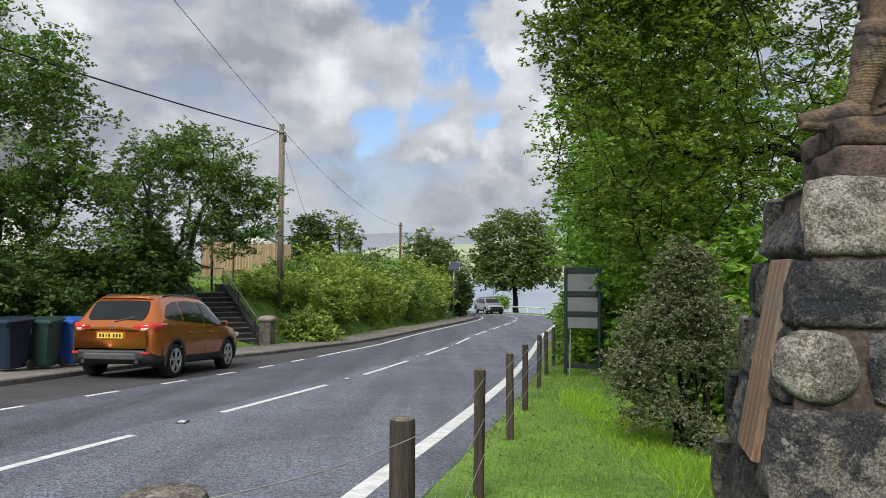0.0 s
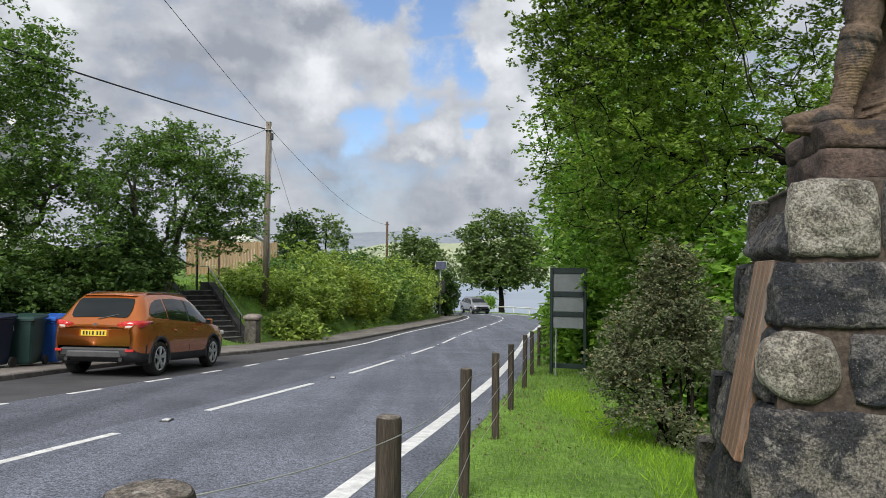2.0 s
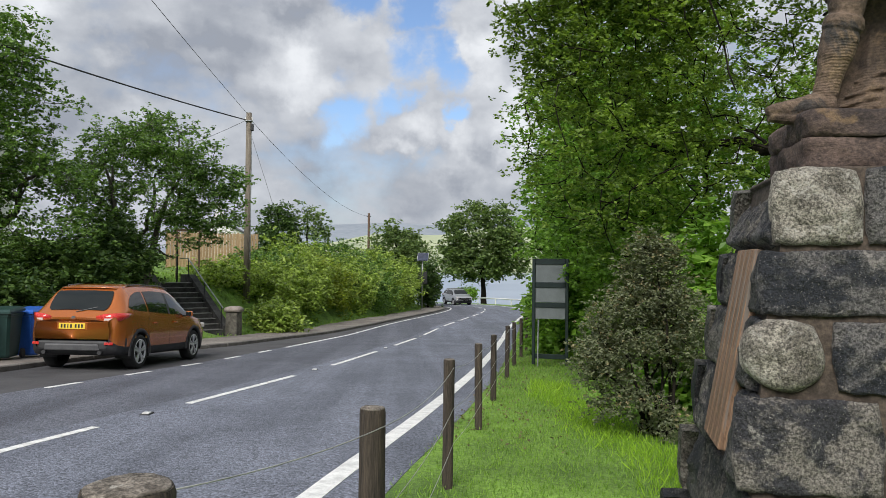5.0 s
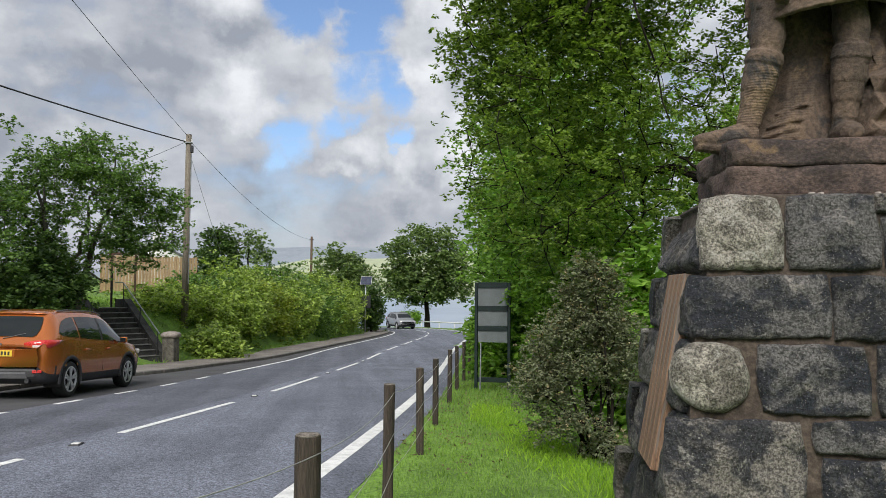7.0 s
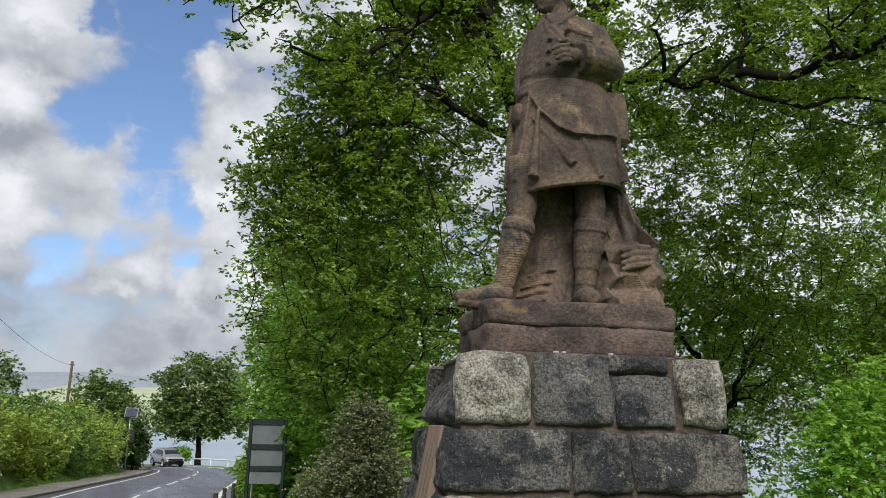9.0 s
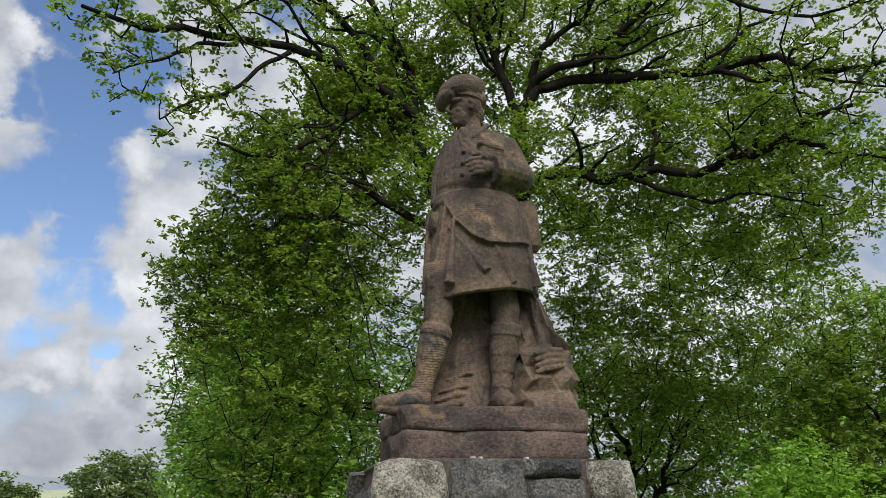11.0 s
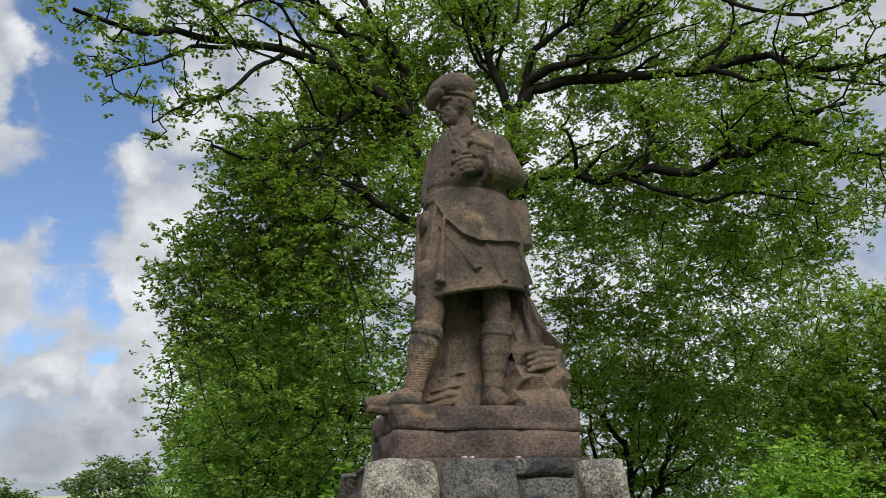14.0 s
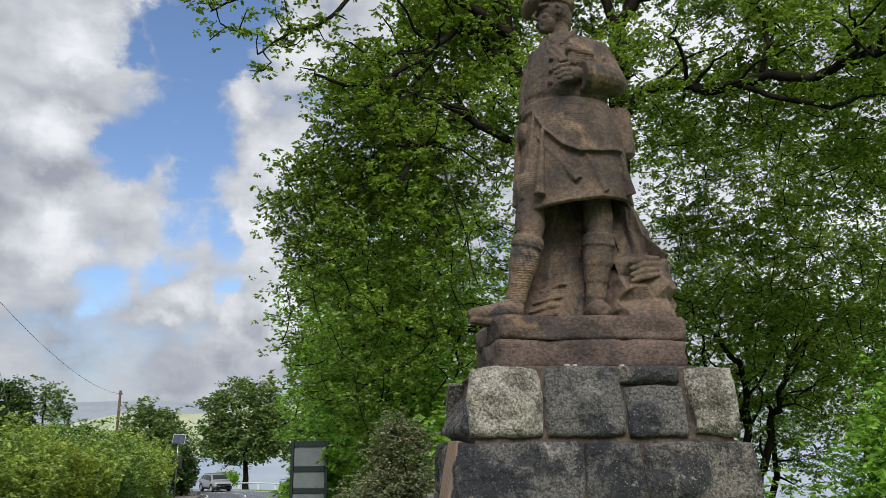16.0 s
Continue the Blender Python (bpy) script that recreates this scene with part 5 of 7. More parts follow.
    limb(bm, [(-0.250, F + 0.06, 3.20), (-0.262, F + 0.06, 2.95), (-0.278, F + 0.06, 2.74)], [0.016, 0.018, 0.016], 8)
    # strap, collar, pocket, shoulder strap, buttons
    limb(bm, [(-0.090, F - 0.095, 3.650), (-0.085, F - 0.132, 3.58), (-0.045, F - 0.166, 3.51), (0.005, F - 0.190, 3.455)], [0.013, 0.015, 0.015, 0.013], 8)
    limb(bm, [(-0.108, F - 0.088, 3.635), (-0.106, F - 0.124, 3.565), (-0.064, F - 0.162, 3.495), (-0.015, F - 0.190, 3.44)], [0.013, 0.015, 0.015, 0.013], 8)
    limb(bm, [(0.070, F - 0.0, 3.735), (0.056, F - 0.085, 3.715), (0.008, F - 0.125, 3.655), (-0.045, F - 0.150, 3.595)], [0.013, 0.016, 0.017, 0.008], 8)
    limb(bm, [(-0.070, F - 0.0, 3.712), (-0.086, F - 0.080, 3.68), (-0.085, F - 0.132, 3.610)], [0.014, 0.016, 0.008], 8)
    box(bm, (0.045, F - 0.180, 3.498), (0.145, 0.040, 0.085), Euler((0.12, 0.08, 0.22)).to_matrix(), 0.010)
    box(bm, (0.042, F - 0.190, 3.530), (0.160, 0.045, 0.030), Euler((0.12, 0.10, 0.22)).to_matrix(), 0.008)
    limb(bm, [(0.075, F - 0.03, 3.705), (0.17, F - 0.02, 3.695)], [0.014, 0.017], 8)
    limb(bm, [(0.175, F - 0.07, 3.655), (0.135, F - 0.115, 3.56), (0.135, F - 0.13, 3.47)], [0.006, 0.009, 0.007], 8)
    for x, z in ((-0.105, 3.50), (-0.112, 3.43), (-0.116, 3.36)):
        ball(bm, (x, F - 0.162, z), (0.013, 0.015, 0.013))
    limb(bm, [(0.06, F - 0.19, 3.30), (0.11, F - 0.18, 3.312), (0.16, F - 0.15, 3.335)], [0.006, 0.011, 0.006], 8)
    # neck, head turned aside, soft bonnet drawn down to one side
    limb(bm, [(-0.005, F + 0.0, 3.66), (-0.008, F + 0.002, 3.74), (-0.018, F - 0.0, 3.80)], [0.074, 0.055, 0.054])
    ball(bm, (-0.040, F - 0.01, 3.866), (0.098, 0.080, 0.096))
    ball(bm, (-0.080, F - 0.016, 3.800), (0.060, 0.052, 0.072))
    ball(bm, (-0.112, F - 0.022, 3.748), (0.022, 0.026, 0.018))
    limb(bm, [(-0.140, F - 0.03, 3.862), (-0.166, F - 0.034, 3.815), (-0.142, F - 0.03, 3.802)], [0.008, 0.011, 0.010], 8)
    limb(bm, [(-0.085, F - 0.085, 3.872), (-0.125, F - 0.062, 3.872), (-0.146, F - 0.02, 3.874), (-0.13, F + 0.03, 3.87)], [0.010, 0.016, 0.016, 0.011], 8)
    ball(bm, (-0.098, F - 0.058, 3.812), (0.020, 0.016, 0.016))
    ball(bm, (-0.140, F - 0.028, 3.772), (0.013, 0.024, 0.006))
    ball(bm, (-0.136, F - 0.026, 3.760), (0.013, 0.020, 0.006))
    limb(bm, [(-0.045, F - 0.088, 3.868), (-0.022, F - 0.094, 3.848), (-0.034, F - 0.088, 3.812)], [0.010, 0.012, 0.009], 8)
    ball(bm, (0.005, F + 0.01, 3.835), (0.062, 0.075, 0.085))
    loft(bm, [ellipse(-0.048, F - 0.012, 3.905 + h, 0.108, 0.092, 28, 0, tilt=-0.08) for h in (-0.012, 0.0, 0.018)])
    loft(bm, [ellipse(cx, F - 0.014, z, w, d, 36, 0, 5, 0.012, 0.6, tl) for z, cx, w, d, tl in
              ((3.912, -0.050, 0.100, 0.088, 0.10), (3.920, -0.060, 0.124, 0.098, 0.14), (3.942, -0.066, 0.140, 0.112, 0.18), (3.968, -0.066, 0.142, 0.118, 0.18),
               (4.000, -0.060, 0.130, 0.110, 0.12), (4.028, -0.050, 0.102, 0.09, 0.06), (4.046, -0.042, 0.062, 0.055, 0.0), (4.052, -0.04, 0.02, 0.02, 0.0))])
    ball(bm, (-0.160, F + 0.005, 3.905), (0.062, 0.105, 0.050), Euler((0, -0.5, 0)).to_matrix())
    ball(bm, (0.040, F + 0.01, 3.915), (0.042, 0.085, 0.065))
    # legs with wound puttees and boots
    def leg(top, knee, ankle, ph):
        pts, rad = [], []
        for i in range(64):
            t = i / 63
            if t < 0.36:
                u = t / 0.36
                p = Vector(top).lerp(Vector(knee), u)
                r = 0.086 - 0.018 * u + 0.006 * math.sin(u * 9 + ph)
            else:
                u = (t - 0.36) / 0.64
                p = Vector(knee).lerp(Vector(ankle), u)
                calf = 0.064 + 0.016 * math.sin(min(1, u * 1.5) * math.pi) - 0.016 * u
                r = calf + 0.004 * ((u * 5.2 + ph) % 1.0) + (0.010 if 0.04 < u < 0.20 else 0)
            pts.append(p)
            rad.append(r)
        limb(bm, pts, rad, 16)
    leg((-0.215, F - 0.05, 2.86), (-0.232, F - 0.08, 2.56), (-0.312, F - 0.05, 2.20), 0.3)
    leg((0.125, F - 0.05, 2.86), (0.130, F - 0.08, 2.58), (0.100, F - 0.06, 2.18), 0.7)
    limb(bm, [(-0.285, F - 0.04, S0 + 0.065), (-0.36, F - 0.065, S0 + 0.062), (-0.44, F - 0.085, S0 + 0.048), (-0.515, F - 0.10, S0 + 0.040), (-0.555, F - 0.11, S0 + 0.034)], [0.058, 0.052, 0.040, 0.030, 0.018], 14)
    limb(bm, [(-0.25, F - 0.03, S0 + 0.010), (-0.40, F - 0.07, S0 + 0.010), (-0.545, F - 0.105, S0 + 0.012)], [0.038, 0.040, 0.024], 10)
    limb(bm, [(0.10, F - 0.02, S0 + 0.06), (0.095, F - 0.11, S0 + 0.055), (0.088, F - 0.19, S0 + 0.042), (0.085, F - 0.23, S0 + 0.035)], [0.054, 0.058, 0.050, 0.026], 14)
    # gathered cloth and roots at the foot of the stump
    for x0, x1, z, rad in ((-0.24, 0.04, 2.15, 0.020), (-0.22, 0.02, 2.19, 0.016), (-0.20, 0.05, 2.235, 0.014), (-0.16, 0.06, 2.30, 0.011)):
        limb(bm, [(x0, F + 0.04, z), ((x0 + x1) / 2, F - 0.022, z + 0.030), (x1, F + 0.02, z + 0.02)], [rad * 0.5, rad, rad * 0.6], 10)
    # rough stump behind the legs and boulder at the side
    r = rng(5)
    rings = []
    for z, cx, w, d in ((S0 - 0.03, -0.03, 0.25, 0.20), (2.22, -0.03, 0.21, 0.17), (2.38, -0.03, 0.185, 0.15), (2.58, -0.02, 0.175, 0.14), (2.78, 0.0, 0.18, 0.13), (2.96, 0.0, 0.19, 0.13)):
        rings.append([Vector((p.x + r.normal() * 0.008, p.y + r.normal() * 0.010, p.z)) for p in ellipse(cx, F + 0.15, z, w, d, 22, 0, 7, 0.05, z * 3)])
    loft(bm, rings)
    rings = []
    for z, cx, w, d in ((S0 - 0.03, 0.320, 0.20, 0.28), (2.17, 0.33, 0.195, 0.28), (2.23, 0.335, 0.185, 0.255), (2.29, 0.345, 0.185, 0.26), (2.36, 0.355, 0.172, 0.235), (2.42, 0.36, 0.165, 0.235), (2.455, 0.345, 0.135, 0.19), (2.58, 0.315, 0.115, 0.17), (2.70, 0.28, 0.09, 0.14), (2.80, 0.26, 0.06, 0.1)):
        rings.append([Vector((p.x + r.normal() * 0.017, p.y + r.normal() * 0.026, p.z + r.normal() * 0.010)) for p in ellipse(cx, F + 0.06, z, w, d, 26, 0, 5, 0.07, z * 6)])
    loft(bm, rings)
    for k in range(4):
        limb(bm, [(0.25, F - 0.175, 2.405 - 0.03 * k), (0.32, F - 0.20, 2.425 - 0.03 * k), (0.40, F - 0.175, 2.43 - 0.026 * k)], [0.010, 0.016, 0.012], 8)
    for v in bm.verts:
        k = min(1.0, max(0.0, (v.co.z - 2.3) / 0.5))
        v.co.x += 0.010 * k
        v.co.z += 0.018 * k
    me = bpy.data.meshes.new("statue")
    bm.to_mesh(me)
    bm.free()
    me.materials.append(M_STATUE)
    ob = new("statue", me)
    ob.matrix_world = MON_M
    re = ob.modifiers.new("merge", "REMESH")
    re.mode, re.voxel_size, re.use_smooth_shade = "VOXEL", 0.005, True
    sm = ob.modifiers.new("soften", "SMOOTH")
    sm.factor, sm.iterations = 0.35, 1
    tex = bpy.data.textures.new("chisel", "CLOUDS")
    tex.noise_scale, tex.noise_depth = 0.05, 3
    dp = ob.modifiers.new("wear", "DISPLACE")
    dp.texture, dp.strength, dp.mid_level = tex, 0.007, 0.5
    tagged(ob, "weathered brown sandstone statue of a standing kilted figure", "statue")


soldier()


def statue_block():
    """The low carved block under the figure: two rough courses."""
    ob = thing("sandstone_block", "rough brown sandstone block under the carved figure", "pedestal", m=MON_M)
    x0, x1, y0, y1 = -0.445, 0.475, -0.335, 0.33
    for name, z0, z1, grow_by in (("lower_course", 1.875, 2.010, 0.0), ("upper_course", 2.013, 2.125, 0.0)):
        bm = bmesh.new()
        n, rings = 34, []
        r = rng(int(z0 * 1000))
        off = Vector(r.rand(3) * 9)
        for k in range(7):
            t = k / 6
            z = z0 + (z1 - z0) * t
            inset = 0.006 * (abs(t * 2 - 1) ** 10) - grow_by
            ring = []
            for (ax, ay), (bx, by) in (((x0, y0), (x1, y0)), ((x1, y0), (x1, y1)), ((x1, y1), (x0, y1)), ((x0, y1), (x0, y0))):
                for i in range(n):
                    u = i / n
                    x, y = ax + (bx - ax) * u, ay + (by - ay) * u
                    cx, cy = x - (x0 + x1) / 2, y - (y0 + y1) / 2
                    f = noise.noise(Vector((x * 6, y * 6, z * 9)) + off) * 0.024 + noise.noise(Vector((x * 20, y * 20, z * 20)) + off) * 0.016
                    lx, ly = (x1 - x0) / 2, (y1 - y0) / 2
                    corner = max(0, abs(cx) / lx + abs(cy) / ly - 1.8) * 0.18
                    k2 = 1 + (f - inset) / 0.45 - corner
                    ring.append(((x0 + x1) / 2 + cx * k2, (y0 + y1) / 2 + cy * k2, z + 0.004 * math.sin(9 * x)))
            rings.append(ring)
        loft(bm, rings)
        part(name, bm, M_SANDSTONE, ob, smooth=True)
    bm = bmesh.new()
    box(bm, (-0.02, 0.0, 1.868), (1.0, 0.80, 0.03), bevel=0.012)
    part("mortar_bed", bm, M_MORTAR, ob, "crumbling pale mortar bed")


statue_block()

# ---------------------------------------------------------------- across the road: steps, poles, house, bins
M_CONC = rough_mat("dark damp concrete", (0.018, 0.018, 0.018), (0.065, 0.064, 0.060), 3, 40, 0.9, 0.6, 0.01, vary=0.2)
M_TREAD = rough_mat("worn step edge", (0.09, 0.09, 0.085), (0.22, 0.215, 0.20), 5, 50, 0.9, 0.5, 0.008, vary=0.2)
M_PIER = rough_mat("lichened pier stone", (0.05, 0.045, 0.038), (0.17, 0.155, 0.13), 6, 40, 0.9, 0.8, 0.015)
M_CAP = rough_mat("pinkish cap stone", (0.22, 0.18, 0.16), (0.42, 0.37, 0.33), 5, 40, 0.9, 0.5, 0.01)
M_RENDER = rough_mat("white house render", (0.62, 0.61, 0.57), (0.80, 0.79, 0.75), 1.2, 40, 0.9, 0.3, 0.006)
M_SLATE = rough_mat("grey slate", (0.06, 0.065, 0.075), (0.13, 0.135, 0.145), 3, 30, 0.7, 0.5, 0.01, vary=0.15)
M_TIMBER = rough_mat("tan fence timber", (0.26, 0.17, 0.085), (0.46, 0.33, 0.19), 4, 40, 0.85, 0.4, 0.006, (6, 6, 0.5), vary=0.15)
M_DARKWOOD = rough_mat("brown stained timber", (0.05, 0.03, 0.018), (0.12, 0.075, 0.045), 5, 40, 0.85, 0.4, 0.006, (6, 6, 0.5))
M_BLACK = rough_mat("black painted iron", (0.010, 0.010, 0.011), (0.022, 0.022, 0.024), 8, 60, 0.45, 0.2, 0.003)
M_GLASS = material("dark window glass", lambda N: bsdf(N, (0.02, 0.024, 0.028), 0.06, Specular_IOR_Level=0.6))
M_BIN_BLUE = rough_mat("blue bin plastic", (0.012, 0.07, 0.32), (0.02, 0.10, 0.42), 3, 60, 0.42, 0.15, 0.003)
M_BIN_NAVY = rough_mat("dark navy bin plastic", (0.006, 0.014, 0.034), (0.010, 0.020, 0.046), 3, 60, 0.45, 0.15, 0.003)
M_BIN_GREEN = rough_mat("dark green bin plastic", (0.008, 0.030, 0.026), (0.014, 0.044, 0.038), 3, 60, 0.45, 0.15, 0.003)
M_RUBBER = rough_mat("black rubber", (0.010, 0.010, 0.010), (0.022, 0.022, 0.022), 8, 80, 0.8, 0.3, 0.003)
M_LABEL = rough_mat("white label", (0.55, 0.55, 0.55), (0.75, 0.75, 0.75), 5, 50, 0.6, 0.1, 0.002)
M_SOLAR = rough_mat("solar panel", (0.012, 0.016, 0.035), (0.03, 0.04, 0.07), 4, 40, 0.25, 0.1, 0.002)


def stair(foot, up, width, steps, rise, going):
    """A straight flight; foot: middle of the lowest riser's base, up: its heading in degrees clockwise from +y."""
    ob = thing("steps", "dark weathered concrete garden steps rising from the pavement", "steps", m=Matrix.Translation(foot) @ Matrix.Rotation(radians(-up), 4, "Z"))
    for i in range(steps):
        z = rise * i
        part("step", boxed((0, going * (i + 0.5) + 0.3, z + rise / 2 - 0.3), (width, going + 0.6, rise + 0.6), bevel=0.01), M_CONC, ob)
        part("tread", boxed((0, going * (i + 0.5) - 0.01, z + rise + 0.012), (width - 0.02, going + 0.03, 0.03), bevel=0.01), M_TREAD, ob)
    run, top = going * steps, rise * steps
    for sx, extra in ((1, 0.02), (-1, 0.02)):
        bm = bmesh.new()
        x0, x1 = sx * (width / 2 + 0.01), sx * (width / 2 + 0.27)
        prof = [(0.0, -0.4), (0.0, 0.30 + extra), (run, top + 0.30 + extra), (run + 0.8, top + 0.30 + extra), (run + 0.8, -0.4)]
        loft(bm, [[(x0, y, z) for y, z in prof], [(x1, y, z) for y, z in prof]])
        bmesh.ops.recalc_face_normals(bm, faces=bm.faces)
        part("side_wall", bm, M_CONC, ob)
    x = width / 2 - 0.05
    part("handrail", tube([(x, -0.05, 0.95), (x, 0.0, 1.0), (x, run, top + 0.95), (x, run + 0.7, top + 0.95)], 0.022, 8), M_STEEL, ob, "pale grey tubular handrail")
    for t in (0.02, 0.5, 0.98):
        part("baluster", tube([(x, run * t, top * t - 0.02), (x, run * t, top * t + 0.98)], 0.02, 8), M_BLACK, ob)
    part("gate_post", boxed((x - 0.1, run + 0.75, top + 0.7), (0.06, 0.06, 1.4), bevel=0.008), M_BLACK, ob)


def stone_pier(x, y, top):
    z = ground_z(x, y) - 0.1
    ob = thing("gate_pier", "squat lichened stone pier with rounded pale cap", "pier", m=pose(x, y, z, 0, 0, -14))
    h = top - z
    part("shaft", boxed((0, 0, h / 2 - 0.1), (0.44, 0.44, h - 0.2), bevel=0.03), M_PIER, ob)
    bm = bmesh.new()
    loft(bm, [[(sx * w, sy * w, zz) for sx, sy in ((-1, -1), (0, -1.06), (1, -1), (1.06, 0), (1, 1), (0, 1.06), (-1, 1), (-1.06, 0))] for w, zz in ((0.25, h - 0.2), (0.26, h - 0.1), (0.21, h - 0.03), (0.10, h))])
    part("cap", bm, M_CAP, ob, "pinkish rounded cap stone", True)


stone_pier(-6.35, 28.5, -0.10)
stair((STAIR[0], STAIR[1], STAIR_Z), STAIR_TURN, 1.3, 10, 0.178, 0.29)


def pole(x, y, top, label, name="utility_pole", rad=0.135, mat=None):
    z = ground_z(x, y) - 0.3
    ob = thing(name, label, "utility pole", m=pose(x, y, z))
    h = top - z
    part("shaft", tube([(0, 0, 0), (0, 0, h * 0.5), (0, 0, h)], [rad, rad * 0.88, rad * 0.74], 14), mat or M_POLE, ob, smooth=True)
    return ob, h


up, H = pole(-6.85, 33.0, 7.72, "tall weathered wooden utility pole carrying overhead cables", rad=0.15)
part("bracket", boxed((0, -0.02, H - 0.34), (0.30, 0.30, 0.05), bevel=0.01), M_STEEL, up)
part("terminal_box", boxed((0.16, -0.12, H - 0.62), (0.12, 0.14, 0.30), bevel=0.02), M_BLACK, up, "black cable terminal box")
for sx in (-1, 1):
    part("insulator", tube([(sx * 0.13, 0, H - 0.32), (sx * 0.13, 0, H - 0.18)], [0.03, 0.04], 8), M_LABEL, up)
part("conduit", tube([(0.13, -0.07, H - 0.8), (0.13, -0.07, 2.0)], 0.022, 6), M_STEEL, up)
part("cap_plate", boxed((0, 0, H + 0.012), (0.2, 0.2, 0.02), bevel=0.005), M_STEEL, up)
far_pole, FH = pole(-4.06, 74.9, 6.3, "distant dark utility pole above the hedge", rad=0.14, mat=M_DARKWOOD)
part("bracket", boxed((0, 0, FH - 0.3), (0.4, 0.1, 0.08), bevel=0.01), M_BLACK, far_pole)
TOP = Vector((-6.95, 32.95, 7.42))
wire("overhead_cable", "thick black overhead cable strung to the pole", [TOP, (-15.4, 7.0, 7.45)], 0.026, M_CABLE, "cable", 0.012, 24)
wire("overhead_cable", "thin overhead line strung to the pole", [TOP + Vector((0.1, 0, 0.2)), (-5.4, 2.0, 7.9)], 0.0085, M_CABLE, "cable", 0.004, 24)
wire("overhead_cable", "thin overhead line running on to the next pole", [TOP + Vector((0.1, 0, 0.1)), (-4.06, 74.9, 6.0)], 0.010, M_CABLE, "cable", 0.02, 24)
wire("overhead_cable", "thin service line to the house", [TOP, (-14.0, 44.0, 7.6)], 0.010, M_CABLE, "cable", 0.012, 16)
wire("stay_wire", "thin steel stay wire bracing the pole", [TOP, (-5.6, 36.5, 1.6)], 0.008, M_STEEL, "stay wire", 0.0, 3)


def solar_sign(x, y):
    z = ground_z(x, y)
    ob = thing("warning_sign", "roadside flashing warning sign with small solar panel on a post", "road sign", m=pose(x, y, z, 0, 0, -10))
    part("post", tube([(0, 0, -0.2), (0, 0, 4.1)], 0.05, 8), M_STEEL, ob, smooth=True)
    part("solar_panel", boxed((0.05, -0.05, 4.25), (0.85, 0.05, 0.75), Euler((radians(-35), 0, 0)).to_matrix(), 0.01), M_SOLAR, ob, "tilted dark solar panel")
    part("panel_frame", boxed((0.05, -0.02, 4.25), (0.92, 0.03, 0.82), Euler((radians(-35), 0, 0)).to_matrix(), 0.01), M_STEEL, ob)
    part("sign_panel", boxed((0, -0.09, 2.55), (0.85, 0.10, 1.05), bevel=0.02), M_BLACK, ob, "black display panel")


solar_sign(0.95, 63.5)


def cottage(x, y, turn, w, d, wall, ridge, label, windows):
    z = ground_z(x, y) - 0.3
    ob = thing("house", label, "house", m=pose(x, y, z, 0, 0, turn))
    wall += 0.3
    bm = bmesh.new()
    loft(bm, [[(sx * w / 2, -d / 2, 0), (sx * w / 2, d / 2, 0), (sx * w / 2, d / 2, wall), (sx * w / 2, 0, ridge), (sx * w / 2, -d / 2, wall)] for sx in (-1, 1)])
    bmesh.ops.recalc_face_normals(bm, faces=bm.faces)
    part("wall", bm, M_RENDER, ob)
    for sy in (-1, 1):
        bm = bmesh.new()
        over = 0.3
        slope = (ridge - wall) / (d / 2)
        a, b = Vector((0, sy * (d / 2 + over), wall - over * slope + 0.02)), Vector((0, 0, ridge + 0.02))
        up_v = Vector((0, 0, 0.14))
        loft(bm, [[Vector((sx * (w / 2 + 0.2), 0, 0)) + p for p in (a, b, b + up_v, a + up_v)] for sx in (-1, 1)])
        bmesh.ops.recalc_face_normals(bm, faces=bm.faces)
        part("roof", bm, M_SLATE, ob)
    for sx in (-1, 1):
        part("chimney", boxed((sx * (w / 2 - 0.4), 0, ridge + 0.45), (0.6, 0.5, 1.2), bevel=0.02), M_RENDER, ob)
    for wx, wz, ww, wh in windows:
        f = part("window", boxed((wx, -d / 2 - 0.015, wz), (ww + 0.16, 0.05, wh + 0.16), bevel=0.01), M_RENDER, ob)
        g = part("pane", boxed((wx, -d / 2 - 0.042, wz), (ww, 0.012, wh)), M_GLASS, f)
    return ob


cottage(-22.0, 31.0, 20, 11, 6.5, 2.6, 5.2, "white rendered cottage with grey slate roof behind trees", [(-3, 1.7, 1.1, 1.2), (0.5, 1.7, 1.1, 1.2), (3.4, 1.7, 1.1, 1.2)])
cottage(-14.6, 60.0, -78, 6, 4.6, 1.9, 3.4, "white gabled outbuilding with slate roof behind the hedge", [(0, 1.4, 0.9, 0.9)])


def board_fence(a, b, hgt):
    a, b = Vector(a), Vector(b)
    ln = (b - a).length
    d = (b - a) / ln
    ob = thing("board_fence", "tan vertical-board timber garden fence above the steps", "fence", m=Matrix.Translation(a) @ Matrix.Rotation(math.atan2(d.y, d.x), 4, "Z"))
    n = int(ln / 0.155)
    bm = boxed((0, 0, hgt / 2), (0.14, 0.022, hgt), bevel=0.004)
    me = bpy.data.meshes.new("board")
    bm.to_mesh(me)
    bm.free()
    me.materials.append(M_TIMBER)
    r = rng(3)
    for i in range(n):
        part_me("board", me, ob, m=Matrix.Translation((0.08 + i * 0.155, 0, r.uniform(-0.02, 0.02))))
    for z in (0.3, hgt - 0.3):
        part("rail", boxed((ln / 2, 0.04, z), (ln, 0.05, 0.09)), M_TIMBER, ob)
    for i in range(int(ln / 1.8) + 1):
        part("post", boxed((i * 1.8, 0.09, hgt / 2), (0.09, 0.09, hgt + 0.1)), M_TIMBER, ob)


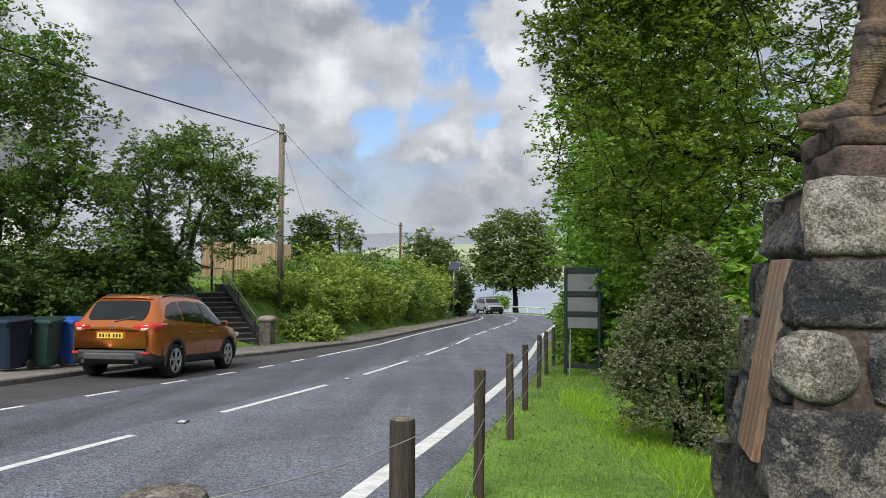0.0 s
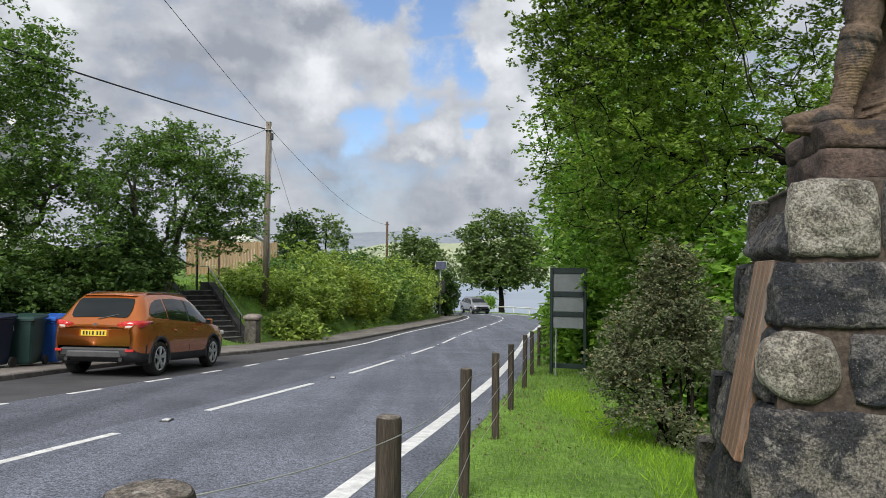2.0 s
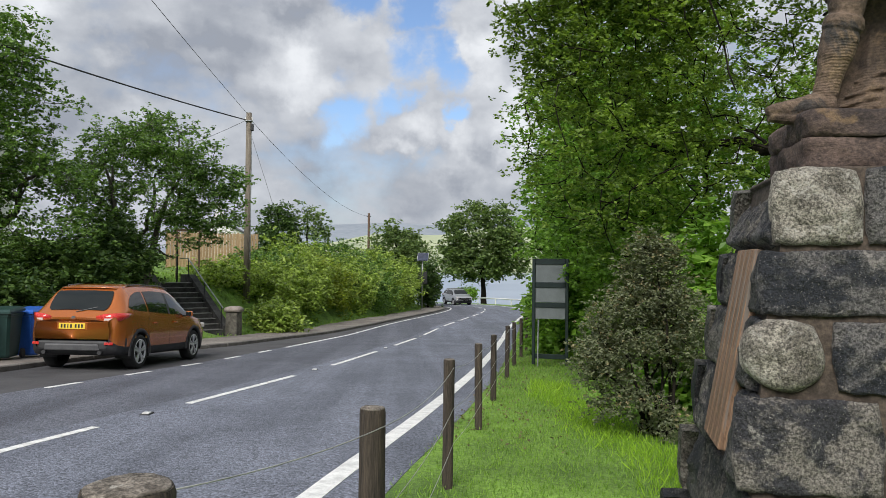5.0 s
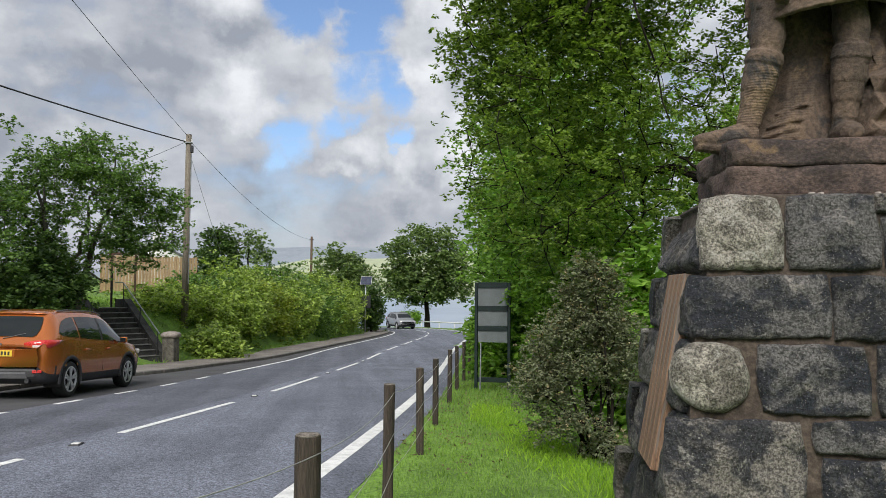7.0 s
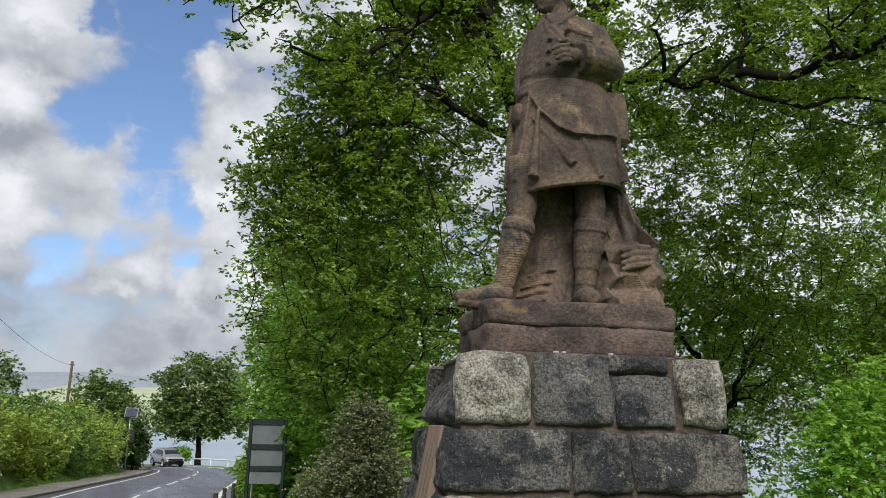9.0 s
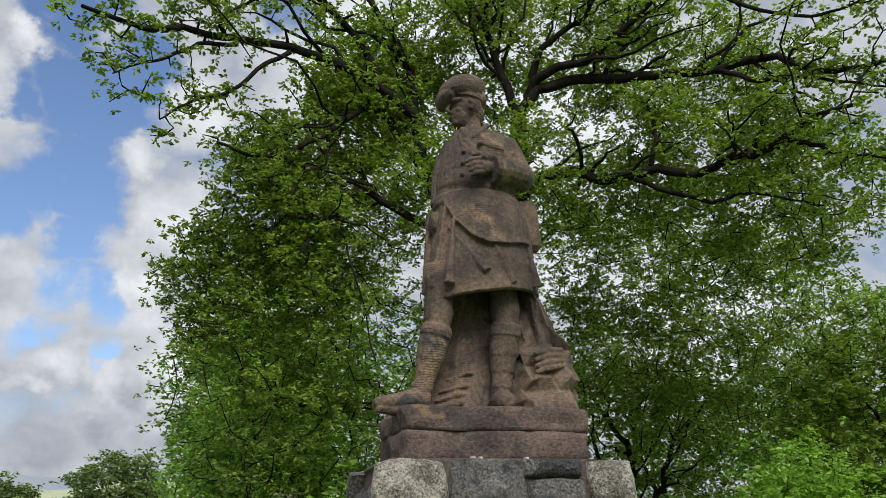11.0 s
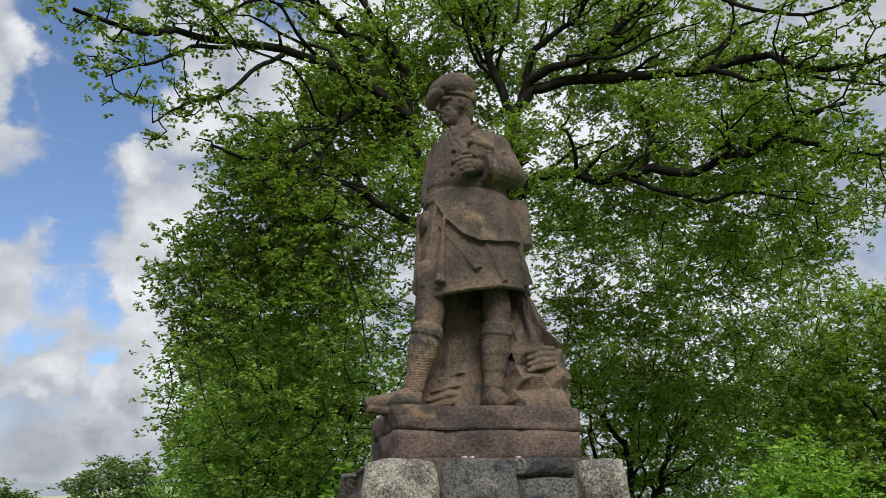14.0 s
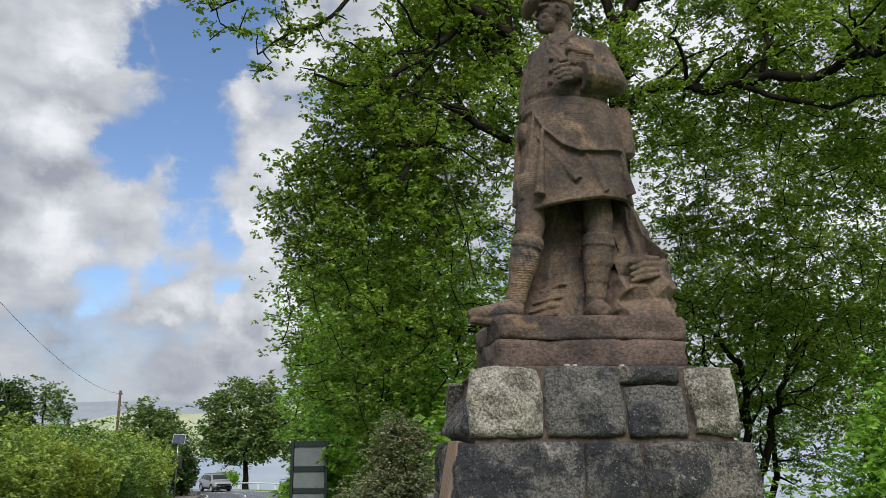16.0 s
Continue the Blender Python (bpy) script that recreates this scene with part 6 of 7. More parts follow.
board_fence((-12.0, 39.0, 1.2), (-8.0, 41.5, 1.2), 1.75)
pergola = thing("garden_arch", "brown stained timber garden arch at the top of the steps", "garden arch", m=pose(-9.4, 33.4, ground_z(-9.4, 33.4), 0, 0, 15))
for x in (-0.45, 0.45):
    for y in (0, 0.6):
        part("post", boxed((x, y, 1.05), (0.08, 0.08, 2.1), bevel=0.008), M_DARKWOOD, pergola)
for y in (0, 0.6):
    part("beam", boxed((0, y, 2.13), (1.2, 0.07, 0.09), bevel=0.008), M_DARKWOOD, pergola)


def wheelie_bin(x, y, turn, mat, label, sticker=False):
    s, off = road_coords(x, y)
    z = float(road_z(s)[0]) + 0.092
    ob = thing("wheelie_bin", label, "bin", "bins on the pavement", pose(x, y, z, 0, 0, turn))
    bm = bmesh.new()
    rings = []
    for zz, w, d in ((0.06, 0.22, 0.25), (0.10, 0.235, 0.27), (0.55, 0.262, 0.315), (0.90, 0.282, 0.345), (0.905, 0.298, 0.362), (0.96, 0.30, 0.365)):
        c = 0.05
        rings.append([(sx * w - ox, sy * d - oy, zz) for sx, sy, ox, oy in ((-1, -1, -c, 0), (1, -1, c, 0), (1, -1, 0, -c), (1, 1, 0, c), (1, 1, c, 0), (-1, 1, -c, 0), (-1, 1, 0, c), (-1, -1, 0, -c))])
    loft(bm, rings)
    part("body", bm, mat, ob)
    bm = bmesh.new()
    loft(bm, [[(sx * w, sy * d - 0.01, zz + (0.03 if sy > 0 else 0)) for sx, sy in ((-1, -1), (1, -1), (1, 1), (-1, 1))] for zz, w, d in ((0.962, 0.31, 0.385), (1.0, 0.31, 0.385), (1.045, 0.27, 0.33), (1.06, 0.2, 0.25))])
    part("lid", bm, mat, ob)
    part("handle", tube([(-0.22, 0.42, 0.99), (0.22, 0.42, 0.99)], 0.018, 8), mat, ob)
    for sx in (-1, 1):
        part("wheel", tube([(sx * 0.27, 0.27, 0.10), (sx * 0.32, 0.27, 0.10)], 0.10, 16), M_RUBBER, ob)
    if sticker:
        part("label", boxed((-0.14, -0.347, 0.82), (0.10, 0.006, 0.12), Euler((0.08, 0, 0)).to_matrix()), M_LABEL, ob)


wheelie_bin(-8.3, 17.75, -8, M_BIN_BLUE, "bright blue plastic wheelie bin on the pavement")
wheelie_bin(-8.47, 16.9, 5, M_BIN_GREEN, "dark green plastic wheelie bin with white label", True)
wheelie_bin(-8.78, 16.15, -12, M_BIN_NAVY, "dark navy plastic wheelie bin on the pavement")

# ---------------------------------------------------------------- the parked car
M_PAINT = material("copper orange car paint", lambda N: bsdf(N, N.mix(N.span(N.noise(coords(N), 400, 2), 0.3, 0.7), (0.43, 0.118, 0.022), (0.52, 0.155, 0.032)), 0.26, Metallic=0.5, Coat_Weight=0.8, Coat_Roughness=0.05))
M_TRIM = rough_mat("dark grey bumper plastic", (0.018, 0.018, 0.02), (0.035, 0.035, 0.038), 5, 80, 0.6, 0.15, 0.003)
M_SKID = rough_mat("silver skid plate", (0.085, 0.085, 0.09), (0.13, 0.13, 0.135), 5, 80, 0.5, 0.1, 0.002, Metallic=0.2)
M_LAMP = material("red lamp lens", lambda N: bsdf(N, N.mix(N.span(N.noise(coords(N), 40, 2), 0.4, 0.6), (0.40, 0.012, 0.012), (0.62, 0.05, 0.04)), 0.12, Coat_Weight=0.6))
M_LAMP_CLEAR = material("clear lamp lens", lambda N: bsdf(N, (0.55, 0.52, 0.5), 0.15, Coat_Weight=0.6))
M_PLATE = rough_mat("yellow number plate", (0.66, 0.46, 0.03), (0.78, 0.55, 0.05), 5, 60, 0.5, 0.05, 0.001)
M_ALLOY = rough_mat("silver alloy", (0.52, 0.52, 0.53), (0.68, 0.68, 0.69), 5, 60, 0.32, 0.05, 0.001, Metallic=0.6)
M_CAR_GLASS = material("tinted car glass", lambda N: bsdf(N, (0.010, 0.013, 0.013), 0.02, Specular_IOR_Level=0.5))

CAR_S = [  # station along the car: underside, belt line, roof; half widths at door, belt, roof rail
    (-2.24, 0.46, 0.93, 0.96, 0.70, 0.67, 0.62), (-2.20, 0.36, 1.02, 1.05, 0.79, 0.76, 0.70), (-2.10, 0.31, 1.07, 1.13, 0.855, 0.835, 0.71), (-1.95, 0.29, 1.09, 1.31, 0.90, 0.885, 0.685),
    (-1.78, 0.28, 1.09, 1.535, 0.92, 0.90, 0.645), (-1.60, 0.27, 1.08, 1.645, 0.92, 0.90, 0.63), (-1.2, 0.26, 1.06, 1.69, 0.92, 0.90, 0.63), (-0.4, 0.25, 1.03, 1.70, 0.92, 0.90, 0.64),
    (0.3, 0.25, 1.01, 1.665, 0.92, 0.90, 0.64), (0.75, 0.25, 1.0, 1.50, 0.92, 0.895, 0.66), (1.15, 0.25, 1.0, 1.20, 0.92, 0.89, 0.71), (1.35, 0.25, 0.99, 1.08, 0.92, 0.88, 0.74),
    (1.8, 0.26, 0.93, 1.02, 0.905, 0.85, 0.70), (2.08, 0.30, 0.83, 0.92, 0.85, 0.79, 0.63), (2.21, 0.38, 0.72, 0.78, 0.75, 0.70, 0.55), (2.26, 0.47, 0.60, 0.64, 0.60, 0.56, 0.45)]
CAR_A = np.array(CAR_S)


def car_station(y):
    """Smoothed parameters at y along the car."""
    w = np.array([0.25, 0.5, 0.25])
    v = [np.interp([y - 0.05, y, y + 0.05], CAR_A[:, 0], CAR_A[:, k]) @ w for k in range(1, 7)]
    return v


def car_side(y, f, sx=1, out=0.0):
    """A point on the glasshouse side, f from belt (0) to roof rail (1)."""
    zb, zs, zt, wm, ws, wr = car_station(y)
    z = zs + (zt - 0.05 - zs) * f
    x = ws + (wr - ws) * f + 0.03 * math.sin(f * math.pi)
    return Vector((sx * (x + out), y, z + out * 0.3))


def car_section(y):
    zb, zs, zt, wm, ws, wr = car_station(y)
    pts = [(0.0, zb), (wm * 0.6, zb), (wm * 0.93, zb + 0.01), (wm * 0.985, zb + 0.07), (wm, zb + 0.18), (wm + 0.008, zb + 0.34), (wm + 0.004, (zb + zs) / 2 + 0.12), (wm - 0.005, zs - 0.12), (ws + 0.004, zs - 0.03)]
    for f in (0.0, 0.25, 0.5, 0.75, 0.93):
        p = car_side(y, f)
        pts.append((p.x, p.z))
    top = zt - 0.05
    pts += [(wr * 0.93, top + 0.025), (wr * 0.7, top + 0.042), (wr * 0.35, top + 0.049), (0.0, top + 0.05)]
    return pts


def ring_part(name, cx, cy, cz, profile, mat, parent, label="", seg=28, a0=0.0, a1=2 * math.pi):
    """A body turned about the car's cross axis: profile of (radius, x)."""
    bm = bmesh.new()
    full = abs(a1 - a0) > 6.2
    n = seg if full else seg + 1
    rings = []
    for rad, x in profile:
        rings.append([(cx + x, cy + rad * math.cos(a0 + (a1 - a0) * i / seg), cz + rad * math.sin(a0 + (a1 - a0) * i / seg)) for i in range(n)])
    loft(bm, rings, cap=False, closed=full)
    bmesh.ops.recalc_face_normals(bm, faces=bm.faces)
    return part(name, bm, mat, parent, label, True)


def family_car(m, paint, label):
    ob = thing("car", label, "car", m=m)
    ys = np.linspace(-2.24, 2.26, 91)
    rows = []
    for y in ys:
        half = car_section(y)
        rows.append([(x, y, z) for x, z in half] + [(-x, y, z) for x, z in reversed(half[1:-1])])
    groups = {"body": [], "lower_cladding": []}
    n = len(rows[0])
    WH = [(-1.345, 0.345), (1.345, 0.345)]
    for j in range(len(rows) - 1):
        for i in range(n):
            k = (i + 1) % n
            q = [(j, i), (j, k), (j + 1, k), (j + 1, i)]
            c = Vector((0, 0, 0))
            for a, b in q:
                c += Vector(rows[a][b]) / 4
            if abs(c.x) > 0.55 and any((c.y - wy) ** 2 + (c.z - wz) ** 2 < 0.405 ** 2 for wy, wz in WH):
                continue
            low = 0.42 if abs(c.y) < 1.9 else 0.55
            groups["lower_cladding" if c.z < low else "body"].append(q)
    for name, fs in groups.items():
        used = {}
        co = []
        faces = []
        for q in fs:
            f = []
            for key in q:
                if key not in used:
                    used[key] = len(co)
                    co.append(rows[key[0]][key[1]])
                f.append(used[key])
            faces.append(f)
        if name == "body":
            for j in (0, len(rows) - 1):
                faces.append([used.setdefault((j, i), used.get((j, i), 0)) for i in range(n) if (j, i) in used])
        part_me(name, mesh_from(name, co, faces, paint if name == "body" else M_TRIM, True), ob)
    # windows
    def side_glass(name, outline, sx):
        bm = bmesh.new()
        rr = []
        for y, lo, hi in outline:
            rr.append([car_side(y, lo + (hi - lo) * t / 4, sx, 0.006) for t in range(5)])
        loft(bm, rr, cap=False, closed=False)
        bmesh.ops.recalc_face_normals(bm, faces=bm.faces)
        part(name, bm, M_CAR_GLASS, ob, "", True)
    for sx in (1, -1):
        side_glass("quarter_window", [(-1.74, 0.30, 0.34), (-1.62, 0.20, 0.56), (-1.45, 0.17, 0.72), (-1.25, 0.15, 0.80), (-1.0, 0.14, 0.83)], sx)
        side_glass("rear_door_window", [(-0.93, 0.13, 0.83), (-0.6, 0.12, 0.85), (-0.3, 0.11, 0.85), (-0.02, 0.10, 0.85)], sx)
        side_glass("front_door_window", [(0.08, 0.10, 0.85), (0.35, 0.09, 0.85), (0.62, 0.08, 0.82), (0.85, 0.08, 0.76), (1.02, 0.08, 0.58), (1.10, 0.09, 0.25)], sx)
        bm = bmesh.new()
        loft(bm, [[car_side(y, 0.10 + 0.75 * t / 4, sx, 0.004) for t in range(5)] for y in (-0.02, 0.03, 0.08)], cap=False, closed=False)
        part("door_pillar", bm, M_BLACK, ob)
        for y0 in (-0.96, 0.03, 1.06):
            w0 = car_station(y0)
            part("door_seam", tube([(sx * (w0[3] + 0.001), y0, w0[0] + 0.2), (sx * (w0[3] + 0.007), y0, 0.62), (sx * (w0[4] + 0.004), y0, w0[1] - 0.03)], 0.006, 4), M_BLACK, ob)
        for y0 in (-0.80, 0.18):
            part("door_handle", tube([(sx * 0.925, y0, 0.90), (sx * 0.945, y0 + 0.1, 0.905), (sx * 0.925, y0 + 0.2, 0.90)], 0.016, 6), paint, ob)
        mir = part("mirror", boxed((sx * 1.0, 0.86, 1.07), (0.16, 0.10, 0.13), bevel=0.035, segs=2), paint, ob, "", True)
        part("mirror_glass", boxed((sx * 1.0, 0.806, 1.07), (0.12, 0.006, 0.09)), M_CAR_GLASS, mir)
        part("mirror_arm", boxed((sx * 0.915, 0.87, 1.035), (0.08, 0.05, 0.035), bevel=0.01), M_BLACK, mir)
        part("roof_rail", tube([(sx * 0.60, -1.40, 1.652), (sx * 0.61, -1.0, 1.682), (sx * 0.62, 0.1, 1.675), (sx * 0.62, 0.45, 1.61)], 0.013, 6), M_SKID, ob)
        # wrap-round tail lamp, bumper reflector, head lamp
        bm = bmesh.new()
        loft(bm, [[(sx * x, y, z0), (sx * x2, y2, z0 + 0.01), (sx * x2, y2, z1), (sx * x, y, z1 - 0.01)] for x, y, x2, y2, z0, z1 in
                  ((0.46, -2.16, 0.45, -2.215, 0.985, 1.05), (0.60, -2.13, 0.60, -2.215, 0.945, 1.09), (0.72, -2.08, 0.755, -2.185, 0.935, 1.105), (0.80, -1.98, 0.865, -2.09, 0.95, 1.11), (0.86, -1.82, 0.918, -1.86, 1.02, 1.105), (0.88, -1.66, 0.915, -1.66, 1.075, 1.095))])
        bmesh.ops.recalc_face_normals(bm, faces=bm.faces)
        lamp = part("tail_lamp", bm, M_LAMP, ob, "red wrap-round lamp lens", True)
        part("reverse_lens", boxed((sx * 0.68, -2.20, 0.985), (0.15, 0.02, 0.045), Euler((0, 0, sx * 0.25)).to_matrix(), 0.008), M_LAMP_CLEAR, lamp)
        part("reflector", boxed((sx * 0.72, -2.225, 0.53), (0.16, 0.02, 0.055), Euler((0, 0, sx * 0.3)).to_matrix(), 0.008), M_LAMP, ob)
        part("head_lamp", boxed((sx * 0.70, 2.06, 0.79), (0.22, 0.30, 0.11), Euler((0, 0, -sx * 0.55)).to_matrix(), 0.03, segs=2), M_LAMP_CLEAR, ob)
        part("exhaust", tube([(sx * 0.55, -2.0, 0.36), (sx * 0.55, -2.24, 0.36)], 0.04, 12), M_TRIM, ob)
        # wheels
        for wy, wz in WH:
            ring_part("arch_trim", sx * 0.90, wy, wz, [(0.385, sx * 0.0), (0.39, sx * 0.034), (0.455, sx * 0.032), (0.46, sx * 0.0)], M_TRIM, ob, "", 20, -0.15, math.pi + 0.15)
            ring_part("arch_liner", sx * 0.60, wy, wz, [(0.02, 0.0), (0.40, 0.0), (0.40, sx * 0.33)], M_BLACK, ob, "", 20, -0.3, math.pi + 0.3)
            wh = ring_part("wheel", sx * 0.70, wy, wz, [(0.235, 0.0), (0.32, 0.0), (0.342, sx * 0.03), (0.345, sx * 0.11), (0.342, sx * 0.19), (0.32, sx * 0.222), (0.25, sx * 0.226), (0.235, sx * 0.20)], M_RUBBER, ob)
            ring_part("rim", sx * 0.70, wy, wz, [(0.02, sx * 0.10), (0.20, sx * 0.09), (0.232, sx * 0.20), (0.245, sx * 0.222), (0.236, sx * 0.226), (0.215, sx * 0.19)], M_TRIM, wh)
            ring_part("rim_lip", sx * 0.70, wy, wz, [(0.246, sx * 0.220), (0.242, sx * 0.231), (0.226, sx * 0.228), (0.220, sx * 0.20)], M_ALLOY, wh)
            for k in range(5):
                for da in (-0.17, 0.17):
                    a = 2 * math.pi * k / 5 + 0.3
                    p = Vector((sx * 0.912, wy + 0.05 * math.cos(a), wz + 0.05 * math.sin(a)))
                    q = Vector((sx * 0.918, wy + 0.235 * math.cos(a + da), wz + 0.235 * math.sin(a + da)))
                    part("spoke", tube([p, q], [0.024, 0.020], 6), M_ALLOY, wh)
            part("hub", tube([(sx * 0.88, wy, wz), (sx * 0.925, wy, wz)], [0.06, 0.045], 12), M_ALLOY, wh)

    def top_glass(name, y_list, width):
        bm = bmesh.new()
        rr = []
        for y, wk in y_list:
            zb, zs, zt, wm, ws, wr = car_station(y)
            dz = (car_station(y + 0.03)[2] - car_station(y - 0.03)[2]) / 0.06
            nrm = Vector((0, -dz, 1)).normalized() * 0.012
            rr.append([Vector((wk * width * u, y, zt - 0.012 * u * u)) + nrm for u in (-1, -0.6, -0.2, 0.2, 0.6, 1)])
        loft(bm, rr, cap=False, closed=False)
        bmesh.ops.recalc_face_normals(bm, faces=bm.faces)
        part(name, bm, M_CAR_GLASS, ob, "", True)
    top_glass("rear_window", [(-2.075, 0.88), (-2.04, 0.97), (-1.95, 1.0), (-1.87, 0.98), (-1.80, 0.95), (-1.765, 0.90)], 0.60)
    top_glass("windscreen", [(0.62, 0.90), (0.8, 0.95), (0.95, 0.99), (1.1, 1.03), (1.22, 1.06)], 0.66)
    bm = bmesh.new()
    loft(bm, [[(x, -1.48, 1.652 - dz), (x, -1.74 + dy, 1.612 - dz), (x, -1.752 + dy, 1.596 - dz), (x, -1.55, 1.598 - dz)] for x, dz, dy in ((-0.56, 0.02, 0.05), (-0.48, 0.006, 0.01), (-0.25, 0.0, 0.0), (0.25, 0.0, 0.0), (0.48, 0.006, 0.01), (0.56, 0.02, 0.05))])
    bmesh.ops.recalc_face_normals(bm, faces=bm.faces)
    part("spoiler", bm, paint, ob, "", True)
    part("wiper", tube([(0.0, -2.12, 1.13), (0.38, -2.04, 1.22)], 0.010, 5), M_BLACK, ob)
    part("skid_plate", boxed((0, -2.225, 0.46), (1.12, 0.05, 0.13), Euler((0.25, 0, 0)).to_matrix(), 0.022, 0.94, segs=2), M_SKID, ob, "silver lower bumper insert")
    part("rear_bumper", boxed((0, -2.155, 0.49), (1.40, 0.16, 0.20), bevel=0.05, segs=2), M_TRIM, ob)
    part("tailgate_trim", boxed((0, -2.225, 0.945), (0.62, 0.03, 0.03), bevel=0.008), paint, ob)
    part("grille", boxed((0, 2.25, 0.62), (0.9, 0.05, 0.12), bevel=0.02), M_BLACK, ob)
    part("badge", tube([(0, -2.20, 1.01), (0, -2.222, 1.01)], 0.04, 14), M_SKID, ob)
    plate = part("number_plate", boxed((0, -2.252, 0.86), (0.52, 0.012, 0.11), bevel=0.003), M_PLATE, ob, "yellow plate with plain dark bars")
    for i, w in enumerate((0.05, 0.05, 0.03, 0.05, 0.05, 0.05, 0.05)):
        x = -0.20 + 0.062 * i + (0.03 if i > 3 else 0)
        part("bar", boxed((x, -2.2595, 0.86), (w * 0.7, 0.003, 0.07)), M_BLACK, plate)
    part("plate_recess", boxed((0, -2.236, 0.86), (0.60, 0.02, 0.15), bevel=0.008), paint, ob)


CAR_AT = Vector((-6.20, 17.7, 0))
cs, co_ = road_coords(CAR_AT.x, CAR_AT.y)
slope = math.degrees(math.atan(float(road_z(cs + 1.3)[0] - road_z(cs - 1.3)[0]) / 2.6))
family_car(pose(CAR_AT.x, CAR_AT.y, float(road_z(cs)[0]) - 0.006, slope, 0, -6.8), M_PAINT, "copper-orange family car parked by the kerb beside the bins")
M_SILVER = material("silver car paint", lambda N: bsdf(N, N.mix(N.span(N.noise(coords(N), 300, 2), 0.3, 0.7), (0.30, 0.31, 0.33), (0.42, 0.43, 0.45)), 0.3, Metallic=0.5, Coat_Weight=0.8))
there = on_road(81.0, 1.5)
family_car(Matrix.Translation(there) @ pose(0, 0, 0, 0, 0, 197), M_SILVER, "distant silver car on the road at the bend")

# ---------------------------------------------------------------- grass, studs and small things
M_STUD = rough_mat("road stud", (0.45, 0.45, 0.44), (0.7, 0.7, 0.68), 20, 80, 0.5, 0.2, 0.003)
M_LITTER = leaf_mat("dry leaf litter", (0.07, 0.05, 0.028), (0.20, 0.15, 0.085), 0.2)


def blades(name, label, pts, height, width, mat, seed, lean=0.35, category="grass"):
    """Upright grass blades as one sheet of stuff."""
    r = rng(seed)
    n = len(pts)
    a = r.uniform(0, 2 * math.pi, n)
    h = height * r.uniform(0.45, 1.2, n)
    w = width * r.uniform(0.6, 1.3, n)
    side = np.stack([np.cos(a), np.sin(a), np.zeros(n)], 1) * w[:, None] * 0.5
    tip = np.stack([r.normal(size=n) * lean * h, r.normal(size=n) * lean * h, h], 1)
    co = np.stack([pts - side, pts + side, pts + tip * [1, 1, 0.8] * 0.62 + side * 0.7, pts + tip], 1).reshape(-1, 3)
    me = fast_mesh(name, co, np.arange(4 * n).reshape(-1, 4), mat)
    return tagged(new(name, me), label, category, kind="stuff")


def scatter(n, s_range, off_range, seed, keep=None):
    r = rng(seed)
    s, off = r.uniform(*s_range, n), r.uniform(*off_range, n)
    k = np.arange(len(ARC))
    i = np.interp(s, ARC, k)
    x = np.interp(i, k, LINE[:, 0]) + np.interp(i, k, SIDE[:, 0]) * off
    y = np.interp(i, k, LINE[:, 1]) + np.interp(i, k, SIDE[:, 1]) * off
    if keep is not None:
        m = keep(x, y, off, r.rand(n))
        x, y = x[m], y[m]
    return np.stack([x, y, land(x, y)], 1)


def patchy(x, y, off, u):
    bare = 0.5 + 0.5 * np.sin(1.7 * x + 0.6 * y) * np.sin(1.1 * y - 0.8 * x)
    edge = np.clip((off - 3.6) / 0.4, 0.2, 1)
    return u < edge * (0.45 + 0.55 * bare)


blades("verge_grass", "short mown green verge grass", scatter(80000, (1.5, 15), (3.66, 8.2), 301, patchy), 0.045, 0.007, M_GRASS, 302)
blades("verge_grass", "short mown green verge grass", scatter(42000, (15, 34), (3.66, 7.5), 303, patchy), 0.06, 0.012, M_GRASS, 304)
blades("tall_grass", "tall bright yellow-green grass beside the fence", scatter(22000, (7.0, 15.5), (4.4, 6.8), 305, lambda x, y, off, u: u < np.clip(1.3 - abs(x - 2.25 - 0.12 * np.sin(1.9 * y)) * 2.4, 0, 1)), 0.09, 0.008, M_REED, 306, 0.4)
blades("bank_grass", "rough green grass on the bank", scatter(26000, (8, 34), (-16, -7.6), 307, lambda x, y, off, u: -off > -kerb_off(y) + 2.3), 0.12, 0.018, M_GRASS, 308)
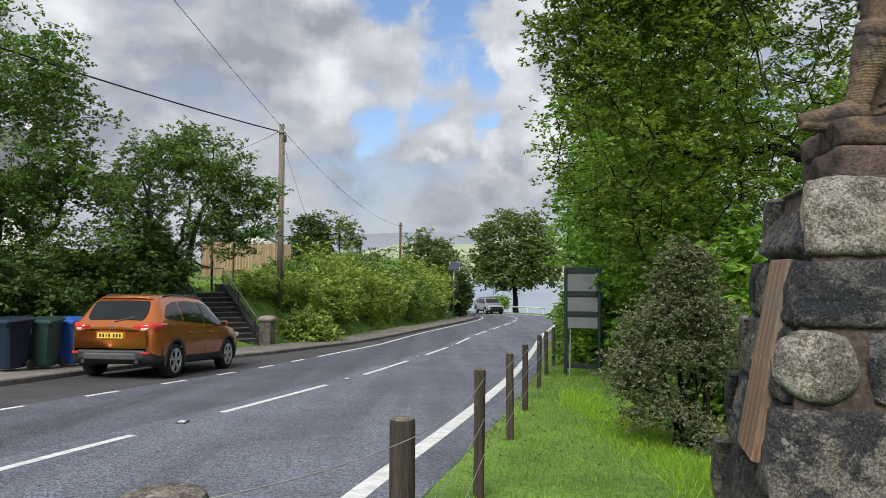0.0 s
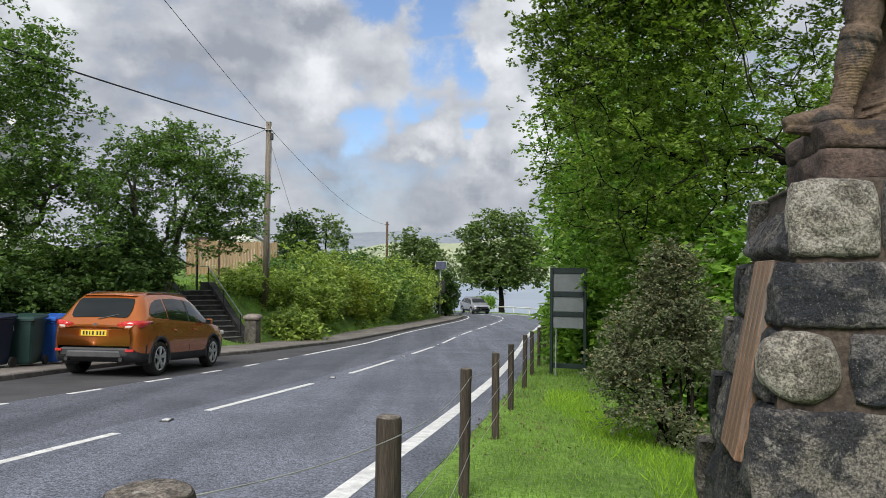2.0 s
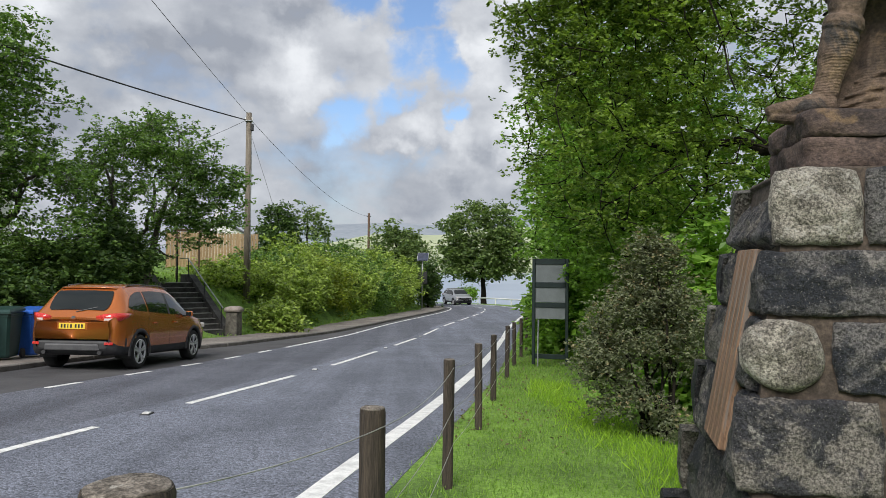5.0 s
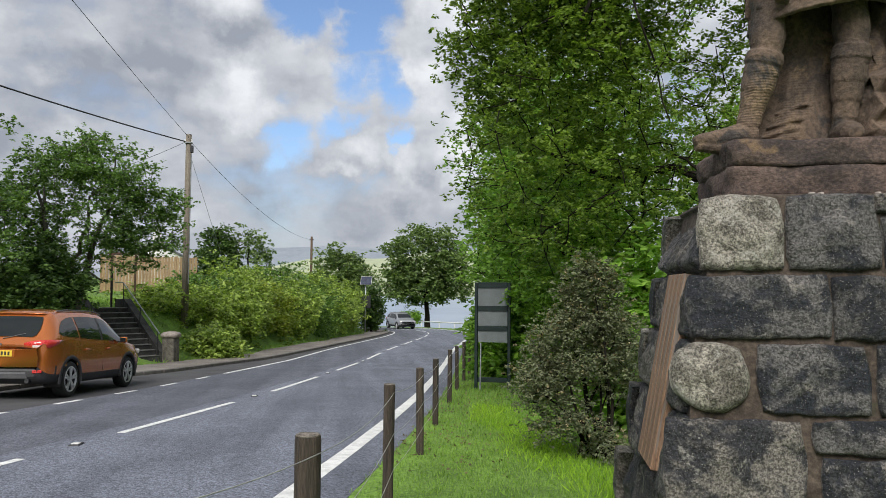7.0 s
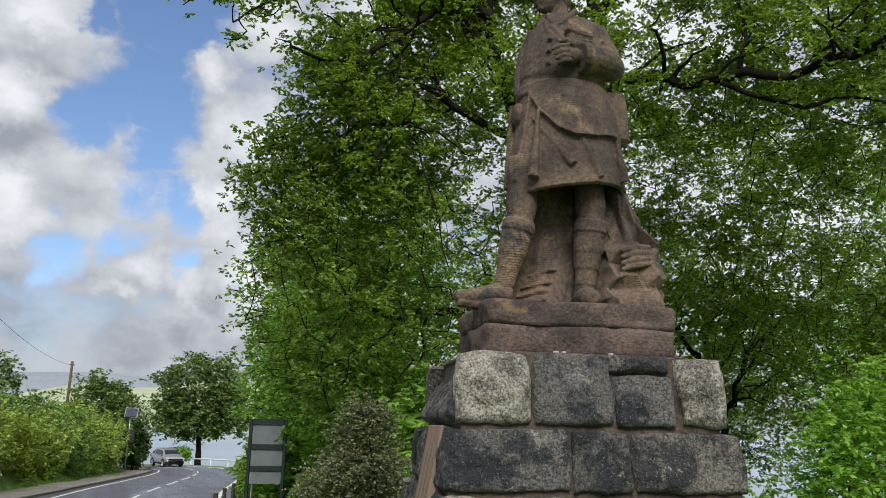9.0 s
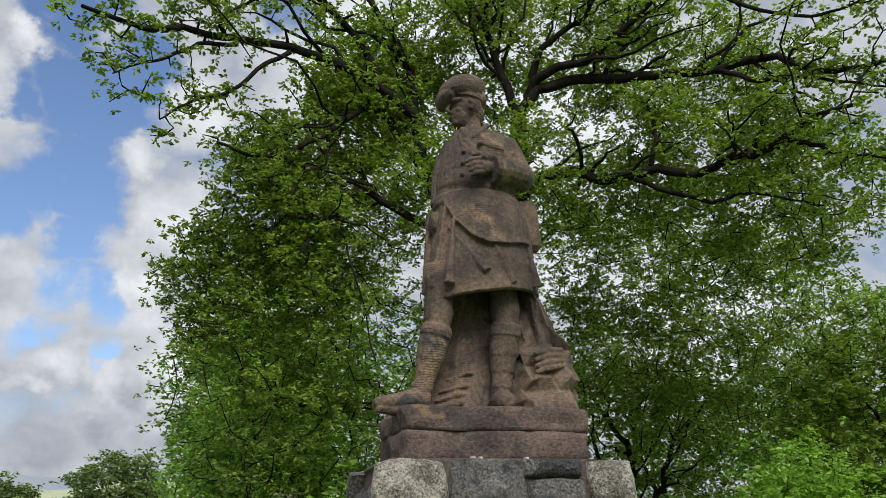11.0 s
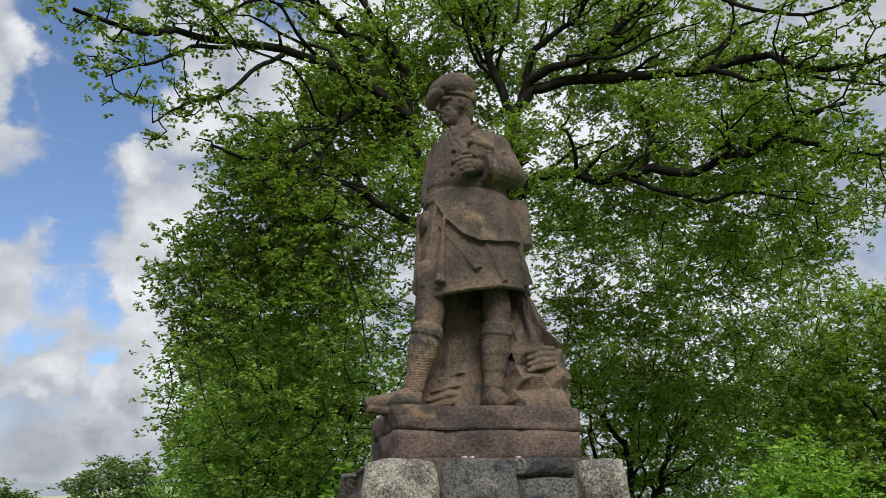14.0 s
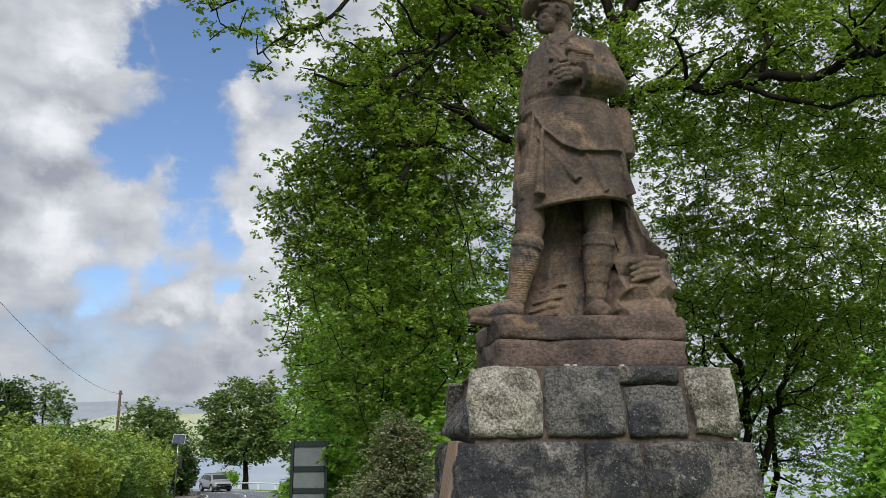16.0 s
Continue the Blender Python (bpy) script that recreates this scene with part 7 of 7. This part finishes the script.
blades("kerb_weeds", "straggling weeds along the back of the pavement", scatter(16000, (12, 80), (-8.0, -5.0), 309, lambda x, y, off, u: np.abs(-off + kerb_off(y) - 2.0) < 0.35 * u), 0.16, 0.02, M_GRASS, 310)


def litter():
    pts = scatter(2000, (9, 22), (3.6, 5.0), 311, lambda x, y, off, u: u < 0.35 + 0.5 * np.sin(1.1 * y) ** 2)
    more = scatter(2600, (26, 70), (-6.0, -4.6), 312, lambda x, y, off, u: np.abs(-off + kerb_off(y) - 1.75) < 0.5)
    pts = np.concatenate([pts, more])
    r = rng(313)
    co, q = leaf_quads(pts + [0, 0, 0.015], 0.022 * r.uniform(0.5, 1.4, len(pts)), r, 0.0)
    tagged(new("leaf_litter", fast_mesh("leaf_litter", co, q, M_LITTER)), "scattered dry brown leaves and grit", "leaf litter", kind="stuff")


litter()
for s in (10.2, 16.7, 23.9, 31.0, 37.8, 44.6):
    p = on_road(s, 0.0)
    ob = thing("road_stud", "small raised reflective road stud on the centre line", "road stud", "road studs", pose(p.x, p.y, p.z))
    part("casting", boxed((0, 0, 0.006), (0.12, 0.20, 0.018), bevel=0.006), M_TRIM, ob)
    part("reflector", boxed((0, 0, 0.018), (0.085, 0.09, 0.014), bevel=0.004), M_STUD, ob)


def guard_rail(points):
    ob = thing("guard_rail", "low white roadside rail round the bend", "guard rail")
    pts = [Vector((x, y, ground_z(x, y) + 0.62)) for x, y in points]
    part("rail", tube(pts, 0.07, 6), M_LABEL, ob, smooth=True)
    for p in pts:
        part("post", boxed((p.x, p.y, p.z - 0.35), (0.1, 0.1, 0.7)), M_LABEL, ob)


guard_rail([(11.0, 70.0), (10.9, 74.0), (10.2, 78.0), (9.0, 81.5), (7.4, 84.5)])
r = rng(77)
for i, (x, w) in enumerate(((-0.135, 0.026), (-0.10, 0.018), (0.12, 0.020))):
    q = MON_M @ Vector((x, -0.385, 1.884))
    ob = part("mortar_chip", boxed((0, 0, 0), (w, 0.02, 0.012), Euler((0, 0, r.uniform(-0.5, 0.5))).to_matrix(), 0.003), M_CAP, None)
    ob.location = q
    tagged(ob, "small pale chip of loose mortar on the ledge", "mortar chip", "mortar chips")
